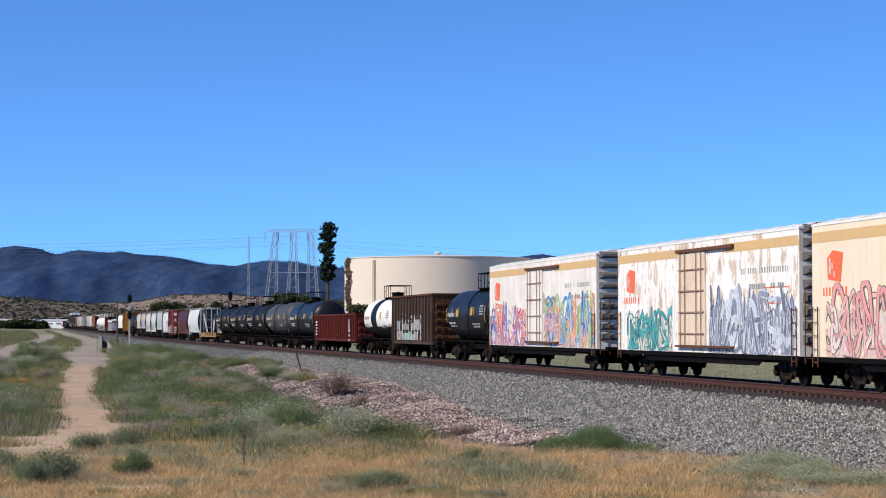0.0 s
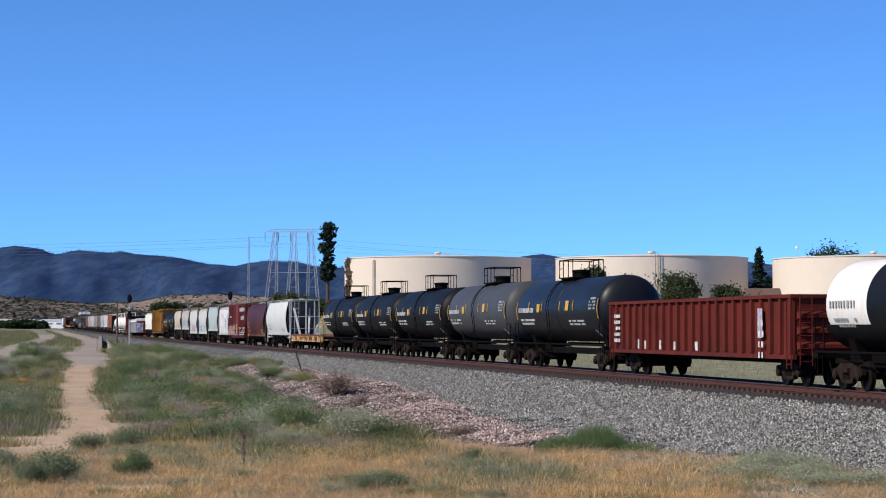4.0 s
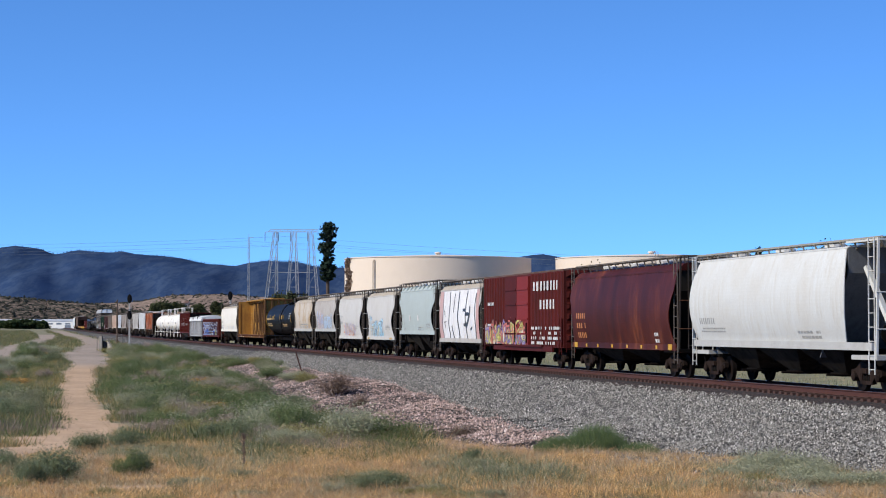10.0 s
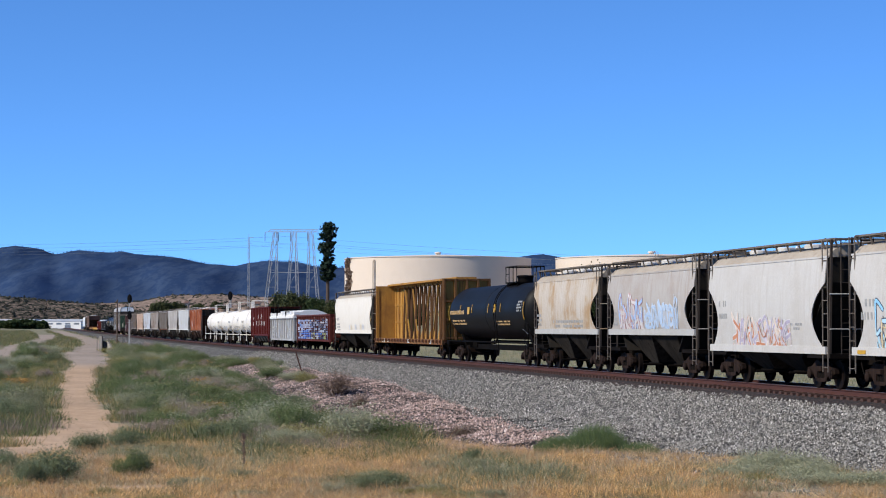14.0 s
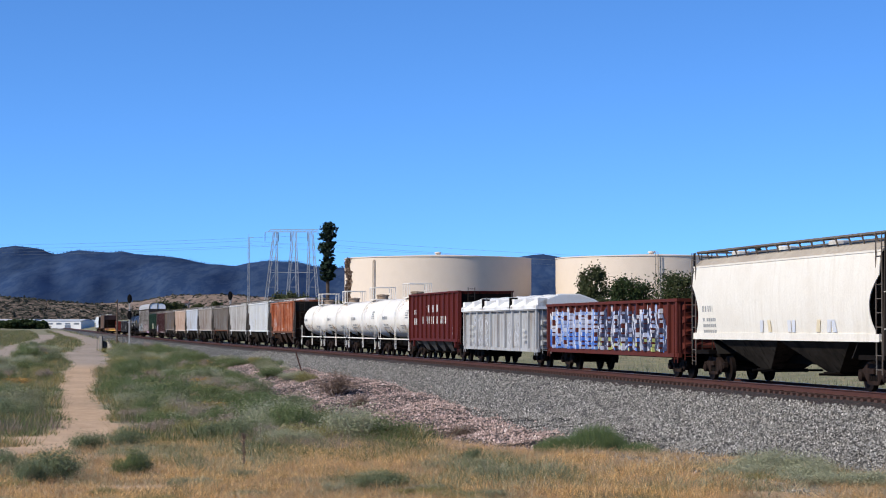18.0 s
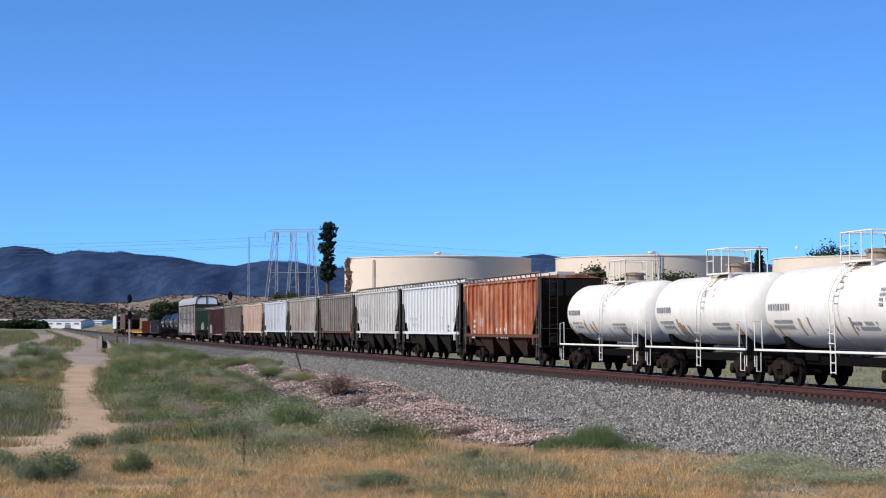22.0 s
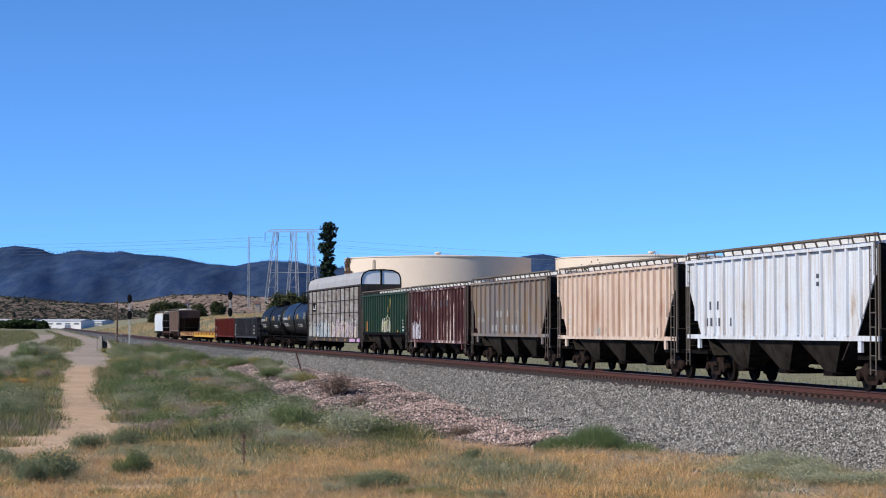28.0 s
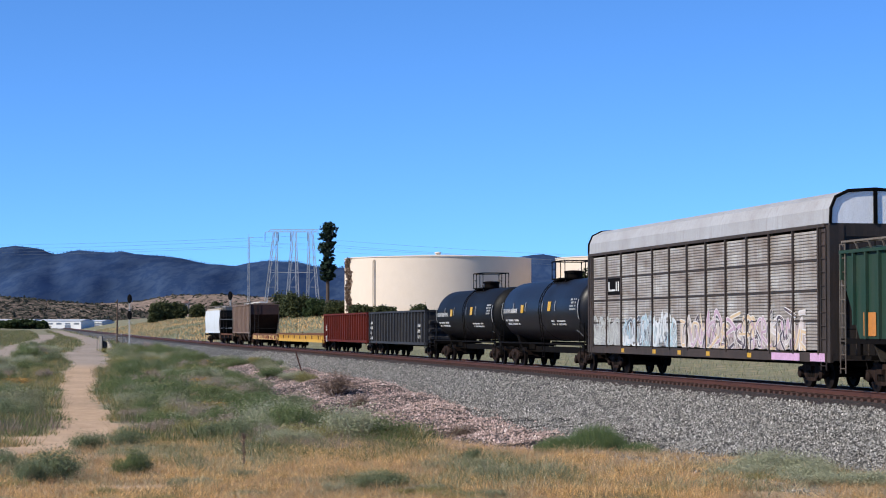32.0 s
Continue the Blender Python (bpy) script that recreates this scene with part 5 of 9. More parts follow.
WHITE_MARK = plain("white_marking", (0.52, 0.51, 0.49), 0.6, 0, 0.35, 5.0)
DARK_MARK = plain("dark_marking", (0.06, 0.06, 0.07), 0.6)
YELLOW_MARK = plain("yellow_marking", (0.48, 0.27, 0.02), 0.5, 0, 0.25, 4.0)
ORANGE_MARK = plain("orange_marking", (0.78, 0.13, 0.04), 0.5)
CARS = []


def truck_meshes():
    w = Shape().lathe([(-0.07, 0.2), (-0.07, 0.40), (-0.065, 0.455), (0.045, 0.46), (0.05, 0.48), (0.07, 0.48), (0.075, 0.41),
                       (0.03, 0.38), (0.025, 0.22), (0.07, 0.17), (0.07, 0.05)], "y", 24)
    a = Shape().lathe([(-0.95, 0.08), (-0.9, 0.1), (0.9, 0.1), (0.95, 0.08)], "y", 10)
    # cast frame: arch bar with two windows and pedestal jaws
    top = [(-1.15, 0.50), (-1.12, 0.66), (-0.78, 0.70), (-0.45, 0.86), (0.45, 0.86), (0.78, 0.70), (1.12, 0.66), (1.15, 0.50)]
    low = [(-1.02, 0.42), (-0.98, 0.56), (-0.72, 0.56), (-0.40, 0.24), (0.40, 0.24), (0.72, 0.56), (0.98, 0.56), (1.02, 0.42)]
    f = Shape()
    for i in range(7):
        q = [low[i], low[i + 1], top[i + 1], top[i]]
        if i == 3:                                      # window over the springs
            for a0, a1, b0, b1 in ((-0.45, -0.30, 0.24, 0.86), (0.30, 0.45, 0.24, 0.86), (-0.30, 0.30, 0.70, 0.86), (-0.30, 0.30, 0.22, 0.34)):
                f.hull([(x, -0.075, z) for x, z in ((a0, b0), (a1, b0), (a1, b1), (a0, b1))],
                       [(x, 0.075, z) for x, z in ((a0, b0), (a1, b0), (a1, b1), (a0, b1))])
            continue
        f.hull([(x, -0.075, z) for x, z in q], [(x, 0.075, z) for x, z in q])
    for x in (-0.89, 0.89):
        f.lathe([(-0.15, 0.10), (-0.12, 0.15), (0.08, 0.15)], "y", 12, (x, 0, 0.46))
    sp = Shape()
    sp.lathe([(0.34, 0.08), (0.38, 0.09), (0.42, 0.075), (0.46, 0.09), (0.5, 0.075), (0.54, 0.09), (0.58, 0.08)], "z", 10)
    b = Shape().hull([(-0.18, -1.15, 0.56), (0.18, -1.15, 0.56), (0.18, -1.15, 0.70), (-0.18, -1.15, 0.70)],
                     [(-0.22, 0, 0.50), (0.22, 0, 0.50), (0.22, 0, 0.84), (-0.22, 0, 0.84)])
    b.hull([(-0.18, 1.15, 0.56), (0.18, 1.15, 0.56), (0.18, 1.15, 0.70), (-0.18, 1.15, 0.70)],
           [(-0.22, 0, 0.50), (0.22, 0, 0.50), (0.22, 0, 0.84), (-0.22, 0, 0.84)])
    for x in (-0.42, 0.42):
        b.box(x - 0.06, x + 0.06, -0.7, 0.7, 0.38, 0.52)
    out = [s.mesh(n, 40) for s, n in ((w, "wheel"), (a, "axle"), (f, "side_frame"), (sp, "spring"), (b, "bolster"))]
    tr = Shape().lathe([(-0.078, 0.33), (-0.078, 0.45), (-0.070, 0.45), (-0.070, 0.33)], "y", 24)
    out.append(tr.mesh("rim", 40))
    for me, m in zip(out, (WHEEL, WHEEL, STEEL, DARK, STEEL, TREAD)):
        me.materials.append(m)
    return out


W_ME, A_ME, F_ME, SP_ME, B_ME, R_ME = truck_meshes()


def truck(root, x, bright=True):
    t = part("truck", B_ME, None, root, at=Matrix.Translation((x, 0, 0)))
    for sx in (-0.89, 0.89):
        part("axle", A_ME, None, t, at=Matrix.Translation((sx, 0, 0.457)))
        for sy in (-0.76, 0.76):
            part("wheel", W_ME, None, t, at=Matrix.Translation((sx, sy, 0.457)) @ (pose(0, 0, 0, 0, 0, 0) if sy < 0 else pose(0, 0, 0, 0, 0, 180)))
    for sy in (-1.0, 1.0):
        part("side_frame", F_ME, None, t, at=Matrix.Translation((sx * 0, sy, 0)))
    for sx in (-0.2, 0.0, 0.2):
        part("spring", SP_ME, None, t, at=Matrix.Translation((sx, -1.0, 0)))
    return t


def car(name, r, l, label, inset=2.1, cat="freight car"):
    """The root of one car with its trucks, couplers and centre sill. Returns root and half length."""
    root = new(name)
    tagged(root, label, cat, "cars of the freight train")
    n = (l - r) / 2
    CARS.append((root, (l + r) / 2))
    for x in (-n + inset, n - inset):
        truck(root, x)
    part("centre_sill", Shape().box(-n + 0.2, n - 0.2, -0.28, 0.28, 0.72, 1.0), BLACK, root)
    for k in (-1, 1):
        c = Shape().box(min(k * (n - 0.2), k * (n + 0.55)), max(k * (n - 0.2), k * (n + 0.55)), -0.09, 0.09, 0.78, 0.95)
        c.box(min(k * (n + 0.42), k * (n + 0.72)), max(k * (n + 0.42), k * (n + 0.72)), -0.17, 0.14, 0.70, 1.02)
        part("coupler", c, DARK, root)
        part("brake_hose", Shape().pipe([(k * (n + 0.1), -0.4, 0.85), (k * (n + 0.35), -0.42, 0.5), (k * (n + 0.6), -0.3, 0.42)], 0.025, 5), BLACK, root)
    return root, n


def ladder(root, x, y, z0, z1, m, width=0.42, along=True, name="ladder"):
    """A ladder with two stiles and rungs, along the side or across the end."""
    s = Shape()
    a = (width / 2, 0) if along else (0, width / 2)
    for k in (-1, 1):
        s.bar((x + k * a[0], y + k * a[1], z0), (x + k * a[0], y + k * a[1], z1), 0.035, 0.03)
    i = z0 + 0.15
    while i < z1:
        s.rod((x - a[0], y - a[1], i), (x + a[0], y + a[1], i), 0.014, 5)
        i += 0.42
    return part(name, s, m, root)


def marks(root, y, items, m, name="marking", label=""):
    """Flat painted bars on a side: items of x0, x1, z0, z1."""
    s = Shape()
    for x0, x1, z0, z1 in items:
        s.box(x0, x1, min(y, y + 0.006), max(y, y + 0.006), z0, z1)
    return part(name, s, m, root, label)


def lines_of(rng, x0, x1, z, rows, h=0.10, gap=0.09, cell=0.16, fill=0.85):
    """Bars that stand for lettering: narrow strokes for large letters, short dashes for small print."""
    out = []
    for j in range(rows):
        x = x0
        top = z - j * (h + gap)
        while x < x1 - 0.03:
            w = cell * rng.uniform(0.6, 1.0)
            if rng.random() < fill:
                if h >= 0.2:
                    out.append((x, min(x1, x + w * 0.62), top - h, top))
                else:
                    out.append((x, min(x1, x + w), top - h, top))
            x += w + cell * 0.25
    return out


def paint_set(name, colours):
    out = []
    for i, c in enumerate(colours):
        out.append(plain(name + "_paint", c, 0.5, 0, 0.12, 3.0))
    return out


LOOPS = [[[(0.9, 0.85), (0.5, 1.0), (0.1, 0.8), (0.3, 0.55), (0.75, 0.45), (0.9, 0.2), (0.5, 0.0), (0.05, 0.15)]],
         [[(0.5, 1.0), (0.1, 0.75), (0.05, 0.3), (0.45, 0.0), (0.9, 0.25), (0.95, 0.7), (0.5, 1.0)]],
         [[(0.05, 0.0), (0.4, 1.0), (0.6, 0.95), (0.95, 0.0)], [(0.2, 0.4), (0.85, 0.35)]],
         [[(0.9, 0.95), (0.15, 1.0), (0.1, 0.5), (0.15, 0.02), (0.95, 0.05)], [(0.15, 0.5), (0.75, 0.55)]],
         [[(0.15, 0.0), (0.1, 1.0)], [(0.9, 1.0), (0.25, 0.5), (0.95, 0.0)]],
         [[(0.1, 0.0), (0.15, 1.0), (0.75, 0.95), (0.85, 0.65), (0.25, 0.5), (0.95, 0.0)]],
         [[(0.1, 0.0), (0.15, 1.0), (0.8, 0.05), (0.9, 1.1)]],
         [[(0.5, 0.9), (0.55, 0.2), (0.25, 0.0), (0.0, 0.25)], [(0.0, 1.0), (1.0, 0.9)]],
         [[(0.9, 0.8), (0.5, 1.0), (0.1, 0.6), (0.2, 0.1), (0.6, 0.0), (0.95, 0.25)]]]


def smooth_line(pts, k=5):
    """A curve through the points."""
    p = [pts[0]] + list(pts) + [pts[-1]]
    out = []
    for i in range(1, len(p) - 2):
        for j in range(k):
            t = j / k
            out.append(tuple(0.5 * (2 * p[i][c] + (p[i + 1][c] - p[i - 1][c]) * t + (2 * p[i - 1][c] - 5 * p[i][c] + 4 * p[i + 1][c] - p[i + 2][c]) * t * t
                                    + (3 * p[i][c] - p[i - 1][c] - 3 * p[i + 1][c] + p[i + 2][c]) * t ** 3) for c in (0, 1)))
    return out + [pts[-1]]


def graffiti(root, x0, x1, z0, z1, surf, mats, seed, letters=7, ragged=0.35, label="spray-painted graffiti", weight=1.0):
    """Spray paint as thin coats: soft ground blobs, fat looped strokes with outlines, highlights. surf(z) gives the side's y."""
    rng = random.Random(seed)
    vs, fs, ms = [], [], []
    zmax = z1 + 0.4

    def quad(p, lift, mat):
        k = len(vs)
        for x, z in p:
            z = min(max(z, z0), zmax)
            vs.append((min(max(x, x0), x1), surf(z) - lift, z))
        fs.append((k, k + 1, k + 2, k + 3))
        ms.append(mat)

    def ribbon(pts, w, lift, pick):
        n = len(pts)
        off = []
        for i in range(n):
            a, b = pts[max(0, i - 1)], pts[min(n - 1, i + 1)]
            L = math.hypot(b[0] - a[0], b[1] - a[1]) + 1e-6
            q = w / 2 * (0.75 if i in (0, n - 1) else 1.0)
            off.append((-(b[1] - a[1]) / L * q, (b[0] - a[0]) / L * q))
        for i in range(n - 1):
            (ax, az), (bx, bz), (p, q), (r, t) = pts[i], pts[i + 1], off[i], off[i + 1]
            quad([(ax + p, az + q), (bx + r, bz + t), (bx - r, bz - t), (ax - p, az - q)], lift, pick((az + bz) / 2))

    def blob(cx, cz, rx, rz, lift, mat):
        lv = 8
        e = [math.cos(math.asin(max(-1, min(1, -1 + 2 * j / lv)))) * rng.uniform(0.85, 1.1) for j in range(lv + 1)]
        for j in range(lv):
            za, zb = cz - rz + 2 * rz * j / lv, cz - rz + 2 * rz * (j + 1) / lv
            if zb > z0:
                quad([(cx - rx * e[j], za), (cx + rx * e[j], za), (cx + rx * e[j + 1], zb), (cx - rx * e[j + 1], zb)], lift, mat)

    letters = max(3, int(letters * 2.6))
    cw, h = (x1 - x0) / letters, z1 - z0
    for i in range(letters * 2):
        if rng.random() > ragged * 0.7:
            blob(x0 + cw * (i + 0.5) / 2, z0 + h * rng.uniform(0.2, 0.6), cw * rng.uniform(0.4, 0.75), h * rng.uniform(0.3, 0.5), 0.005 + 0.0006 * (i % 4), rng.choice((0, 0, 1)))
    last = len(mats) - 1
    for i in range(int((x1 - x0) * h * 15)):           # splinters of colour that fill the piece
        cx = x0 + (x1 - x0) * rng.random()
        edge = 1.0 - 0.35 * abs(math.sin(cx * 2.1 + seed)) * (0.6 + ragged)
        cz, L = z0 + h * edge * rng.uniform(0.0, 0.92), h * rng.uniform(0.10, 0.34)
        a, wd = rng.uniform(-0.5, 0.5), rng.uniform(0.03, 0.10) * (0.6 + 0.4 * weight)
        dx = L * math.sin(a)
        pa, pb, pc = (cx - dx, cz - L * 0.5), (cx + rng.uniform(-0.12, 0.12), cz), (cx + dx, cz + L * 0.5)
        m = rng.randrange(len(mats))
        ribbon(smooth_line([pa, pb, pc], 3), wd, 0.0066 + 0.00004 * (i % 9), lambda z: m)
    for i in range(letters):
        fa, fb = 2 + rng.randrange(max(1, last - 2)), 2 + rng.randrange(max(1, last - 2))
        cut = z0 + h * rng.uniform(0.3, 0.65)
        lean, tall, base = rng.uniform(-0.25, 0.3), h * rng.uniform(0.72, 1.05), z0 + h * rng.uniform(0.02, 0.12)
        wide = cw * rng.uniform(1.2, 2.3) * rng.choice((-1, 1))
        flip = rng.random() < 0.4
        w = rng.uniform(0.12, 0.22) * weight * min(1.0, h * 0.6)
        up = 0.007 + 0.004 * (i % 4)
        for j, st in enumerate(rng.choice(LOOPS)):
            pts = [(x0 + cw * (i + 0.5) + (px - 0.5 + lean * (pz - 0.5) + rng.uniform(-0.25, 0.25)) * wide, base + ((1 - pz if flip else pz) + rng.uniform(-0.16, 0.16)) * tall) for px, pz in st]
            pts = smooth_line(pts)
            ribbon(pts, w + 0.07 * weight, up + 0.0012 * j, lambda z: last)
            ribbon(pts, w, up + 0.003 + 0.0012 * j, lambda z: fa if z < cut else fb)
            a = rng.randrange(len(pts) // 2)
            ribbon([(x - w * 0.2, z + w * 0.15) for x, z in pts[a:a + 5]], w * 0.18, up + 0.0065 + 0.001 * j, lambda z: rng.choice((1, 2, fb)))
    for _ in range(int((x1 - x0) * h * 0.9)):          # loose tags and drips
        ax, az = rng.uniform(x0, x1), z0 + h * rng.uniform(0.05, 0.9)
        pts = [(ax, az)]
        for q in range(4):
            pts.append((pts[-1][0] + rng.uniform(-0.25, 0.4), pts[-1][1] + rng.uniform(-0.3, 0.3)))
        m = rng.randrange(1, len(mats))
        ribbon(smooth_line(pts), 0.04, 0.026 + 0.001 * (_ % 5), lambda z: m)
        ribbon([(ax, az), (ax, az - rng.uniform(0.2, 0.6))], 0.03, 0.0075, lambda z: m)
    me = bpy.data.meshes.new("graffiti")
    me.from_pydata(vs, [], fs)
    for m in mats:
        me.materials.append(m)
    me.polygons.foreach_set("material_index", ms)
    ob = new("graffiti", me)
    ob.parent = root
    return tagged(ob, label)


def running_board(root, n, y, z, m, step=1.2, w=0.5, posts=True, name="running_board", low=0.25):
    s = Shape()
    s.box(-n, n, y - w / 2, y - w / 2 + 0.05, z, z + 0.06)
    s.box(-n, n, y + w / 2 - 0.05, y + w / 2, z, z + 0.06)
    s.box(-n, n, y - w / 2 + 0.12, y + w / 2 - 0.12, z + 0.01, z + 0.04)
    k = max(2, int(2 * n / step))
    for i in range(k + 1):
        x = -n + 0.03 + (2 * n - 0.06) * i / k
        s.box(x - 0.03, x + 0.03, y - w / 2, y + w / 2, z - 0.02, z)
        if posts:
            s.bar((x, y - w / 2 + 0.03, z), (x, y - w / 2 + 0.12, z - low), 0.04, 0.05)
    return part(name, s, m, root)


def hand_grab(root, pts, m, r=0.02):
    return part("handrail", Shape().pipe(pts, r, 5), m, root)


def reefer(r, l, label, seed, graf, door_tan, m):
    root, n = car("insulated_boxcar", r, l, label, 2.5)
    w, z0, z1 = 1.58, 0.95, 5.15
    body = Shape().box(-n, n, -w, w, z0 + 0.06, z1)
    part("body", body, m, root)
    roof = Shape()
    prof = [(-w - 0.02, z1), (-w - 0.02, z1 + 0.06), (-0.9, z1 + 0.23), (0, z1 + 0.27), (0.9, z1 + 0.23), (w + 0.02, z1 + 0.06), (w + 0.02, z1)]
    roof.hull([(-n - 0.02, y, z) for y, z in prof], [(n + 0.02, y, z) for y, z in prof])
    for i in range(13):
        x = -n + 0.6 + (2 * n - 1.2) * i / 12
        roof.hull([(x - 0.04, y, z + 0.03) for y, z in prof], [(x + 0.04, y, z + 0.03) for y, z in prof])
    part("roof", roof, WHITE_ROOF, root)
    for x0, x1 in ((-n + 0.05, -1.9), (3.1, n - 0.05)):
        marks(root, -w - 0.007, [(x0, x1, 4.62, 4.95)], TAN_BAND, "stripe", "tan painted stripe under the eaves")
    part("side_sill", Shape().box(-n, n, -w - 0.02, -w + 0.1, z0 - 0.08, z0 + 0.08).box(-n, n, w - 0.1, w + 0.02, z0 - 0.08, z0 + 0.08)
         .hull([(-n + 4, -w + 0.06, z0 - 0.3), (n - 4, -w + 0.06, z0 - 0.3), (n - 4, -w + 0.12, z0 - 0.3), (-n + 4, -w + 0.12, z0 - 0.3)],
               [(-n + 3.4, -w + 0.06, z0), (n - 3.4, -w + 0.06, z0), (n - 3.4, -w + 0.12, z0), (-n + 3.4, -w + 0.12, z0)]), BLACK, root)
    # plug door with its tracks, hinge bars and lock rods
    dx0, dx1 = -2.0, 1.1
    door = part("plug_door", Shape().box(dx0, dx1, -w - 0.07, -w, z0 + 0.35, 4.75), DOOR_TAN if door_tan else m, root)
    for x in (dx0 + 0.35, dx0 + 0.9, dx1 - 0.9, dx1 - 0.35):
        part("lock_rod", Shape().rod((x, -w - 0.11, z0 + 0.3), (x, -w - 0.11, 4.8), 0.02, 6), DOOR_GEAR, door)
    for z in (1.7, 2.5, 3.3, 4.1):
        part("door_bar", Shape().box(dx0 + 0.1, dx1 - 0.1, -w - 0.12, -w - 0.07, z, z + 0.05), DOOR_GEAR, door)
    part("door_track", Shape().box(dx0 - 0.15, dx1 + 3.0, -w - 0.14, -w, 4.78, 4.9), RUST, root, "rusty upper door track")
    part("door_track", Shape().box(dx0 - 0.15, dx1 + 3.0, -w - 0.16, -w, z0 + 0.26, z0 + 0.34), RUST, root, "rusty lower door track")
    for k in (-1, 1):
        for i in range(9):
            z = z0 + 0.45 + i * 0.45
            e = Shape().hull([(k * n, -w + 0.12, z), (k * n, w - 0.12, z), (k * n, w - 0.12, z + 0.3), (k * n, -w + 0.12, z + 0.3)],
                   [(k * (n + 0.09), -w + 0.3, z + 0.1), (k * (n + 0.09), w - 0.3, z + 0.1), (k * (n + 0.09), w - 0.3, z + 0.2), (k * (n + 0.09), -w + 0.3, z + 0.2)])
            part("end_corrugation", e, END_GREY, root)
        ladder(root, k * (n - 0.35), -w - 0.06, 0.7, 2.6, RUST)
        ladder(root, k * (n + 0.12), -w + 0.35, 0.8, 3.2, RUST, along=False)
        part("end_platform", Shape().box(k * n if k > 0 else -n - 0.5, n + 0.5 if k > 0 else -n, -1.2, 1.2, 1.02, 1.1), DARK, root)
    # emblem and lettering as plain shapes
    y = -w - 0.007
    em = Shape()
    em.hull([(-n + 1.3, y, 3.45), (-n + 2.3, y, 3.35), (-n + 2.5, y, 4.25), (-n + 1.7, y, 4.35), (-n + 1.25, y, 4.1)],
            [(-n + 1.3, y - 0.006, 3.45), (-n + 2.3, y - 0.006, 3.35), (-n + 2.5, y - 0.006, 4.25), (-n + 1.7, y - 0.006, 4.35), (-n + 1.25, y - 0.006, 4.1)])
    part("emblem", em, ORANGE_MARK, root, "orange painted emblem")
    part("emblem_inset", Shape().box(-n + 1.42, -n + 1.54, y - 0.012, y - 0.007, 3.6, 4.1).box(-n + 1.62, -n + 1.7, y - 0.012, y - 0.007, 3.75, 3.95).box(-n + 1.78, -n + 1.86, y - 0.012, y - 0.007, 3.5, 3.7), WHITE_MARK, root)
    rng = random.Random(seed)
    marks(root, y, lines_of(rng, -n + 0.9, -n + 3.1, 3.2, 1, 0.26, 0.1, 0.24), ORANGE_MARK, "lettering", "orange lettering bars")
    marks(root, y, lines_of(rng, n - 5.4, n - 1.0, 4.0, 1, 0.2, 0.35, 0.2) + lines_of(rng, n - 4.6, n - 1.2, 3.45, 2, 0.18, 0.3, 0.2), GREY_MARK, "lettering", "dark grey lettering bars")
    marks(root, y, [(n - 3.2, n - 0.9, 3.28, 3.32), (n - 3.2, n - 0.9, 2.74, 2.78)], ORANGE_MARK, "underline")
    for g in graf:
        a, b2, za, zb, cols, k = g
        graffiti(root, a, b2, za, zb, lambda z: -w - 0.004, cols, seed + k, max(3, int((b2 - a) / 1.1)))
    return root


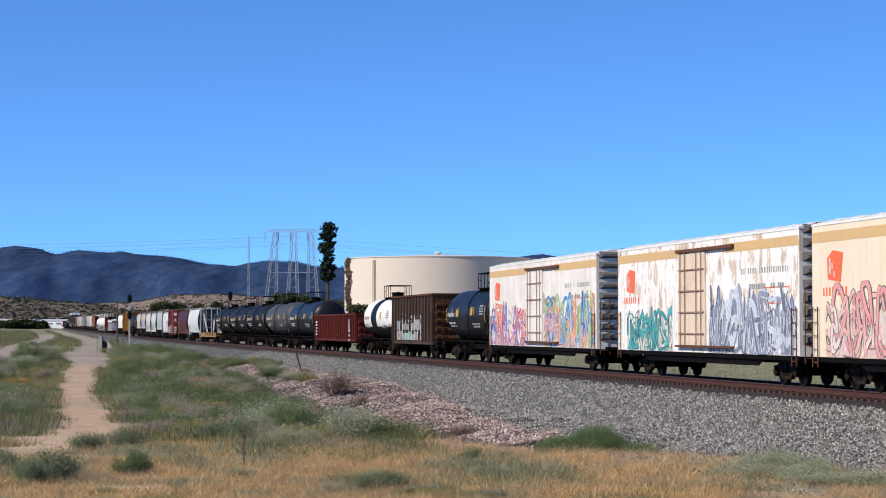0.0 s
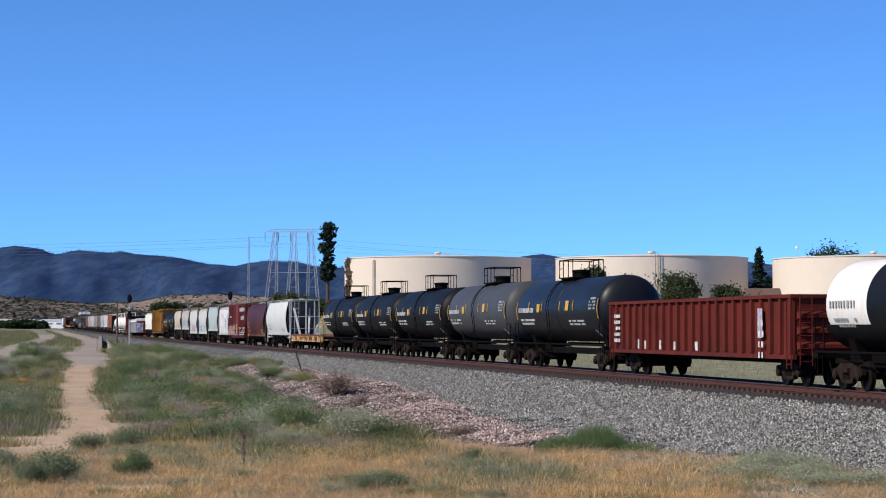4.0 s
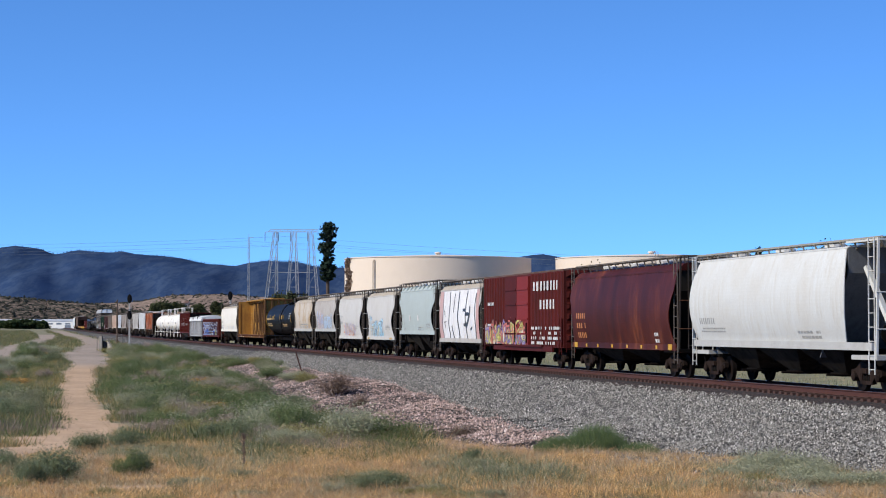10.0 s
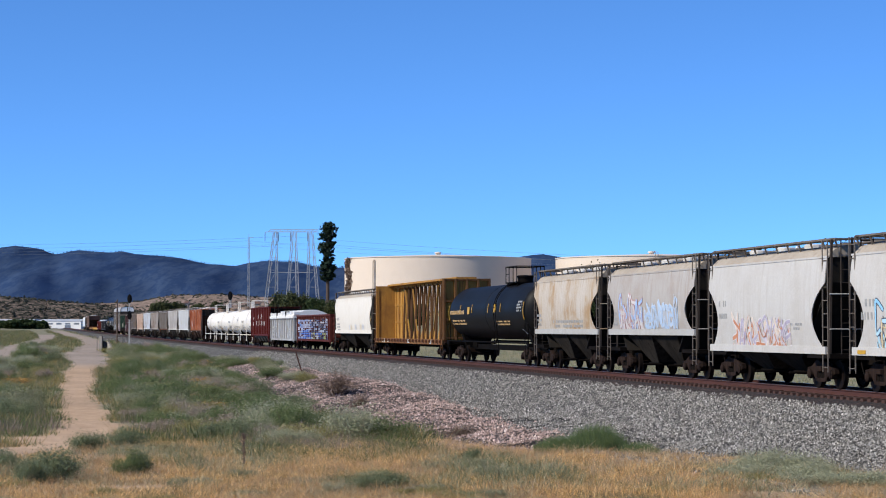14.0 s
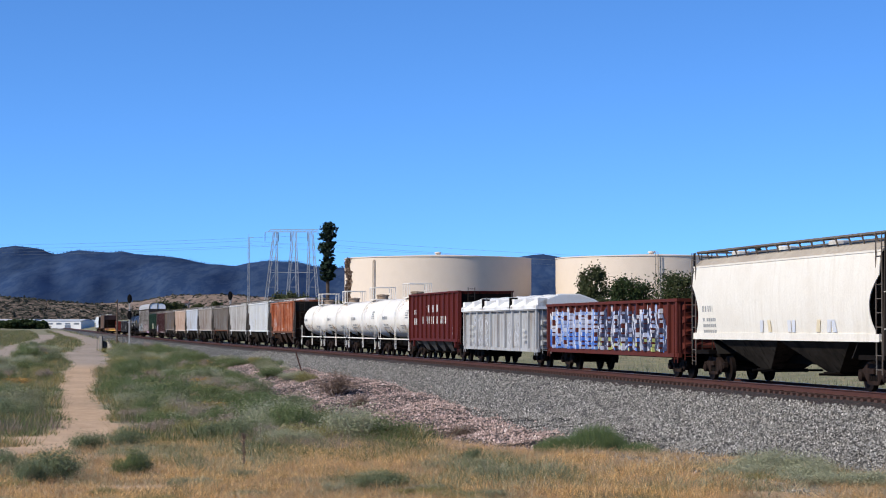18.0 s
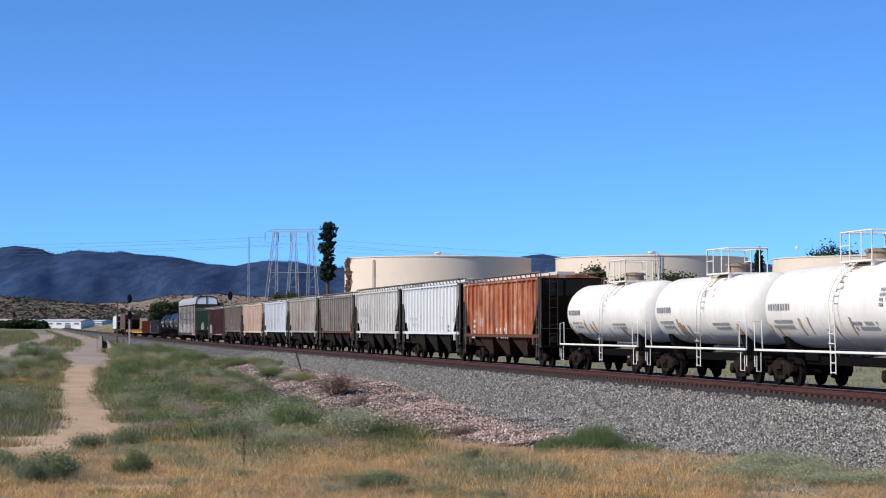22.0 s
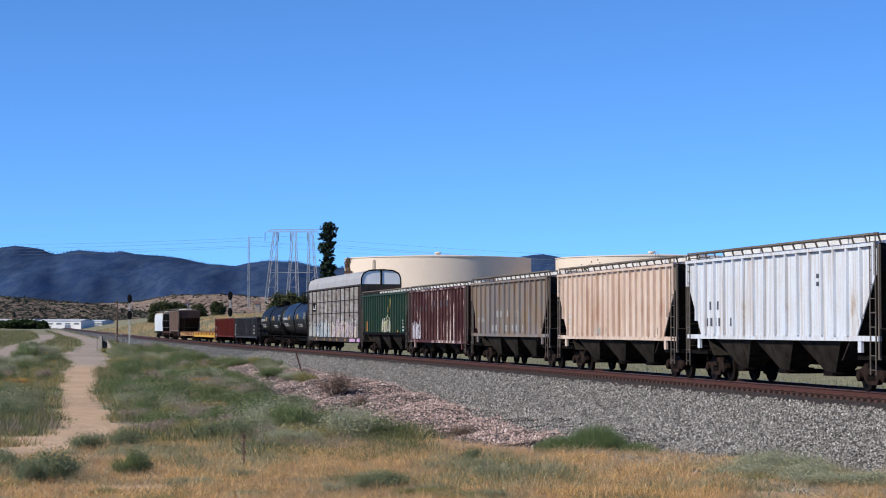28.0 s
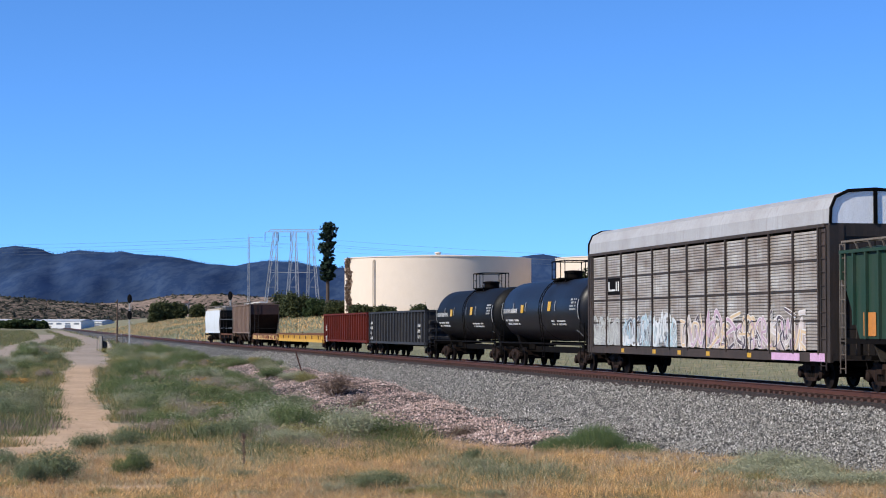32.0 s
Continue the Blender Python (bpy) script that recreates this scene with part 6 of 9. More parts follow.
def boxcar(r, l, label):
    root, n = car("boxcar", r, l, label, 2.3)
    w, z0, z1 = 1.5, 0.9, 4.62
    part("body", Shape().box(-n, n, -w, w, z0 + 0.1, z1), BOX_RED, root)
    rf = Shape().hull([(-n, -w, z1), (-n, -w - 0.03, z1 + 0.07), (-n, 0, z1 + 0.25), (-n, w + 0.03, z1 + 0.07), (-n, w, z1)],
                      [(n, -w, z1), (n, -w - 0.03, z1 + 0.07), (n, 0, z1 + 0.25), (n, w + 0.03, z1 + 0.07), (n, w, z1)])
    part("roof", rf, worn("boxcar_roof", (0.12, 0.07, 0.06), (0.3, 0.2, 0.15), 0.6), root)
    d0, d1 = -3.0, 1.9
    i = 0
    x = -n + 0.3
    while x < n:
        if not d0 - 0.1 < x < d1 + 0.1:
            part("side_post", Shape().hull([(x - 0.09, -w, z0 + 0.15), (x + 0.09, -w, z0 + 0.15), (x + 0.09, -w, z1 - 0.05), (x - 0.09, -w, z1 - 0.05)],
                                           [(x - 0.05, -w - 0.07, z0 + 0.15), (x + 0.05, -w - 0.07, z0 + 0.15), (x + 0.05, -w - 0.07, z1 - 0.05), (x - 0.05, -w - 0.07, z1 - 0.05)]), BOX_RED, root)
        x += 0.62
    for a, b, m, nm in ((d0, -0.5, BOX_RED, "dark red sliding door"), (-0.5, d1, DOOR_RED, "brighter red sliding door")):
        dr = part("sliding_door", Shape().box(a + 0.02, b - 0.02, -w - 0.1, -w, z0 + 0.2, z1 - 0.1), m, root, nm)
        for z in (1.6, 2.35, 3.1, 3.85):
            part("door_rib", Shape().box(a + 0.1, b - 0.1, -w - 0.14, -w - 0.1, z, z + 0.09), m, dr)
        part("door_lock", Shape().rod((b - 0.2, -w - 0.15, 1.2), (b - 0.2, -w - 0.15, 2.2), 0.03), DARK, dr)
    part("door_track", Shape().box(d0 - 0.3, d1 + 2.6, -w - 0.12, -w, z0 + 0.1, z0 + 0.2), BOX_RED, root)
    part("side_sill", Shape().box(-n + 2.4, n - 2.0, -w - 0.04, -w + 0.06, z0 - 0.1, z0 + 0.12), BOX_RED, root)
    for k in (-1, 1):
        for j in range(7):
            z = z0 + 0.4 + j * 0.5
            e = Shape().hull([(k * n, -w + 0.1, z), (k * n, w - 0.1, z), (k * n, w - 0.1, z + 0.34), (k * n, -w + 0.1, z + 0.34)],
                   [(k * (n + 0.08), -w + 0.3, z + 0.12), (k * (n + 0.08), w - 0.3, z + 0.12), (k * (n + 0.08), w - 0.3, z + 0.22), (k * (n + 0.08), -w + 0.3, z + 0.22)])
            part("end_corrugation", e, BOX_RED, root)
        ladder(root, k * (n - 0.3), -w - 0.09, 0.7, 2.4, BOX_RED)
        ladder(root, k * (n + 0.12), -w + 0.3, 0.8, 4.2, BOX_RED, along=False)
    rng = random.Random(11)
    y = -w - 0.075
    marks(root, y, lines_of(rng, d1 + 0.9, n - 0.9, 4.2, 1, 0.45, 0.2, 0.62, 0.9) + lines_of(rng, d1 + 1.4, n - 1.2, 3.3, 1, 0.45, 0.2, 0.62, 0.9), WHITE_MARK, "lettering", "large white lettering bars")
    marks(root, y, lines_of(rng, -n + 1.2, -n + 2.6, 3.3, 1, 0.16, 0.1) + lines_of(rng, -n + 1.0, -n + 2.2, 2.15, 3, 0.15, 0.08), WHITE_MARK, "data_lettering")
    marks(root, y, lines_of(rng, d1 + 0.5, n - 0.4, 2.0, 4, 0.14, 0.1, 0.2, 0.6), WHITE_MARK, "data_lettering")
    ms = paint_set("yard", [(0.4, 0.35, 0.1), (0.55, 0.5, 0.4), (0.5, 0.45, 0.08), (0.2, 0.15, 0.35), (0.5, 0.12, 0.08), (0.07, 0.06, 0.06)])
    graffiti(root, -n + 0.8, d1 - 0.5, 1.1, 2.2, lambda z: -w - 0.11, ms, 5, 8)
    return root


def tank_car(r, l, label, m, rad, zc, frame_m, name="tank_car", band=None, dome=0.0, low=None, saddle=None, bars=YELLOW_MARK, letter=WHITE_MARK, ladders=True, rails=None, seed=1, inset=1.5, stripes=True, ends=0.75, plate=True, tall=0.88):
    root, n = car(name, r, l, label, inset)
    sh = Shape()
    rows = [(-n + ends * (1 - math.cos(math.asin(min(1, k)))), max(0.02, rad * k)) for k in (0.02, 0.25, 0.45, 0.62, 0.76, 0.87, 0.94, 0.98, 1.0)]
    rows += [(-n * 0.55, rad), (-0.45, rad), (-0.44, rad + 0.012), (0.44, rad + 0.012), (0.45, rad), (n * 0.55, rad)]
    rows += [(-h, q) for h, q in reversed(rows[:9])]
    shell = part("tank_shell", sh.lathe(rows, "x", 48, (0, 0, zc)), m, root, smooth=30)
    if low is not None:                 # darker lower coat or central band as a thin sleeve
        nm, mm, x0, x1, a0, a1 = low
        sl = Shape()
        ring = lambda x, k: [(x, k * math.sin(t), zc + k * math.cos(t)) for t in (a0 + (a1 - a0) * i / 72 for i in range(73))]
        vs = ring(x0, rad + 0.022) + ring(x1, rad + 0.022)
        sl.add(vs, [(i, i + 1, 74 + i, 73 + i) for i in range(72)])
        part(nm, sl, mm, root)
        if saddle:
            nm, mm, x0, x1, a0, a1 = saddle
            sl = Shape().add(ring(x0, rad + 0.03) + ring(x1, rad + 0.03), [(i, i + 1, 74 + i, 73 + i) for i in range(72)])
            part(nm, sl, mm, root)
    # stub sill, saddles, walkway
    fm_ = frame_m if frame_m is not WHITE_TANK else DARK
    for k in (-1, 1):
        a, b = sorted((k * (n - 2.9), k * (n + 0.25)))
        part("stub_sill", Shape().box(a, b, -0.35, 0.35, 0.85, 1.15), fm_, root)
        a, b = sorted((k * (n - 0.1), k * (n + 0.3)))
        part("end_beam", Shape().box(a, b, -1.45, 1.45, 0.98, 1.16), fm_, root)
        a, b = sorted((k * (n - 1.75), k * (n - 1.25)))
        part("saddle", Shape().hull([(a, -0.95, zc - rad * 0.72), (b, -0.95, zc - rad * 0.72), (b, 0.95, zc - rad * 0.72), (a, 0.95, zc - rad * 0.72)],
                                    [(a, -0.7, 0.95), (b, -0.7, 0.95), (b, 0.7, 0.95), (a, 0.7, 0.95)]), fm_, root)
    for y in (-1.42, 1.42):
        part("side_rail", Shape().pipe([(-n - 0.15, y, 1.18), (n + 0.15, y, 1.18)], 0.045, 6), rails or frame_m, root)
        for k in (-1, 1):
            hand_grab(root, [(k * (n + 0.2), y, 0.6), (k * (n + 0.2), y, 2.15), (k * (n - 0.5), y, 2.2), (k * (n - 0.55), y, 1.2)], rails or frame_m, 0.022)
            part("sill_step", Shape().pipe([(k * n, y, 1.1), (k * n, y, 0.45), (k * (n - 0.4), y, 0.45), (k * (n - 0.4), y, 1.1)], 0.02, 5), rails or frame_m, root)
    # manway platform on top
    top = zc + rad
    pl = part("platform", Shape().box(dome - 1.2, dome + 1.2, -0.75, 0.75, top + 0.0, top + 0.06).box(dome - 1.1, dome - 1.0, -0.7, 0.7, top - 0.2, top).box(dome + 1.0, dome + 1.1, -0.7, 0.7, top - 0.2, top), rails or frame_m, root)
    for y in (-0.75, 0.75):
        part("guard_rail", Shape().pipe([(dome - 1.2, y, top), (dome - 1.2, y, top + tall), (dome + 1.2, y, top + tall), (dome + 1.2, y, top)], 0.032, 5)
             .pipe([(dome - 0.5, y, top), (dome - 0.5, y, top + tall)], 0.025, 5).pipe([(dome + 0.4, y, top), (dome + 0.4, y, top + tall)], 0.025, 5).pipe([(dome - 1.2, y, top + tall * 0.55), (dome - 0.5, y, top + tall * 0.55)], 0.02, 5), rails or frame_m, pl)
    for x in (-1.2, 1.2):
        part("guard_rail", Shape().pipe([(dome + x, -0.75, top + tall), (dome + x, 0.75, top + tall)], 0.03, 5), rails or frame_m, pl)
    part("manway", Shape().lathe([(top - 0.1, 0.42), (top + 0.30, 0.42), (top + 0.31, 0.48), (top + 0.38, 0.48), (top + 0.42, 0.40), (top + 0.44, 0.05)], "z", 16, (dome + 0.1, 0, 0)), MANWAY if rails is WHITE_TANK else (rails or frame_m), root, smooth=30)
    part("valve", Shape().lathe([(top, 0.13), (top + 0.4, 0.13), (top + 0.46, 0.05)], "z", 10, (dome - 0.65, 0.2, 0)), DARK, root)
    if ladders:
        for y in (-1,):
            s = Shape()
            for k in (-0.2, 0.2):
                pts = [(dome - 0.2 + k, y * (rad + 0.16) * math.sin(t), zc + (rad + 0.16) * math.cos(t)) for t in (0.35 + i * 0.2 for i in range(7))]
                pts.append((dome - 0.2 + k, -1.45, 1.0))
                pts.append((dome - 0.2 + k, -1.45, 0.5))
                s.pipe(pts, 0.022, 5)
            for i in range(9):
                t = 0.4 + i * 0.15
                if t < 1.55:
                    s.rod((dome - 0.4, y * (rad + 0.16) * math.sin(t), zc + (rad + 0.16) * math.cos(t)), (dome, y * (rad + 0.16) * math.sin(t), zc + (rad + 0.16) * math.cos(t)), 0.018, 5)
            for z in (0.55, 0.85, 1.15, 1.45, 1.75, 2.05):
                s.rod((dome - 0.4, -1.45 - 0.06 * (z > 1.2), z), (dome, -1.45 - 0.06 * (z > 1.2), z), 0.018, 5)
            part("ladder", s, rails or frame_m, root)
    rng = random.Random(seed)

    def decal(items, mm, nm, lab=""):
        s = Shape()
        for x0, x1, z0, z1 in items:
            p = []
            for z in (z0, z1):
                q = min(0.98, max(-0.98, (z - zc) / rad))
                p.append((-(rad + 0.035) * math.sqrt(1 - q * q), z))
            s.hull([(x0, p[0][0], p[0][1]), (x1, p[0][0], p[0][1]), (x1, p[1][0], p[1][1]), (x0, p[1][0], p[1][1])],
                   [(x0, p[0][0] + 0.008, p[0][1]), (x1, p[0][0] + 0.008, p[0][1]), (x1, p[1][0] + 0.008, p[1][1]), (x0, p[1][0] + 0.008, p[1][1])])
        part(nm, s, mm, root, lab)

    def arcs(xs, mm, z0, z1, nm, lab=""):
        for x in xs:
            rows = []
            for j in range(7):
                z = z0 + (z1 - z0) * j / 6
                q = min(0.98, max(-0.98, (z - zc) / rad))
                y = -(rad + 0.035) * math.sqrt(1 - q * q)
                rows.append([(x - 0.035, y, z), (x + 0.035, y, z), (x + 0.035, y + 0.02, z), (x - 0.035, y + 0.02, z)])
            part(nm, Shape().rings(rows), mm, root, lab)

    if stripes:
        arcs((-n + 0.55, n - 0.55), bars, zc - 0.45, zc + 0.45, "reflector", "yellow reflective strip")
        arcs((-n * 0.62, -n * 0.3, n * 0.12, n * 0.42), bars, zc - 0.05, zc + 0.42, "reflector", "short yellow reflective strip")
    decal(lines_of(rng, -n + 1.0, -n * 0.5, zc + 0.12, 1, 0.22, 0.1, 0.22, 1.0), letter, "lettering", "white lettering bars")
    decal(lines_of(rng, -n + 1.2, -n * 0.5, zc - 0.42, 2, 0.10, 0.08, 0.2), letter, "lettering")
    decal(lines_of(rng, n * 0.30, n * 0.62, zc - 0.5, 2, 0.08, 0.07, 0.2), letter, "lettering")
    if stripes or low is not None:
        decal([(n * 0.25, n * 0.25 + 0.55, zc - 0.05, zc + 0.4)], YELLOW_MARK, "placard", "yellow placard")
    if rails is WHITE_TANK:             # rust runs from the saddles and the manway
        for i in range(9):
            x = rng.uniform(-n + 0.8, n - 0.8)
            w = rng.uniform(0.03, 0.12)
            a = zc - rad * rng.uniform(0.25, 0.6)
            decal([(x - w, x + w, a - 0.25, a), (x - w * 0.7, x + w * 1.1, a - 0.5, a - 0.25), (x - w * 0.5, x + w * 0.8, max(a - 0.9, zc - rad * 0.93), a - 0.5)], RUST_RUN, "rust_run", "brown rust run")
        for i in range(5):
            x, w = dome + rng.uniform(-0.7, 0.9), rng.uniform(0.03, 0.08)
            a = zc + rad * 0.93
            decal([(x - w, x + w, a - 0.12, a), (x - w * 0.8, x + w * 0.8, a - rng.uniform(0.3, 0.9), a - 0.12)], RUST_RUN, "rust_run", "brown rust run")
    if plate:
        if stripes:
            decal([(-n * 0.42, -n * 0.42 + 0.55, zc - 0.1, zc + 0.3)], YELLOW_MARK, "placard", "yellow placard")
        decal(lines_of(rng, n - 1.9, n - 0.9, zc + 0.5, 4, 0.09, 0.06, 0.16), GREY_MARK, "data_plate", "grey data lettering bars")
        decal([(n - 2.0, n - 1.75, zc - 1.25, zc - 0.95)], WHITE_MARK, "placard", "white diamond placard")
    return root


def ribbed_hopper(r, l, label, m, top=4.44, low=1.72, ribs=14, cut=1.15, frame_m=None, roof="trough", bays=3, sheet_h=1.9, seed=1, w=1.58, end_dark=None, bottom_m=None, letters=(), rib_m=None, name="covered_hopper"):
    """Hopper car with posts on flat sides, cut away at the lower ends; roof: trough or open."""
    root, n = car(name, r, l, label, 1.75)
    fm = frame_m or m
    bm_ = bottom_m or HOPPER_UNDER
    lm = GRATING if roof == "trough" else fm
    if cut > 0.5:                    # long slanting corners under the end slopes
        cut += 0.5
    zk = low + sheet_h
    for k in (-1, 1):
        y = k * w
        o = [(-n + cut, low), (n - cut, low), (n - 0.12, zk), (n - 0.12, top), (-n + 0.12, top), (-n + 0.12, zk)]
        part("side_sheet", Shape().hull([(x, y - 0.02, z) for x, z in o], [(x, y + 0.02, z) for x, z in o]), m, root)
    for i in range(ribs):
        x = -n + 0.2 + (2 * n - 0.4) * i / (ribs - 1)
        zb = low if abs(x) < n - cut else low + sheet_h * (abs(x) - n + cut) / (cut - 0.12)
        part("side_post", Shape().hull([(x - 0.07, -w, zb), (x + 0.07, -w, zb), (x + 0.07, -w, top), (x - 0.07, -w, top)],
                                       [(x - 0.055, -w - 0.12, zb), (x + 0.055, -w - 0.12, zb), (x + 0.055, -w - 0.12, top), (x - 0.055, -w - 0.12, top)]), rib_m or m, root)
    part("top_chord", Shape().box(-n + 0.1, n - 0.1, -w - 0.125, -w + 0.06, top, top + 0.1).box(-n + 0.1, n - 0.1, w - 0.06, w + 0.09, top, top + 0.1), m, root)
    part("side_sill", Shape().box(-n, n, -w - 0.05, -w + 0.07, low - 0.16, low).box(-n, n, w - 0.07, w + 0.05, low - 0.16, low), fm, root)
    # end slopes and cross ridges
    for k in (-1, 1):
        es = Shape()
        es.hull([(k * (n - 0.12), -w + 0.03, zk), (k * (n - 0.12), w - 0.03, zk), (k * (n - 0.2), w - 0.03, zk), (k * (n - 0.2), -w + 0.03, zk)],
                [(k * (n - 2.8), -w + 0.03, 0.95), (k * (n - 2.8), w - 0.03, 0.95), (k * (n - 2.9), w - 0.03, 0.95), (k * (n - 2.9), -w + 0.03, 0.95)])
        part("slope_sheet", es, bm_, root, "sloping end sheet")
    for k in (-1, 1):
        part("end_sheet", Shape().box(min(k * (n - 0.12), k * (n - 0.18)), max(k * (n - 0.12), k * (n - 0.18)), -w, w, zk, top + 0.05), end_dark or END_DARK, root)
    L = 2 * (n - 2.85)
    for i in range(bays):
        c = -L / 2 + L * (i + 0.5) / bays
        h = L / bays / 2
        for y0, y1 in ((-w + 0.02, -0.1), (0.1, w - 0.02)):
            mid = (y0 + y1) / 2
            part("hopper_bay", Shape().hull([(c - h, y0, low - 0.02), (c + h, y0, low - 0.02), (c + h, y1, low - 0.02), (c - h, y1, low - 0.02)],
                                            [(c - 0.4, mid - 0.28, 0.55), (c + 0.4, mid - 0.28, 0.55), (c + 0.4, mid + 0.28, 0.55), (c - 0.4, mid + 0.28, 0.55)]), bm_, root)
        part("outlet_gate", Shape().box(c - 0.5, c + 0.5, -1.15, 1.15, 0.42, 0.56).rod((c + 0.55, -1.3, 0.5), (c + 0.55, 1.3, 0.5), 0.04), DARK, root)
    if roof == "trough":
        rf = Shape().hull([(-n + 0.1, -w, top + 0.08), (-n + 0.1, -0.75, top + 0.24), (-n + 0.1, 0.75, top + 0.24), (-n + 0.1, w, top + 0.08)],
                          [(n - 0.1, -w, top + 0.08), (n - 0.1, -0.75, top + 0.24), (n - 0.1, 0.75, top + 0.24), (n - 0.1, w, top + 0.08)])
        part("roof", rf, m, root)
        for i in range(4):
            a = -n + 0.9 + (2 * n - 1.8) * i / 4
            part("hatch_cover", Shape().box(a, a + (2 * n - 1.8) / 4 - 0.12, -0.45, 0.45, top + 0.25, top + 0.42), HATCH, root)
        running_board(root, n - 0.05, -w + 0.2, top + 0.34, GRATING, 0.95, 0.45)
        running_board(root, n - 0.05, w - 0.2, top + 0.34, GRATING, 1.9, 0.45, False)
    else:
        part("end_bar", Shape().box(-n + 0.12, -n + 0.22, -w, w, top - 0.1, top + 0.08).box(n - 0.22, n - 0.12, -w, w, top - 0.1, top + 0.08).box(-0.08, 0.08, -w, w, top - 0.15, top), m, root)
    for k in (-1, 1):
        ladder(root, k * (n - 0.28), -w - 0.08, 0.55, zk if roof == "open" else top + 0.3, lm, 0.4)
        ladder(root, k * (n - 0.02), -0.9, 1.1, top + 0.3, END_FRAME, 0.4, along=False)
        part("end_post", Shape().box(min(k * (n - 0.1), k * n), max(k * (n - 0.1), k * n), -w - 0.01, -w + 0.06, 1.0, top + 0.05), lm, root)
        part("end_post", Shape().box(min(k * (n - 0.1), k * n), max(k * (n - 0.1), k * n), w - 0.06, w + 0.01, 1.0, top + 0.05), END_FRAME, root)
        part("end_sill", Shape().box(min(k * (n - 1.9), k * n), max(k * (n - 1.9), k * n), -1.45, 1.45, 0.98, 1.1), DARK, root)
        part("corner_bracket", Shape().box(min(k * (n - 1.5), k * (n - 1.25)), max(k * (n - 1.5), k * (n - 1.25)), -w - 0.04, -w + 0.05, low - 0.5, low - 0.16), fm, root)
        hand_grab(root, [(k * (n + 0.02), -w, 1.1), (k * (n + 0.02), -w, 1.9), (k * (n + 0.02), w, 1.9), (k * (n + 0.02), w, 1.1)], END_FRAME, 0.02)
    part("brake_cylinder", Shape().lathe([(0, 0.05), (0.02, 0.2), (0.5, 0.2), (0.55, 0.08)], "x", 12, (n - 1.35, -0.55, 1.35)), DARK, root)
    rng = random.Random(seed)
    for x0, x1, z, rows, h, cell, mm in letters:
        marks(root, -w - 0.032, lines_of(rng, x0, x1, z, rows, h, h * 0.8, cell, 0.9), mm, "lettering", "faded lettering bars")
    return root


def side_y(z, low, top, bulge):
    """Half width of a curved side at height z."""
    k = max(0.0, min(1.0, (z - low) / (top - low)))
    if bulge > 0.3:                  # near-round shell
        return 1.02 + 0.56 * math.sin(math.pi * (k * 0.78 + 0.11)) ** 0.9
    return min(1.36, 1.58 - bulge) + bulge * (math.sin(math.pi * min(1, k * 0.62 + 0.19)) - 0.56) / 0.44


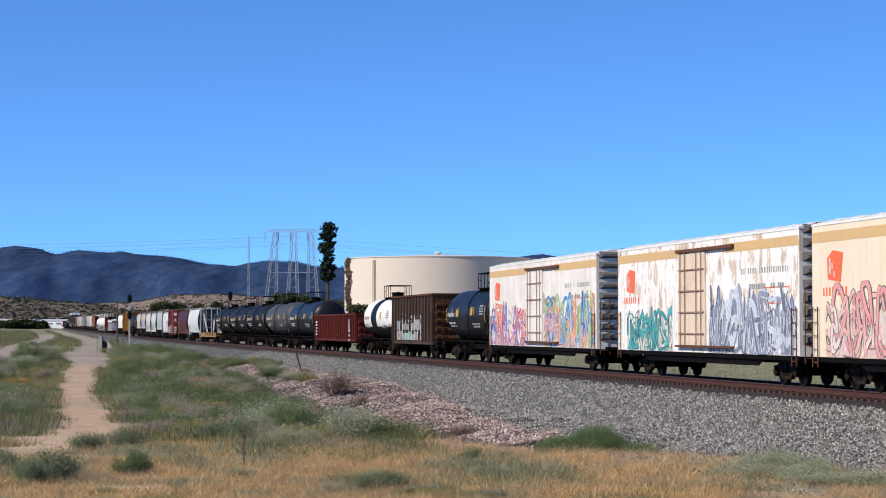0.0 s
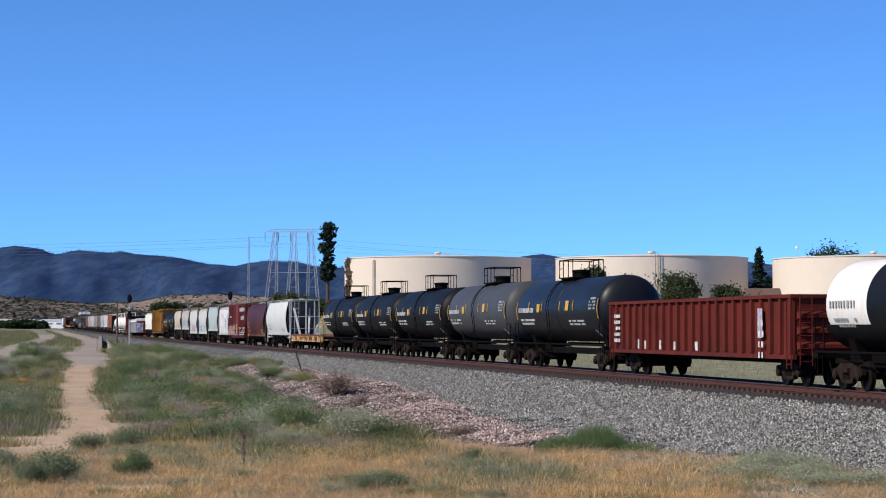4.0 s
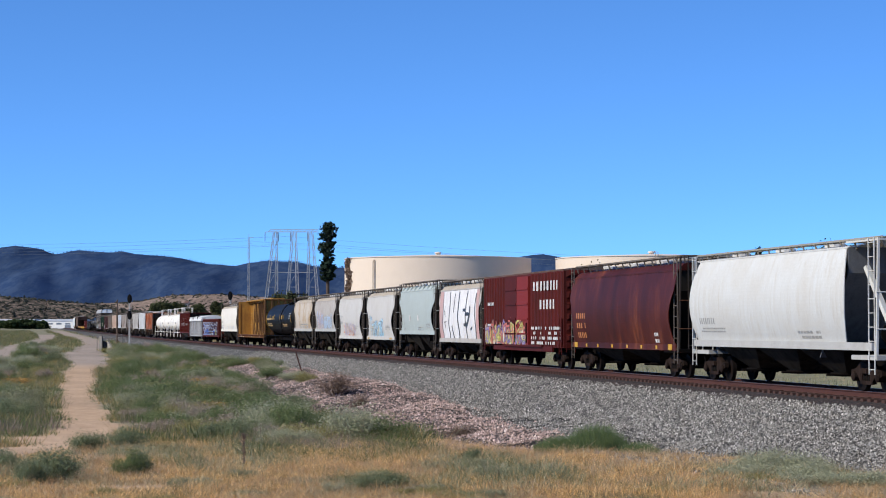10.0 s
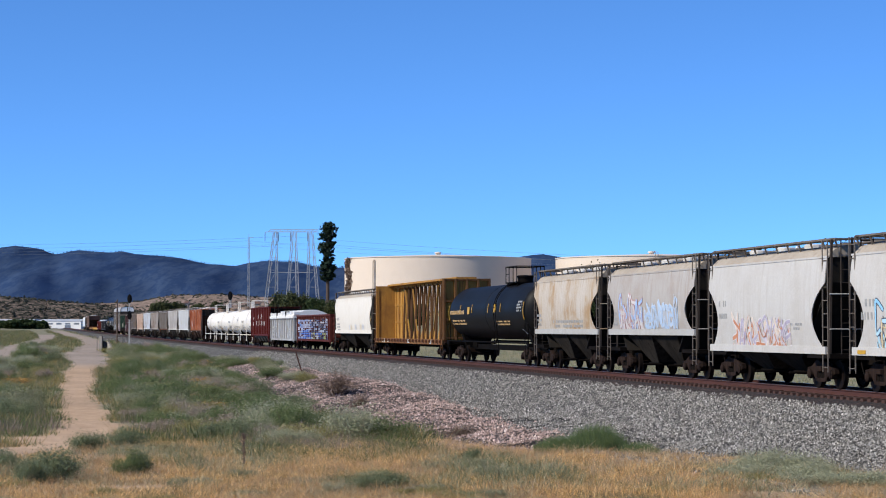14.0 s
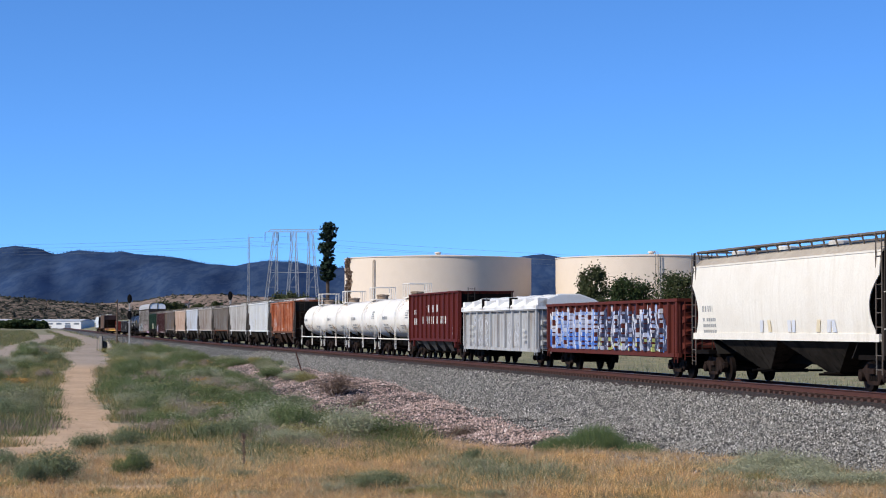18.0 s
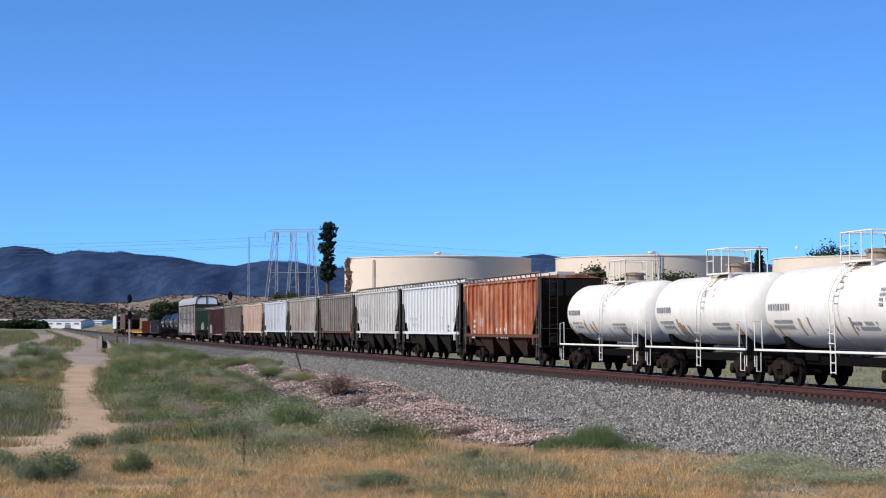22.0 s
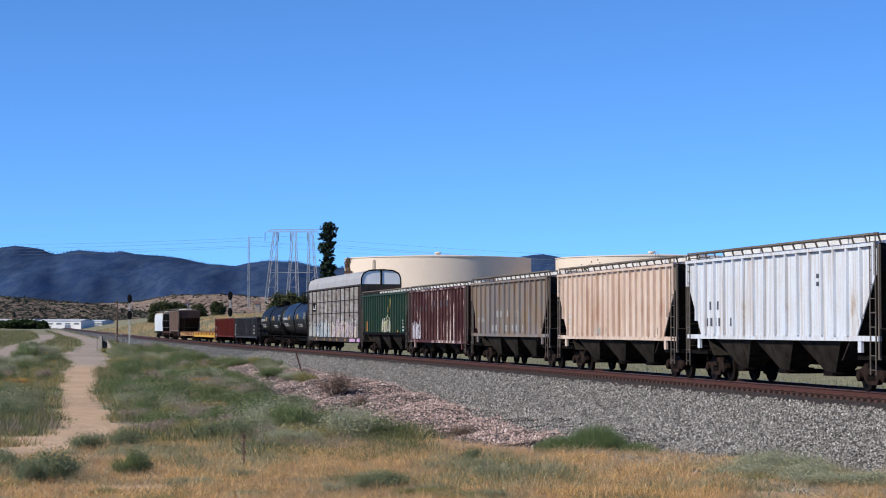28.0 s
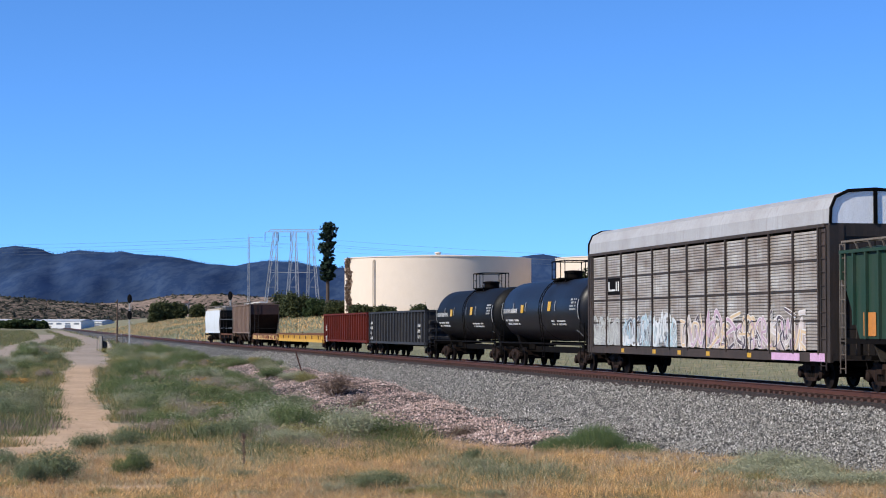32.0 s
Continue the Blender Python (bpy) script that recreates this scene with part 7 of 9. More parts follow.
def curved_hopper(r, l, label, m, low=1.13, top=4.45, sill_m=None, frame_m=None, bottom=False, board_m=None, seed=1, bulge=0.2, lens=0.62, letters=(), posts=True, round_end=False, teeth=False):
    """Covered hopper with bowed sides, their ends cut by a curve, open ends with posts and slope sheets."""
    root, n = car("covered_hopper", r, l, label, 1.55)
    ridge, bulge = top, bulge * 0.6
    if not round_end:
        top -= 0.28
    fm = frame_m or m
    N = 26
    body = 0.75 if not round_end else 2.6
    for k in (-1, 1):
        vs, fs = [], []
        for i in range(N + 1):
            z = low + (top - low) * i / N
            q = i / N
            cutx = lens * math.sin(math.pi * min(1.0, q / 0.72)) ** 0.8 if q < 0.72 else 0.0
            if round_end:
                cutx = 0.35 * (2 * abs(q - 0.5)) ** 2.2 if not q > 1 else 0
            xe = n - 0.25 - cutx
            xf = xe if not round_end else n - 2.35 - cutx * 0.6 + 0.35 * math.sin(math.pi * q)
            y = k * side_y(z, low, top, bulge)
            vs += [(-xe, y, z), (xf if round_end else xe, y, z)]
        for i in range(N):
            fs.append((2 * i, 2 * i + 1, 2 * i + 3, 2 * i + 2))
        me = bpy.data.meshes.new("side_sheet")
        me.from_pydata(vs, [], fs)
        o = part("side_sheet", me, m, root)
        md = o.modifiers.new("thickness", "SOLIDIFY")
        md.thickness, md.offset = 0.03, 0
    xr = n - 0.25 if not round_end else n - 2.35
    part("roof", Shape().hull([(-n + 0.25, -side_y(top, low, top, bulge) - 0.01, top), (-n + 0.25, -1.1, ridge - 0.02), (-n + 0.25, -0.6, ridge + 0.12), (-n + 0.25, 0.6, ridge + 0.12), (-n + 0.25, 1.1, ridge - 0.02), (-n + 0.25, side_y(top, low, top, bulge) + 0.01, top)],
                              [(xr, -side_y(top, low, top, bulge) - 0.01, top), (xr, -1.1, ridge - 0.02), (xr, -0.6, ridge + 0.12), (xr, 0.6, ridge + 0.12), (xr, 1.1, ridge - 0.02), (xr, side_y(top, low, top, bulge) + 0.01, top)]), m if round_end or teeth or m is MAROON else DUSTY_ROOF, root)
    part("eave", Shape().box(-n + 0.2, xr + 0.05, -side_y(top, low, top, bulge) - 0.04, -side_y(top, low, top, bulge) + 0.02, top - 0.03, top + 0.03), m, root)
    part("side_sill", Shape().box(-n + 0.3, n - 0.3, -1.44, -1.34, low - 0.02, low + 0.22).box(-n + 0.3, n - 0.3, 1.34, 1.44, low - 0.02, low + 0.22), sill_m or m, root)
    for k in (-1, 1):
        es = Shape()
        e = n - 0.3 if not (round_end and k > 0) else n - 2.3
        es.hull([(k * e, -1.3, top - 0.8), (k * e, 1.3, top - 0.8), (k * (e - 0.06), 1.3, top - 0.8), (k * (e - 0.06), -1.3, top - 0.8)],
                [(k * (e - 2.3), -1.3, 1.0), (k * (e - 2.3), 1.3, 1.0), (k * (e - 2.36), 1.3, 1.0), (k * (e - 2.36), -1.3, 1.0)])
        es.box(min(k * e, k * (e - 0.06)), max(k * e, k * (e - 0.06)), -1.3, 1.3, top - 0.8, top)
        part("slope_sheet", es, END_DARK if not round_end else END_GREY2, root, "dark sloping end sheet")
    hb = HOPPER_UNDER
    bays = 2 if not round_end else 3
    L = 2 * (n - 2.7)
    for i in range(bays):
        c = -L / 2 + L * (i + 0.5) / bays
        h = L / bays / 2
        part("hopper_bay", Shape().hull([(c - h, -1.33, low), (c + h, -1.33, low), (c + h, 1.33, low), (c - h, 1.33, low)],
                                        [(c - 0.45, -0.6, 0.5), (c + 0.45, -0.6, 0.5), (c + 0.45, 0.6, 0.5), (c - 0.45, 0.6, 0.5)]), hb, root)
        part("outlet_gate", Shape().box(c - 0.5, c + 0.5, -0.75, 0.75, 0.40, 0.52).rod((c + 0.5, -1.3, 0.46), (c + 0.5, 1.3, 0.46), 0.04), DARK, root)
    tz = ridge + (0.26 if not round_end else 0.2)
    bm_ = board_m or GRATING
    running_board(root, n - 0.05, -0.95, tz, bm_, 1.0, 0.5, low=0.26)
    running_board(root, n - 0.05, 0.95, tz, bm_, 2.0, 0.5, False)
    part("end_walk", Shape().box(-n, -n + 0.35, -1.2, 1.2, tz, tz + 0.05).box(n - 0.35, n, -1.2, 1.2, tz, tz + 0.05), bm_, root)
    if teeth:
        for i in range(9):
            x = -n + 0.6 + (2 * n - 1.2) * i / 8
            part("roof_bracket", Shape().hull([(x - 0.02, -1.38, top), (x - 0.02, -0.9, top + 0.02), (x - 0.02, -1.2, top + 0.3), (x - 0.02, -1.25, top + 0.3)],
                                              [(x + 0.25, -1.38, top), (x + 0.25, -0.9, top + 0.02), (x + 0.25, -1.2, top + 0.3), (x + 0.25, -1.25, top + 0.3)]), m, root)
    for i in range(3 if not round_end else 4):
        a = -n + 1.6 + (2 * n - 3.6) * i / 3
        part("hatch_cover", Shape().lathe([(ridge + 0.1, 0.34), (ridge + 0.26, 0.36), (ridge + 0.3, 0.3)], "z", 12, (a, 0, 0)), HATCH, root)
    for k in (-1, 1):
        part("end_post", Shape().bar((k * (n - 0.06), -1.38, 1.0), (k * (n - 0.06), -1.30, tz), 0.07, 0.07), fm if round_end else END_FRAME, root)
        part("end_post", Shape().bar((k * (n - 0.06), 1.38, 1.0), (k * (n - 0.06), 1.30, tz), 0.07, 0.07), fm if round_end else END_FRAME, root)
        ladder(root, k * (n - 0.32), -1.42, 0.55, tz, fm if round_end else GRATING, 0.42)
        ladder(root, k * (n - 0.03), -0.8, 1.1, tz, fm if round_end else END_FRAME, 0.4, along=False)
        hand_grab(root, [(k * n, -1.4, 1.9), (k * n, 1.4, 1.9)], fm)
        hand_grab(root, [(k * n, -1.4, 3.0), (k * n, 1.4, 3.0)], fm)
        part("end_sill", Shape().box(min(k * (n - 1.9), k * n), max(k * (n - 1.9), k * n), -1.4, 1.4, 0.98, 1.12), DARK if not round_end else sill_m or fm, root)
        if round_end and k > 0:
            for y in (-0.75, 0.75):
                part("end_strut", Shape().bar((n - 0.4, y * 0.5, 1.1), (n - 2.2, y, top - 0.6), 0.16, 0.14), m, root, "white diagonal end strut")
            part("end_post", Shape().bar((n - 0.08, 0.1, 1.0), (n - 0.08, 0.1, tz), 0.12, 0.12), fm, root)
            part("end_post", Shape().bar((n - 0.08, 0.9, 1.0), (n - 0.08, 0.9, tz), 0.09, 0.1), fm, root)
            part("end_roof", Shape().box(n - 2.5, n, -1.3, 1.3, tz - 0.08, tz - 0.02), fm, root)
            # Solid black disc stands for the shade in a round hole.
            part("hole_shade_disc", Shape().lathe([(n - 1.9, 0.33), (n - 1.85, 0.33)], "x", 20, (0, -0.1, 1.75)), BLACK, root, "black disc painted for the shade in a round end hole")
    rng = random.Random(seed)
    for x0, x1, z, rows, h, cell, mm in letters:
        s = Shape()
        for a, b, z0, z1 in lines_of(rng, x0, x1, z, rows, h, h * 0.8, cell, 0.9):
            y0, y1 = -side_y(z0, low, top, bulge) - 0.022, -side_y(z1, low, top, bulge) - 0.022
            s.hull([(a, y0, z0), (b, y0, z0), (b, y1, z1), (a, y1, z1)], [(a, y0 + 0.006, z0), (b, y0 + 0.006, z0), (b, y1 + 0.006, z1), (a, y1 + 0.006, z1)])
        part("lettering", s, mm, root, "dark lettering bars")
    return root, (lambda z: -side_y(z, low, top, bulge) - 0.018), n


def gondola(r, l, label, m, top=2.95, low=0.95, ribs=17, end_m=None, load=None, inset=1.8, w=1.52, name="gondola", rib_m=None, letters=(), seed=1):
    root, n = car(name, r, l, label, inset)
    for k in (-1, 1):
        part("side_sheet", Shape().box(-n + 0.1, n - 0.1, k * w - 0.02, k * w + 0.02, low, top), m, root)
        part("end_sheet", Shape().box(min(k * (n - 0.12), k * (n - 0.2)), max(k * (n - 0.12), k * (n - 0.2)), -w, w, low, top), end_m or m, root)
        e = Shape()
        for j in range(int((top - low) / 0.5)):
            z = low + 0.15 + j * 0.5
            e.hull([(k * (n - 0.12), -w + 0.08, z), (k * (n - 0.12), w - 0.08, z), (k * (n - 0.12), w - 0.08, z + 0.28), (k * (n - 0.12), -w + 0.08, z + 0.28)],
                   [(k * (n - 0.02), -w + 0.15, z + 0.08), (k * (n - 0.02), w - 0.15, z + 0.08), (k * (n - 0.02), w - 0.15, z + 0.2), (k * (n - 0.02), -w + 0.15, z + 0.2)])
        part("end_ribs", e, end_m or m, root)
        ladder(root, k * (n - 0.35), -w - 0.1, 0.6, min(top, 2.9), end_m or m, 0.42)
        ladder(root, k * (n + 0.03), -w + 0.35, 0.7, top, end_m or m, 0.42, along=False)
    part("floor", Shape().box(-n + 0.2, n - 0.2, -w, w, low, low + 0.08), DARK, root)
    for i in range(ribs):
        x = -n + 0.22 + (2 * n - 0.44) * i / (ribs - 1)
        part("side_post", Shape().hull([(x - 0.1, -w, low), (x + 0.1, -w, low), (x + 0.1, -w, top), (x - 0.1, -w, top)],
                                       [(x - 0.085, -w - 0.15, low + 0.05), (x + 0.085, -w - 0.15, low + 0.05), (x + 0.085, -w - 0.14, top), (x - 0.085, -w - 0.14, top)]), (rib_m(x) if callable(rib_m) else rib_m) or m, root)
    part("top_chord", Shape().box(-n + 0.05, n - 0.05, -w - 0.155, -w + 0.05, top, top + 0.12).box(-n + 0.05, n - 0.05, w - 0.05, w + 0.12, top, top + 0.12)
         .box(-n + 0.05, -n + 0.2, -w, w, top, top + 0.12).box(n - 0.2, n - 0.05, -w, w, top, top + 0.12), end_m or m, root)
    part("side_sill", Shape().box(-n + 0.05, n - 0.05, -w - 0.08, -w + 0.05, low - 0.14, low + 0.02), m, root)
    rng = random.Random(seed)
    for x0, x1, z, rows, h, cell, mm in letters:
        marks(root, -w - 0.155, lines_of(rng, x0, x1, z, rows, h, h * 0.8, cell, 0.9), mm, "lettering", "white lettering bars")
    return root, n, w


def flat_car(r, l, label, m, deck=1.18, side=0.42, posts=14, deck_m=None, seed=1):
    root, n = car("flat_car", r, l, label, 1.9)
    part("deck", Shape().box(-n, n, -1.38, 1.38, deck - 0.1, deck), deck_m or RUST, root)
    for y in (-1.42, 1.42):
        part("side_sill", Shape().box(-n, n, y - 0.05, y + 0.05, deck - side, deck - 0.02).box(-n, n, y - 0.1, y + 0.1, deck - 0.05, deck - 0.01), m, root)
    for i in range(posts):
        x = -n + 0.3 + (2 * n - 0.6) * i / (posts - 1)
        part("stake_pocket", Shape().box(x - 0.09, x + 0.09, -1.55, -1.46, deck - 0.33, deck - 0.03), m if i % 3 else RUST, root)
    for k in (-1, 1):
        part("end_beam", Shape().box(min(k * n, k * (n - 0.2)), max(k * n, k * (n - 0.2)), -1.4, 1.4, deck - 0.35, deck), m, root)
        ladder(root, k * (n - 0.3), -1.5, 0.45, 1.0, RUST)
    part("deck_curb", Shape().box(-n + 0.05, n - 0.05, -1.44, -1.34, deck, deck + 0.16).box(-n + 0.05, n - 0.05, 1.34, 1.44, deck, deck + 0.16), RUST, root, "dark rusty curb along the deck")
    part("brake_stand", Shape().rod((n - 0.4, 1.1, deck), (n - 0.4, 1.1, deck + 0.35), 0.03).lathe([(deck + 0.3, 0.22), (deck + 0.34, 0.22)], "z", 14, (n - 0.4, 1.1, 0)), RUST, root)
    return root, n


def rib_coat(root, n, ribs, y, z0, z1, mats, seed, x0, x1, levels=9, pick=None):
    """Spray paint on the faces of the side posts, in small uneven patches."""
    rng = random.Random(seed)
    vs, fs, ms = [], [], []

    def patch_at(p, x, z):
        k = len(vs)
        vs.extend(p)
        fs.append((k, k + 1, k + 2, k + 3))
        ms.append(pick(x, z, rng) if pick else rng.randrange(len(mats)))

    for i in range(ribs):
        x = -n + 0.22 + (2 * n - 0.44) * i / (ribs - 1)
        if not x0 < x < x1:
            continue
        for j in range(levels):
            if rng.random() < 0.12:
                continue
            a, b = z0 + (z1 - z0) * j / levels, z0 + (z1 - z0) * (j + rng.uniform(0.5, 1.0)) / levels
            patch_at([(x - 0.08, y, a), (x + 0.08, y, a), (x + 0.08, y, b), (x - 0.08, y, b)], x, a)
            patch_at([(x + 0.108, y + 0.13, a), (x + 0.092, y, a), (x + 0.092, y, b), (x + 0.108, y + 0.13, b)], x, a)
    return coat_mesh(root, vs, fs, ms, mats, "sprayed paint on the side posts")


def coat_mesh(root, vs, fs, ms, mats, label):
    me = bpy.data.meshes.new("graffiti")
    me.from_pydata(vs, [], fs)
    for m in mats:
        me.materials.append(m)
    me.polygons.foreach_set("material_index", ms)
    ob = new("graffiti", me)
    ob.parent = root
    return tagged(ob, label)


def panel_coat(root, y, z0, z1, mats, seed, x0, x1, pick, top):
    """Sprayed ground coat on flat side sheets, in leaning uneven dabs; top(x) is its upper edge."""
    rng = random.Random(seed)
    vs, fs, ms = [], [], []
    x = x0
    while x < x1:
        w = rng.uniform(0.12, 0.26)
        z = z0 + rng.uniform(-0.02, 0.05)
        while z < min(z1, top(x)):
            h = rng.uniform(0.12, 0.35)
            k = len(vs)
            s = rng.uniform(-0.05, 0.05)
            e = 0.0008 * (len(fs) % 5)
            vs += [(x, y - e, z), (x + w * 1.15, y - e, z + rng.uniform(-0.04, 0.04)), (x + w * 1.15 + s, y - e, min(z1, z + h * 1.1)), (x + s, y - e, min(z1, z + h * 1.1))]
            fs.append((k, k + 1, k + 2, k + 3))
            ms.append(pick(x, z, rng))
            z += h
        x += w
    return coat_mesh(root, vs, fs, ms, mats, "sprayed ground coat on the side sheets")
RUST = worn("rusty_steel", (0.14, 0.0595, 0.0315), (0.063, 0.0315, 0.021), 0.7, 0.8)
WHITE_BOX = worn("white_box_paint", (0.79, 0.75, 0.69), (0.52, 0.39, 0.29), 0.6, 0.5)
CREAM_BOX = worn("cream_box_paint", (0.78, 0.66, 0.50), (0.62, 0.45, 0.31), 0.4, 0.55)
PEEL_BOX = streaky("peeling_white_paint", [(0.40, (0.46, 0.34, 0.26)), (0.45, (0.66, 0.55, 0.46)), (0.47, (0.80, 0.77, 0.72)), (0.55, (0.80, 0.78, 0.75)), (0.57, (0.62, 0.50, 0.41)), (0.64, (0.55, 0.42, 0.33))], across=1.6, down=0.4, patches=0.9, soil=(0.45, 0.33, 0.25))
WHITE_ROOF = worn("white_roof", (0.82, 0.80, 0.76), (0.5, 0.42, 0.34), 0.35, 0.5)
TAN_BAND = worn("tan_band", (0.62, 0.40, 0.17), (0.5, 0.34, 0.24), 0.5, 0.6)
DOOR_TAN = worn("tan_door", (0.72, 0.58, 0.44), (0.4, 0.26, 0.18), 0.5, 0.6)
DOOR_GEAR = worn("door_gear", (0.34, 0.22, 0.16), (0.16, 0.08, 0.05), 0.6, 0.7)
MANWAY = worn("stained_manway", (0.42, 0.33, 0.25), (0.12, 0.07, 0.045), 0.9, 0.7)
END_GREY = worn("grey_end", (0.18, 0.168, 0.156), (0.072, 0.054, 0.042), 0.6, 0.7)
END_GREY2 = worn("grey_end_sheet", (0.12, 0.126, 0.138), (0.054, 0.048, 0.048), 0.5, 0.7)
END_FRAME = worn("brown_end_frame", (0.054, 0.04275, 0.036), (0.0225, 0.018, 0.01575), 0.6, 0.8)
# End sheets coloured near-black to stand for the shade between cars.
END_DARK = worn("shaded_end", (0.0125, 0.01125, 0.01), (0.03, 0.0225, 0.0175), 0.5, 0.85)
GREY_MARK = plain("grey_marking", (0.27, 0.27, 0.26), 0.6, 0, 0.3, 5.0)
DUSTY_ROOF = worn("dusty_roof", (0.40, 0.35, 0.29), (0.2, 0.16, 0.13), 0.5, 0.8)
RUST_RUN = worn("rust_run_stain", (0.46, 0.33, 0.22), (0.30, 0.17, 0.09), 0.7, 0.8)
GRATING = worn("dusty_steel_grating", (0.17, 0.15, 0.13), (0.07, 0.045, 0.035), 0.7, 0.8)
BOX_RED = worn("boxcar_red", (0.088, 0.0095, 0.0072), (0.040, 0.0085, 0.0066), 0.8, 0.65)
DOOR_RED = worn("door_red", (0.1944, 0.01969, 0.01575), (0.108, 0.01575, 0.01181), 0.4, 0.55)
WHITE_TANK = worn("white_tank_paint", (0.80, 0.77, 0.72), (0.50, 0.36, 0.24), 0.3, 0.45)
BLACK_TANK = worn("black_tank_paint", (0.00576, 0.006048, 0.006912), (0.0150, 0.0140, 0.0134), 0.55, 0.5, spec=0.10)
BLUEBLACK_TANK = worn("blue_black_tank_paint", (0.008415, 0.009465, 0.01339), (0.01912, 0.01754, 0.01753), 0.45, 0.38)
GREY_TANK = worn("grey_tank_paint", (0.0588, 0.0609, 0.0651), (0.0378, 0.0336, 0.0315), 0.5, 0.5)
HATCH = worn("pale_hatch", (0.62, 0.62, 0.60), (0.35, 0.3, 0.26), 0.5, 0.6)
# Hopper undersides: base colour darkened for the shade beneath the car.
HOPPER_UNDER = worn("shaded_underside", (0.042, 0.036, 0.030), (0.0060, 0.0050, 0.0045), 0.9, 0.85, spec=0.03)
RUSTY_UNDER = worn("rusty_underside", (0.055, 0.025, 0.01375), (0.0125, 0.00875, 0.0075), 0.7, 0.85)

# three insulated boxcars
ga = paint_set("red_blue", [(0.45, 0.16, 0.16), (0.10, 0.14, 0.34), (0.62, 0.09, 0.08), (0.06, 0.09, 0.36), (0.70, 0.62, 0.58), (0.75, 0.18, 0.05), (0.30, 0.12, 0.34), (0.76, 0.74, 0.72)])
gb = paint_set("blue_orange", [(0.16, 0.26, 0.5), (0.45, 0.2, 0.14), (0.05, 0.14, 0.42), (0.03, 0.26, 0.4), (0.72, 0.28, 0.06), (0.62, 0.22, 0.22), (0.28, 0.42, 0.1), (0.74, 0.74, 0.72)])
gc = paint_set("silver", [(0.20, 0.21, 0.28), (0.12, 0.12, 0.18), (0.5, 0.52, 0.56), (0.25, 0.26, 0.34), (0.14, 0.15, 0.2), (0.66, 0.67, 0.70)])
gd = paint_set("teal", [(0.5, 0.44, 0.38), (0.05, 0.27, 0.27), (0.05, 0.3, 0.3), (0.08, 0.4, 0.38), (0.6, 0.58, 0.5), (0.05, 0.06, 0.07)])
ge = paint_set("pink", [(0.62, 0.45, 0.40), (0.6, 0.5, 0.44), (0.68, 0.28, 0.27), (0.7, 0.38, 0.34), (0.72, 0.55, 0.5), (0.07, 0.12, 0.09)])
gg = paint_set("green", [(0.3, 0.45, 0.12), (0.25, 0.4, 0.4), (0.35, 0.55, 0.1), (0.1, 0.25, 0.5), (0.6, 0.6, 0.5), (0.08, 0.15, 0.2)])
reefer(44.8, 65.4, "white and tan insulated boxcar with pink graffiti along its lower side", 3, [(-9.2, 2.0, 1.05, 2.95, ge, 1)], True, CREAM_BOX)
reefer(66.5, 86.9, "peeling white insulated boxcar with grey graffiti below the lettering", 4, [(-8.9, -2.9, 1.05, 2.5, gd, 2), (1.4, 9.9, 1.05, 3.1, gc, 3)], True, PEEL_BOX)
reefer(90.2, 110.9, "white insulated boxcar with red and blue graffiti on its lower half", 5, [(-10.1, -2.1, 1.05, 2.95, ga, 4), (1.2, 10.1, 1.05, 3.2, gb, 5), (-1.6, 3.5, 2.6, 3.35, gg, 6)], False, WHITE_BOX)

tank_car(112.1, 123.3, "black tank car with yellow strips and a railed manway platform", BLUEBLACK_TANK, 1.45, 2.70, BLACK, dome=1.6, seed=2)

# brown high-sided gondola
BROWN = worn("brown_side", (0.040, 0.027, 0.022), (0.095, 0.056, 0.042), 0.8, 0.85)
ORUST = worn("orange_rust", (0.100, 0.042, 0.016), (0.036, 0.016, 0.010), 0.8, 0.85)
b_, n_, w_ = gondola(126.1, 139.9, "rusty brown high-sided gondola with white and teal graffiti", BROWN, 3.95, 1.05, 14, ORUST, name="high_sided_gondola")
gh = paint_set("mint", [(0.36, 0.344, 0.352), (0.32, 0.44, 0.4), (0.464, 0.48, 0.48), (0.24, 0.44, 0.4), (0.44, 0.336, 0.368), (0.48, 0.32, 0.272), (0.496, 0.496, 0.48)])
graffiti(b_, -5.2, 3.2, 1.15, 2.6, lambda z: -1.545, gh, 7, 7, 1.0, weight=0.8)
rib_coat(b_, n_, 14, -1.675, 1.15, 2.5, gh, 5, -5.2, 3.2, 2)

tank_car(141.5, 153.2, "white tank car with a black belly and a black middle band", WHITE_TANK, 1.40, 2.66, BLACK, dome=1.0, seed=3,
         low=("lower_coat", BLACK_TANK, -5.6, 5.6, 2.02, 2 * math.pi - 2.02), saddle=("middle_band", BLACK_TANK, -2.0, 0.1, 0.0, 2 * math.pi), stripes=False, rails=BLACK, letter=GREY_MARK, plate=True, ladders=False)
GONRED = worn("gondola_red", (0.125, 0.018, 0.0115), (0.052, 0.011, 0.008), 0.8, 0.75)
b_, n_, w_ = gondola(154.8, 175.9, "faded red gondola with closely spaced ribs and white markings", GONRED, 2.92, 1.05, 24, letters=[(-9.6, -8.8, 2.5, 5, 0.14, 0.2, WHITE_MARK), (7.5, 8.0, 2.2, 4, 0.2, 0.3, WHITE_MARK)])
marks(b_, -1.673, [(7.45, 7.9, 1.6, 2.6)], plain("shield_blue", (0.35, 0.3, 0.36), 0.6, 0, 0.6, 6), "emblem", "worn pale emblem panel")
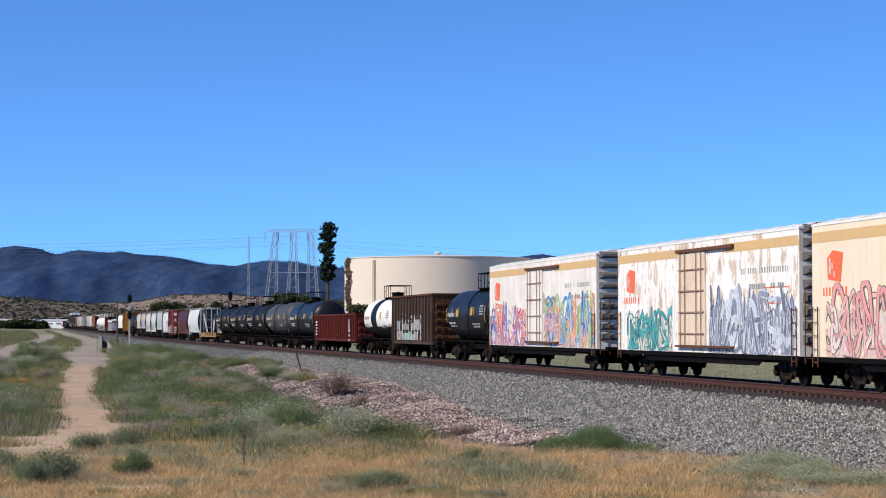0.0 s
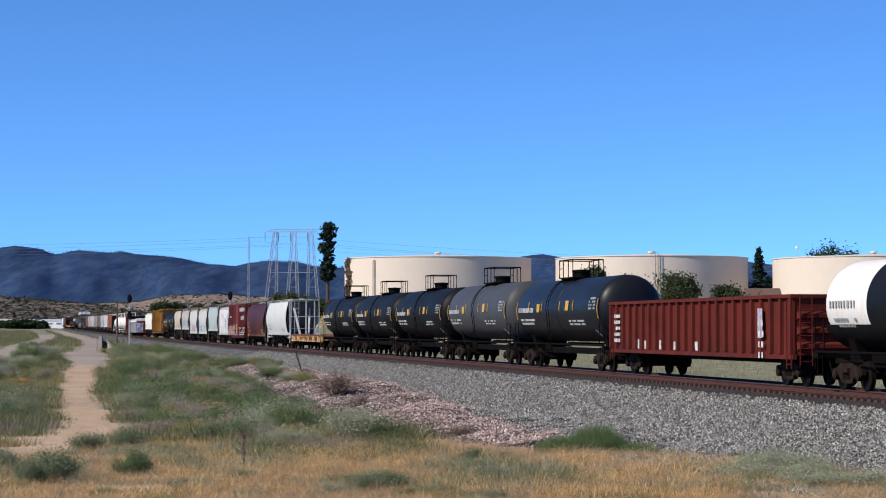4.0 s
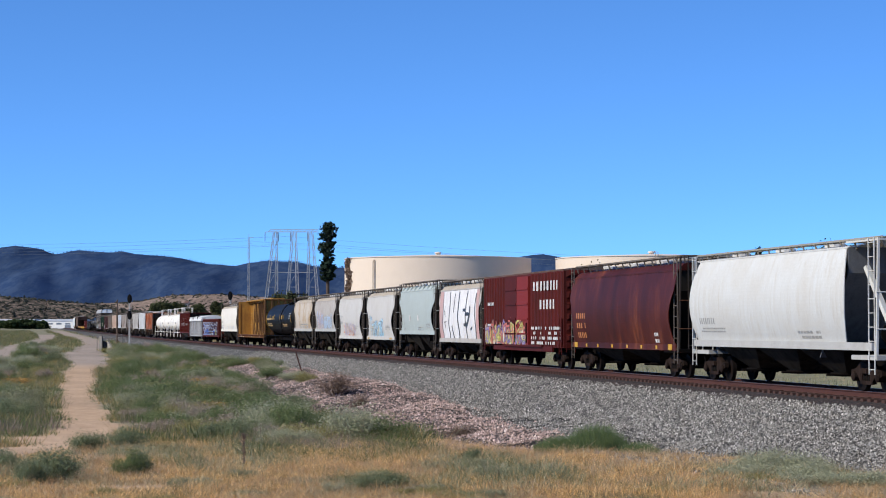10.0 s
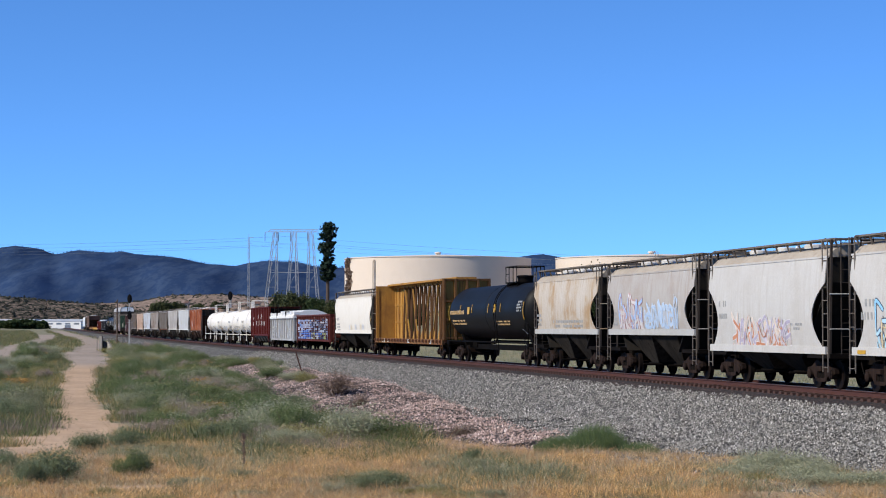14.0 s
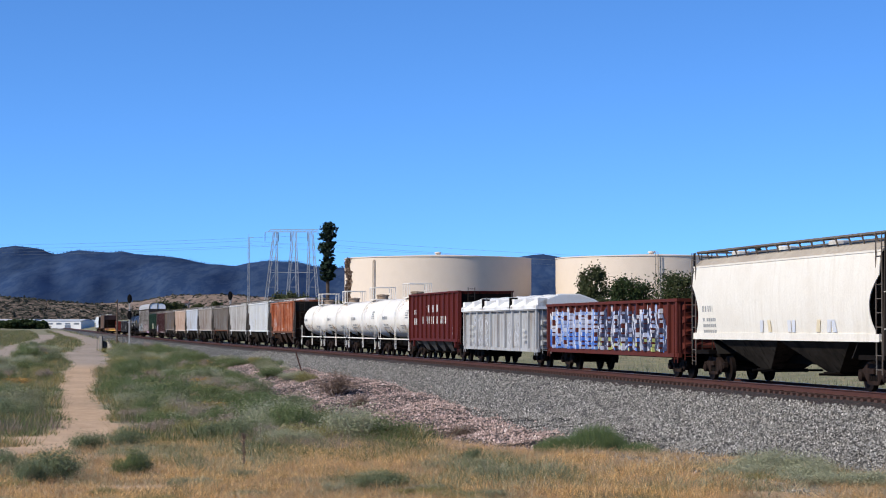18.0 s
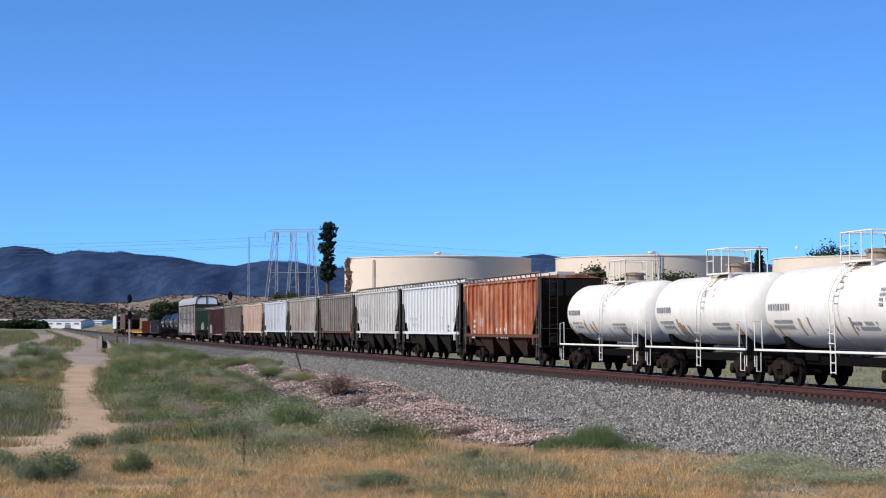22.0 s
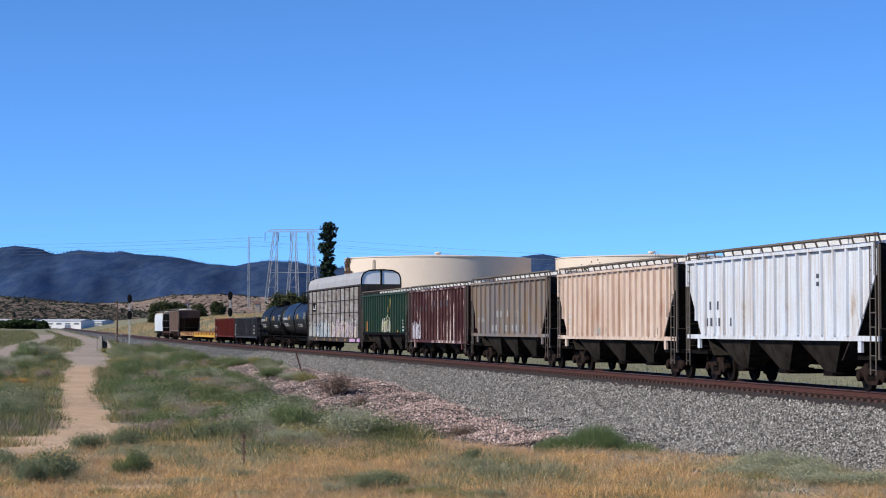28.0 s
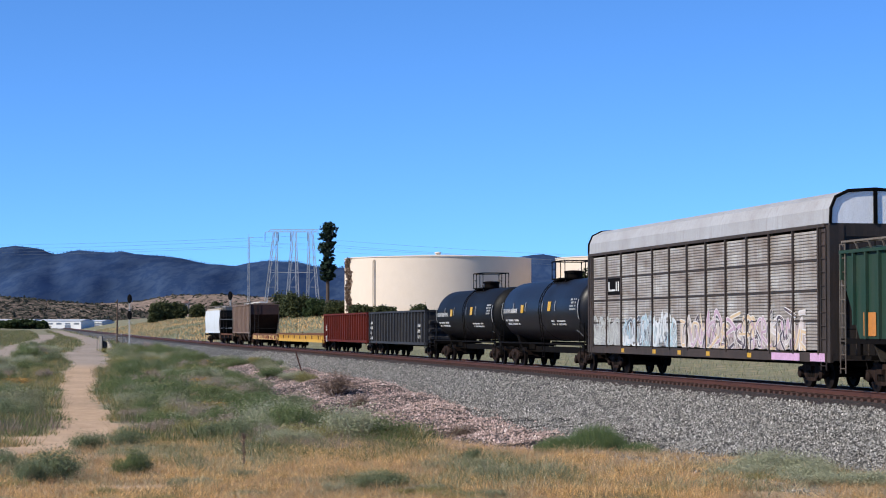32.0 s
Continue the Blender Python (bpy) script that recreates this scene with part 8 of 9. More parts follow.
for i, (a, b) in enumerate(((-6.8, 1.5), (-5.9, 1.3), (-3.8, 1.4), (-2.0, 1.25), (0.5, 1.3))):
    marks(b_, -1.56, [(a, a + 0.35, 1.1, 1.1 + 0.25 * b)], WHITE_MARK, "scuff")

tank_car(177.6, 193.4, "long blue-black tank car with yellow strips", BLUEBLACK_TANK, 1.50, 2.80, BLACK, dome=-0.6, seed=4)
tank_car(194.9, 210.2, "weathered grey tank car with orange strips and white tags", GREY_TANK, 1.55, 2.86, BLACK, dome=0.2, seed=5)
for i, (r_, l_) in enumerate(((211.5, 227.0), (228.0, 243.4), (244.4, 259.8))):
    tank_car(r_, l_, ("matt black tank car with yellow strips and placards", "matt black tank car with yellow strips and white data panels", "matt black tank car with a white scrawled tag")[i],
             BLACK_TANK, 1.55, 2.86, BLACK, dome=0.1, seed=6 + i)
YELRUST = streaky("yellow_on_rust", [(0.40, (0.15, 0.05, 0.03)), (0.49, (0.30, 0.11, 0.045)), (0.51, (0.62, 0.42, 0.17)), (0.6, (0.66, 0.5, 0.26))], across=2.2, down=1.0, patches=1.6, soil=(0.14, 0.05, 0.03), soil_amount=0.7)
flat_car(260.9, 279.7, "empty flat car with flaking yellow sides over rust", YELRUST, 1.22, 0.48, 18)

# pale grey hopper with round shell, then the maroon one
PALE = worn("pale_hopper", (0.56, 0.57, 0.56), (0.42, 0.36, 0.28), 0.42, 0.6)
PALESILL = worn("pale_sill", (0.434, 0.434, 0.4216), (0.248, 0.217, 0.186), 0.4, 0.6)
curved_hopper(280.7, 297.6, "pale grey covered hopper with rounded sides and open end frame", PALE, 1.28, 4.42, PALESILL, PALE, board_m=worn("board_grey", (0.32, 0.3, 0.26), (0.15, 0.13, 0.1), 0.5), bulge=0.6, round_end=True,
              letters=[(-7.2, -5.6, 2.3, 1, 0.22, 0.2, GREY_MARK), (-7.2, -4.6, 1.95, 2, 0.06, 0.2, GREY_MARK), (2.3, 4.2, 1.85, 2, 0.09, 0.25, GREY_MARK)])
MAROON = streaky("maroon_hopper", [(0.38, (0.036, 0.00792, 0.00576)), (0.5, (0.06, 0.0108, 0.0072)), (0.56, (0.0864, 0.018, 0.009)), (0.64, (0.1728, 0.0468, 0.018))], 0.5, 1.2, 0.12, 0.3, soil=(0.0336, 0.0072, 0.0054))
h_, sf, n_ = curved_hopper(299.2, 314.8, "dark red covered hopper with rust patches and yellow sill squares", MAROON, 1.08, 4.45, MAROON, RUST, bulge=0.42, lens=0.5,
                           letters=[(-6.3, -4.9, 2.6, 3, 0.24, 0.3, plain("faded_orange", (0.42, 0.16, 0.05))), (5.0, 5.5, 1.75, 2, 0.14, 0.2, WHITE_MARK)])
marks(h_, -1.455, [(x, x + 0.22, 1.1, 1.24) for x in (-5.2, -3.4, -1.2, 1.0, 3.0, 5.0)], YELLOW_MARK, "reflector", "yellow reflective square")
marks(h_, -1.455, [(-7.1, -6.6, 1.08, 1.3), (6.6, 7.1, 1.08, 1.3)], YELLOW_MARK, "reflector", "yellow reflective square")
boxcar(315.8, 332.4, "old dark red boxcar with twin sliding doors and graffiti")

# short bowed hoppers
def bowed(r, l, label, base, low, seed, letters, sill=None, lens=1.05, teeth=False, bulge=0.2, top=4.45):
    return curved_hopper(r, l, label, base, low, top, sill or base, base, seed=seed, letters=letters, lens=lens, teeth=teeth, bulge=bulge)


GREYA = worn("light_grey_hopper", (0.52, 0.51, 0.49), (0.36, 0.31, 0.26), 0.45, 0.6)
GREYB = worn("warm_grey_hopper", (0.437, 0.418, 0.399), (0.285, 0.2375, 0.19), 0.5, 0.6)
GREYC = worn("dusty_hopper", (0.42, 0.40, 0.38), (0.27, 0.2, 0.15), 0.55, 0.65)
GREYD = streaky("stained_hopper", [(0.40, (0.50, 0.46, 0.41)), (0.50, (0.46, 0.40, 0.33)), (0.58, (0.36, 0.24, 0.13))], 0.65, 0.8, 0.3, 0.4, soil=(0.3, 0.2, 0.12))
SAGE = worn("sage_grey_hopper", (0.3864, 0.4368, 0.4264), (0.3024, 0.3192, 0.2952), 0.4, 0.55)
h_, sf, n_ = bowed(333.2, 345.0, "covered hopper painted over with huge white lettering", GREYB, 1.12, 21, [])
WP = worn("white_rollered_paint", (0.72, 0.72, 0.73), (0.45, 0.40, 0.39), 0.6, 0.6)
BLK = plain("black_outline_paint", (0.03, 0.035, 0.045), 0.5)
PK = worn("pink_rollered_paint", (0.50, 0.28, 0.27), (0.40, 0.36, 0.35), 0.8, 0.7)


def panel(root, x0, x1, z0, z1, sf, m, lift, lab="", skew=0.0, name="graffiti"):
    s = Shape()
    k = 10
    a = [(x0 + skew * i / k, sf(z0 + (z1 - z0) * i / k) - lift, z0 + (z1 - z0) * i / k) for i in range(k + 1)]
    b = [(x1 + skew * i / k, p[1], p[2]) for i, p in enumerate(a)]
    s.add(a + b, [(i, i + 1, k + 2 + i, k + 1 + i) for i in range(k)])
    return part(name, s, m, root, lab)


panel(h_, -5.3, 5.3, 1.15, 4.1, sf, PK, 0.010, "pink rollered ground coat")


def fat_stroke(root, pts, w, sf, m, lift, lab=""):
    """A broad painted band along a curve on a bowed side."""
    q = smooth_line(pts, 7)
    vs, fs = [], []
    for i, (x, z) in enumerate(q):
        ax, az = q[max(0, i - 1)]
        bx, bz = q[min(len(q) - 1, i + 1)]
        L = math.hypot(bx - ax, bz - az)
        ox, oz = -(bz - az) / L * w / 2, (bx - ax) / L * w / 2
        for k in (-1, 0, 1):
            zz = min(4.3, max(1.15, z + k * oz))
            vs.append((x + k * ox, sf(zz) - lift, zz))
    for i in range(len(q) - 1):
        for k in (0, 1):
            fs.append((3 * i + k, 3 * i + k + 1, 3 * i + 4 + k, 3 * i + 3 + k))
    part("graffiti", Shape().add(vs, fs), m, root, lab)


panel(h_, -4.3, 4.62, 1.15, 4.12, sf, WP, 0.016, "white rollered lettering")
GAPS = [([(-4.3, 4.0), (-4.15, 3.1), (-4.4, 2.1), (-4.2, 1.5), (-4.35, 1.2)], 0.14), ([(-2.45, 4.05), (-2.3, 3.2), (-2.6, 2.2), (-2.35, 1.55), (-2.6, 1.2)], 0.17),
        ([(-1.05, 3.95), (-1.1, 3.4), (-1.25, 2.85)], 0.15), ([(-1.75, 2.1), (-1.4, 1.5), (-1.1, 1.2)], 0.18), ([(0.15, 4.05), (0.05, 3.2), (-0.1, 2.5), (0.15, 1.9), (0.2, 1.5), (0.05, 1.2)], 0.22),
        ([(2.3, 4.05), (2.1, 3.3), (1.95, 2.6), (2.15, 1.8), (2.2, 1.2)], 0.17), ([(1.3, 2.95), (1.6, 2.97), (1.9, 2.95)], 0.17), ([(1.5, 2.1), (1.7, 2.12), (1.95, 2.1)], 0.17),
        ([(2.0, 2.72), (2.5, 2.74), (2.9, 2.7)], 0.2), ([(3.15, 3.15), (3.0, 2.7), (2.55, 2.25), (2.05, 2.0)], 0.24), ([(3.7, 2.0), (3.45, 1.9), (3.2, 1.85)], 0.13), ([(4.62, 3.9), (4.35, 2.9), (4.55, 2.0), (4.5, 1.2)], 0.12)]
for i, (pts, w_) in enumerate(GAPS):
    fat_stroke(h_, pts, w_, sf, BLK, 0.022 + 0.001 * i, "black gap between painted letters")
for x, z, dx, dz in ((-3.9, 2.9, 0.25, 0.06), (-3.85, 2.72, 0.06, 0.28), (-3.6, 2.6, 0.06, 0.3), (-3.9, 2.25, 0.4, 0.06), (-3.75, 2.1, 0.06, 0.26), (-3.5, 2.3, 0.22, 0.06), (-3.7, 3.05, 0.06, 0.2), (-3.62, 1.95, 0.06, 0.2)):
    panel(h_, x, x + dx, z, z + dz, sf, BLK, 0.024, "small black tag")

h_, sf, n_ = bowed(346.0, 358.1, "sage grey covered hopper with round white emblems", SAGE, 1.55, 22, [(-5.2, -4.2, 2.85, 1, 0.24, 0.26, GREY_MARK), (-5.2, -3.9, 2.35, 1, 0.22, 0.26, GREY_MARK), (-4.3, -3.7, 1.95, 2, 0.06, 0.2, GREY_MARK), (0.4, 2.2, 2.0, 3, 0.06, 0.2, GREY_MARK), (3.2, 4.4, 2.2, 3, 0.06, 0.2, GREY_MARK)], teeth=True, bulge=0.16, top=4.6)
for x in (-2.2, 0.5):
    panel(h_, x, x + 0.42, 2.4, 2.75, sf, WHITE_MARK, 0.012, "small white oval emblem", name="emblem")
gn = paint_set("sky_face", [(0.45, 0.47, 0.48), (0.3, 0.5, 0.6), (0.25, 0.5, 0.68), (0.4, 0.6, 0.72), (0.62, 0.5, 0.3), (0.05, 0.07, 0.12)])
h_, sf, n_ = bowed(359.5, 371.0, "light grey covered hopper with blue graffiti figures", GREYA, 1.13, 23, [(-4.6, -3.4, 2.8, 2, 0.22, 0.24, GREY_MARK), (2.2, 3.9, 2.1, 3, 0.06, 0.2, GREY_MARK)])
graffiti(h_, -3.6, 1.4, 1.15, 2.5, sf, gn, 31, 4, 0.75)
marks(h_, -1.455, [(-5.0, -4.4, 1.15, 1.27), (3.7, 4.6, 1.15, 1.27)], YELLOW_MARK, "reflector", "yellow sill stripe")
go_ = paint_set("orange_violet", [(0.5, 0.44, 0.42), (0.5, 0.46, 0.5), (0.5, 0.22, 0.12), (0.6, 0.5, 0.42), (0.4, 0.36, 0.46), (0.6, 0.57, 0.57)])
h_, sf, n_ = bowed(372.5, 384.0, "light grey covered hopper with orange and violet graffiti", GREYA, 1.13, 24, [(-4.3, -3.5, 2.9, 1, 0.2, 0.22, GREY_MARK), (-4.3, -3.5, 2.45, 1, 0.18, 0.22, GREY_MARK), (2.4, 3.6, 2.1, 2, 0.08, 0.2, GREY_MARK)])
graffiti(h_, -3.0, 2.6, 1.15, 2.3, sf, go_, 32, 5, 0.7)
gp = paint_set("pale_blue", [(0.44, 0.41, 0.40), (0.42, 0.44, 0.5), (0.55, 0.52, 0.5), (0.3, 0.44, 0.66), (0.58, 0.56, 0.56), (0.42, 0.2, 0.2)])
h_, sf, n_ = bowed(385.2, 397.2, "dusty grey covered hopper with red outlined and blue graffiti", GREYC, 1.67, 25, [(-4.9, -4.2, 2.6, 3, 0.12, 0.2, GREY_MARK)], PALESILL)
graffiti(h_, -4.0, -0.6, 1.75, 3.0, sf, gp, 33, 4, 0.75)
graffiti(h_, -0.4, 3.9, 1.9, 2.85, sf, paint_set("blue_tag", [(0.44, 0.41, 0.40), (0.4, 0.42, 0.46), (0.35, 0.48, 0.66), (0.4, 0.52, 0.68), (0.5, 0.54, 0.6)]), 34, 5, 0.75)
h_, sf, n_ = bowed(398.3, 410.0, "cream grey covered hopper with broad rust stains", GREYD, 1.67, 26, [(-4.9, -4.1, 2.6, 3, 0.12, 0.2, GREY_MARK), (-2.0, 3.2, 2.3, 2, 0.12, 0.3, GREY_MARK)], PALESILL)
tank_car(411.3, 430.4, "long dark grey tank car with pale yellow strips", BLACK_TANK, 1.50, 2.82, BLACK, dome=3.4, seed=9, letter=TAN_BAND)


def centre_beam(r, l):
    root, n = car("centre_beam_car", r, l, "yellow centre-beam lumber car with open truss, empty", 2.3)
    Y, Yd = worn("mustard_paint", (0.46, 0.24, 0.05), (0.20, 0.09, 0.03), 0.85, 0.7), worn("mustard_dark", (0.17, 0.08, 0.03), (0.06, 0.03, 0.018), 0.8, 0.8)
    top = 4.92
    part("deck", Shape().box(-n, n, -1.42, 1.42, 1.06, 1.2), RUST, root)
    for y in (-1.45, 1.45):
        part("side_sill", Shape().box(-n, n, y - 0.06, y + 0.06, 0.92, 1.24), worn("rusty_sill", (0.11, 0.035, 0.02), (0.4, 0.24, 0.08), 0.5, 0.8), root)
    for i in range(22):
        x = -n + 0.4 + (2 * n - 0.8) * i / 21
        part("winch", Shape().lathe([(-0.12, 0.02), (-0.12, 0.1), (0.1, 0.1), (0.1, 0.03)], "x", 8, (x, -1.56, 1.12)), RUST, root)
    for k in (-1, 1):                 # end bulkheads
        x = k * (n - 0.2)
        part("bulkhead", Shape().box(x - 0.12, x + 0.12, -1.45, 1.45, 1.2, top), Y, root)
        b = Shape()
        for y in (-1.4, -0.7, 0.0, 0.7, 1.4):
            b.box(min(x, x + k * 0.3), max(x, x + k * 0.3), y - 0.06, y + 0.06, 1.2, top)
        for z in (1.3, 2.4, 3.5, 4.8):
            b.box(min(x, x + k * 0.28), max(x, x + k * 0.28), -1.42, 1.42, z, z + 0.1)
        part("bulkhead_frame", b, Yd, root)
        ladder(root, k * (n - 0.2), -1.52, 0.6, top, Yd)
    part("top_chord", Shape().box(-n + 0.1, n - 0.1, -0.62, 0.62, top - 0.02, top + 0.10).box(-n + 0.1, n - 0.1, -0.2, 0.2, top - 0.2, top - 0.02), Y, root)
    part("centre_panel", Shape().box(-n + 0.3, -n + 4.3, -0.09, 0.09, 1.2, top - 0.1), Y, root)
    p = Shape()
    for i in range(3):
        p.box(-n + 0.8 + i * 1.2, -n + 0.95 + i * 1.2, -0.16, -0.09, 1.2, top - 0.1)
    for z in (2.3, 3.5):
        p.box(-n + 0.4, -n + 4.3, -0.14, -0.09, z, z + 0.1)
    part("panel_rib", p, Y, root)
    k = 14
    for i in range(k):
        x = -n + 4.6 + (2 * n - 5.4) * i / (k - 1)
        for y in (-1, 1):
            part("centre_post", Shape().hull([(x - 0.06, y * 0.14, top - 0.1), (x + 0.06, y * 0.14, top - 0.1), (x + 0.06, y * 0.24, top - 0.1), (x - 0.06, y * 0.24, top - 0.1)],
                                             [(x - 0.06, y * 0.22, 1.2), (x + 0.06, y * 0.22, 1.2), (x + 0.06, y * 0.36, 1.2), (x - 0.06, y * 0.36, 1.2)]), Yd, root)
        if i in (0, 2, 5, 7, 10):
            x2 = -n + 4.6 + (2 * n - 5.4) * (i + 1.6) / (k - 1)
            a, b = ((x, top - 0.3), (x2, 1.3)) if i < 5 else ((x, 1.3), (x2, top - 0.3))
            part("diagonal", Shape().bar((a[0], -0.2, a[1]), (b[0], -0.3, b[1]), 0.09, 0.09), Y, root)
    for i in range(k - 1):
        x = -n + 4.6 + (2 * n - 5.4) * (i + 0.5) / (k - 1)
        part("gusset", Shape().hull([(x - 0.25, -0.3, 1.2), (x + 0.25, -0.3, 1.2), (x + 0.05, -0.26, 1.75), (x - 0.05, -0.26, 1.75)],
                                    [(x - 0.25, -0.26, 1.2), (x + 0.25, -0.26, 1.2), (x + 0.05, -0.22, 1.75), (x - 0.05, -0.22, 1.75)]), Y, root)
    marks(root, -1.515, [(-n + 3.0, -n + 3.35, 0.96, 1.2), (-n + 3.6, -n + 3.95, 0.96, 1.2), (-n + 5, -n + 5.3, 0.96, 1.2), (0.5, 1.2, 0.96, 1.2), (n - 4, n - 3.4, 0.96, 1.2)], WHITE_MARK, "lettering", "white painted squares on the sill")
    return root


centre_beam(431.8, 455.2)
CREAM = worn("cream_hopper", (0.74, 0.70, 0.63), (0.5, 0.42, 0.32), 0.32, 0.55)
h_, sf, n_ = curved_hopper(456.8, 474.3, "cream white covered hopper with a railed roof walk", CREAM, 1.54, 4.5, CREAM, CREAM, seed=27, bulge=0.17, lens=0.7,
                           letters=[(-7.3, -6.2, 2.75, 1, 0.22, 0.25, GREY_MARK), (-7.3, -5.9, 2.3, 3, 0.12, 0.2, GREY_MARK)])
gq = paint_set("faint", [(0.68, 0.65, 0.6), (0.66, 0.63, 0.6), (0.55, 0.57, 0.62), (0.68, 0.58, 0.4), (0.6, 0.6, 0.62), (0.66, 0.64, 0.6)])
for i, (x, sk) in enumerate(((-1.4, 0.1), (-0.6, -0.05), (1.2, 0.0), (1.55, 0.05), (3.6, 0.15), (4.5, 0.1), (5.0, -0.1))):
    panel(h_, x, x + 0.3, 1.8, 2.2, sf, gq[2 + i % 3], 0.018, "faded pastel sprayed dab", sk)

gr2 = paint_set("blue_wall", [(0.40, 0.43, 0.55), (0.05, 0.14, 0.48), (0.04, 0.15, 0.52), (0.50, 0.51, 0.58), (0.15, 0.28, 0.58), (0.28, 0.34, 0.52), (0.60, 0.60, 0.62), (0.02, 0.025, 0.06), (0.04, 0.05, 0.10), (0.45, 0.48, 0.16), (0.10, 0.03, 0.025)])
b_, n_, w_ = gondola(475.2, 495.1, "dark red gondola covered in blue and white graffiti", worn("gondola_maroon", (0.10, 0.02, 0.014), (0.06, 0.02, 0.015), 0.5, 0.7), 2.95, 0.95, 20)


def blue_dabs(x, z, rng):
    """Blue under lavender to the rear, navy and grey with a little yellow to the front."""
    if x < -1.5:
        return rng.choice((1, 2, 2, 4, 0)) if z < 1.65 + rng.uniform(-0.2, 0.2) else rng.choice((0, 3, 5, 4, 6, 0))
    if z < 1.45:
        return rng.choice((7, 8, 2, 9, 3, 0, 7))
    return rng.choice((7, 7, 8, 8, 0, 3, 5, 6))


edge = lambda x: 2.55 + 0.3 * noise.noise((x * 1.3, 0, 0)) - (0.5 if 6.8 < x else 0) - (0.4 if abs(x + 1.6) < 0.5 else 0)
panel_coat(b_, -1.545, 1.0, 2.9, gr2, 36, -9.6, 8.4, blue_dabs, edge)
rib_coat(b_, n_, 20, -1.675, 1.0, 2.7, gr2, 3, -9.7, 8.4, 9, blue_dabs)
graffiti(b_, -2.0, 8.2, 1.05, 2.5, lambda z: -1.55, [gr2[k] for k in (8, 0, 7, 3, 8, 0, 7)], 37, 7, 1.4, "navy and white sprayed strokes", 0.9)
graffiti(b_, -9.2, -2.2, 1.05, 2.4, lambda z: -1.55, [gr2[k] for k in (0, 3, 2, 4, 0, 6)], 38, 4, 1.4, "blue and lavender sprayed strokes", 0.9)


def lidded_gondola(r, l):
    m = streaky("silver_grey", [(0.36, (0.20, 0.17, 0.15)), (0.45, (0.33, 0.34, 0.35)), (0.6, (0.42, 0.43, 0.45))], soil=(0.22, 0.15, 0.11), soil_amount=0.5)
    root, n, w = gondola(r, l, "silver grey gondola with white fibreglass lids", m, 2.8, 0.9, 11, name="lidded_gondola", letters=[(-6.6, -5.6, 2.1, 3, 0.2, 0.3, WHITE_MARK), (5.6, 6.1, 1.9, 3, 0.14, 0.2, WHITE_MARK)])
    lid = worn("white_lid", (0.80, 0.79, 0.77), (0.55, 0.5, 0.45), 0.3, 0.45)
    for a, b in ((-n - 0.1, -n + 5.2), (-n + 5.3, n - 5.4), (n - 5.3, n + 0.05)):
        prof = [(-w - 0.2, 2.86), (-w - 0.2, 3.02), (-w + 0.25, 3.3), (-0.5, 3.56), (0.5, 3.56), (w - 0.25, 3.3), (w + 0.2, 3.02), (w + 0.2, 2.86)]
        s = Shape().hull([(a, y, z) for y, z in prof], [(b, y, z) for y, z in prof])
        o = part("lid", s, lid, root, "white fibreglass lid")
        for x in (a + 0.3, (a + b) / 2, b - 0.3):
            part("lid_rib", Shape().hull([(x - 0.22, y * 1.0, z + 0.05) for y, z in prof], [(x + 0.22, y, z + 0.05) for y, z in prof]), lid, o)
            part("lid_lug", Shape().box(x - 0.3, x + 0.3, -w - 0.1, -w + 0.35, 3.0, 3.4), lid, o)
    for x in (-n + 5.25, n - 5.35):
        part("lid_clamp", Shape().box(x - 0.12, x + 0.12, -w - 0.2, -w + 0.2, 2.95, 3.5), DARK, root)
    g = paint_set("silver_tag", [(0.40, 0.40, 0.41), (0.42, 0.42, 0.43), (0.52, 0.52, 0.54), (0.5, 0.5, 0.52), (0.36, 0.36, 0.37)])
    graffiti(root, -6.0, -2.5, 1.0, 2.4, lambda z: -w - 0.025, g, 38, 3, 0.9, weight=0.6)
    graffiti(root, 2.0, 5.0, 1.0, 2.3, lambda z: -w - 0.025, g, 39, 2, 0.9, weight=0.6)
    return root


lidded_gondola(496.9, 513.8)
UPRED = worn("oxide_red", (0.09324, 0.01229, 0.008509), (0.0518, 0.01053, 0.008509), 0.55, 0.65)
h_ = ribbed_hopper(514.9, 530.2, "oxide red open hopper with a high ribbed side", UPRED, 4.0, 1.3, 12, 0.15, roof="open", sheet_h=0.2, bays=4, w=1.55, name="open_hopper", end_dark=BLACK, bottom_m=worn("grey_bays", (0.09, 0.088, 0.085), (0.02, 0.018, 0.017), 0.8),
                   letters=[(-2.2, 2.4, 3.35, 1, 0.45, 0.62, WHITE_MARK), (-3.4, 3.9, 2.65, 1, 0.45, 0.62, WHITE_MARK), (-6.6, -4.4, 2.55, 1, 0.4, 0.5, WHITE_MARK), (-6.6, -5.2, 3.1, 1, 0.3, 0.4, WHITE_MARK), (5.6, 6.2, 2.0, 2, 0.16, 0.3, WHITE_MARK)])
for i, (r_, l_) in enumerate(((531.0, 542.4), (543.9, 555.9), (557.1, 568.4), (569.9, 581.8))):
    tank_car(r_, l_, ("short white tank car with rust runs and white rails", "short white tank car with a cream head and white rails", "short white tank car with grey scrawls and white rails", "short white tank car with violet scrawls and white rails")[i],
             WHITE_TANK, 1.36 if i < 2 else 1.30, 2.63, WHITE_TANK, dome=1.0, rails=WHITE_TANK, stripes=False, letter=GREY_MARK, seed=12 + i, tall=0.95, inset=1.3, plate=i < 2)

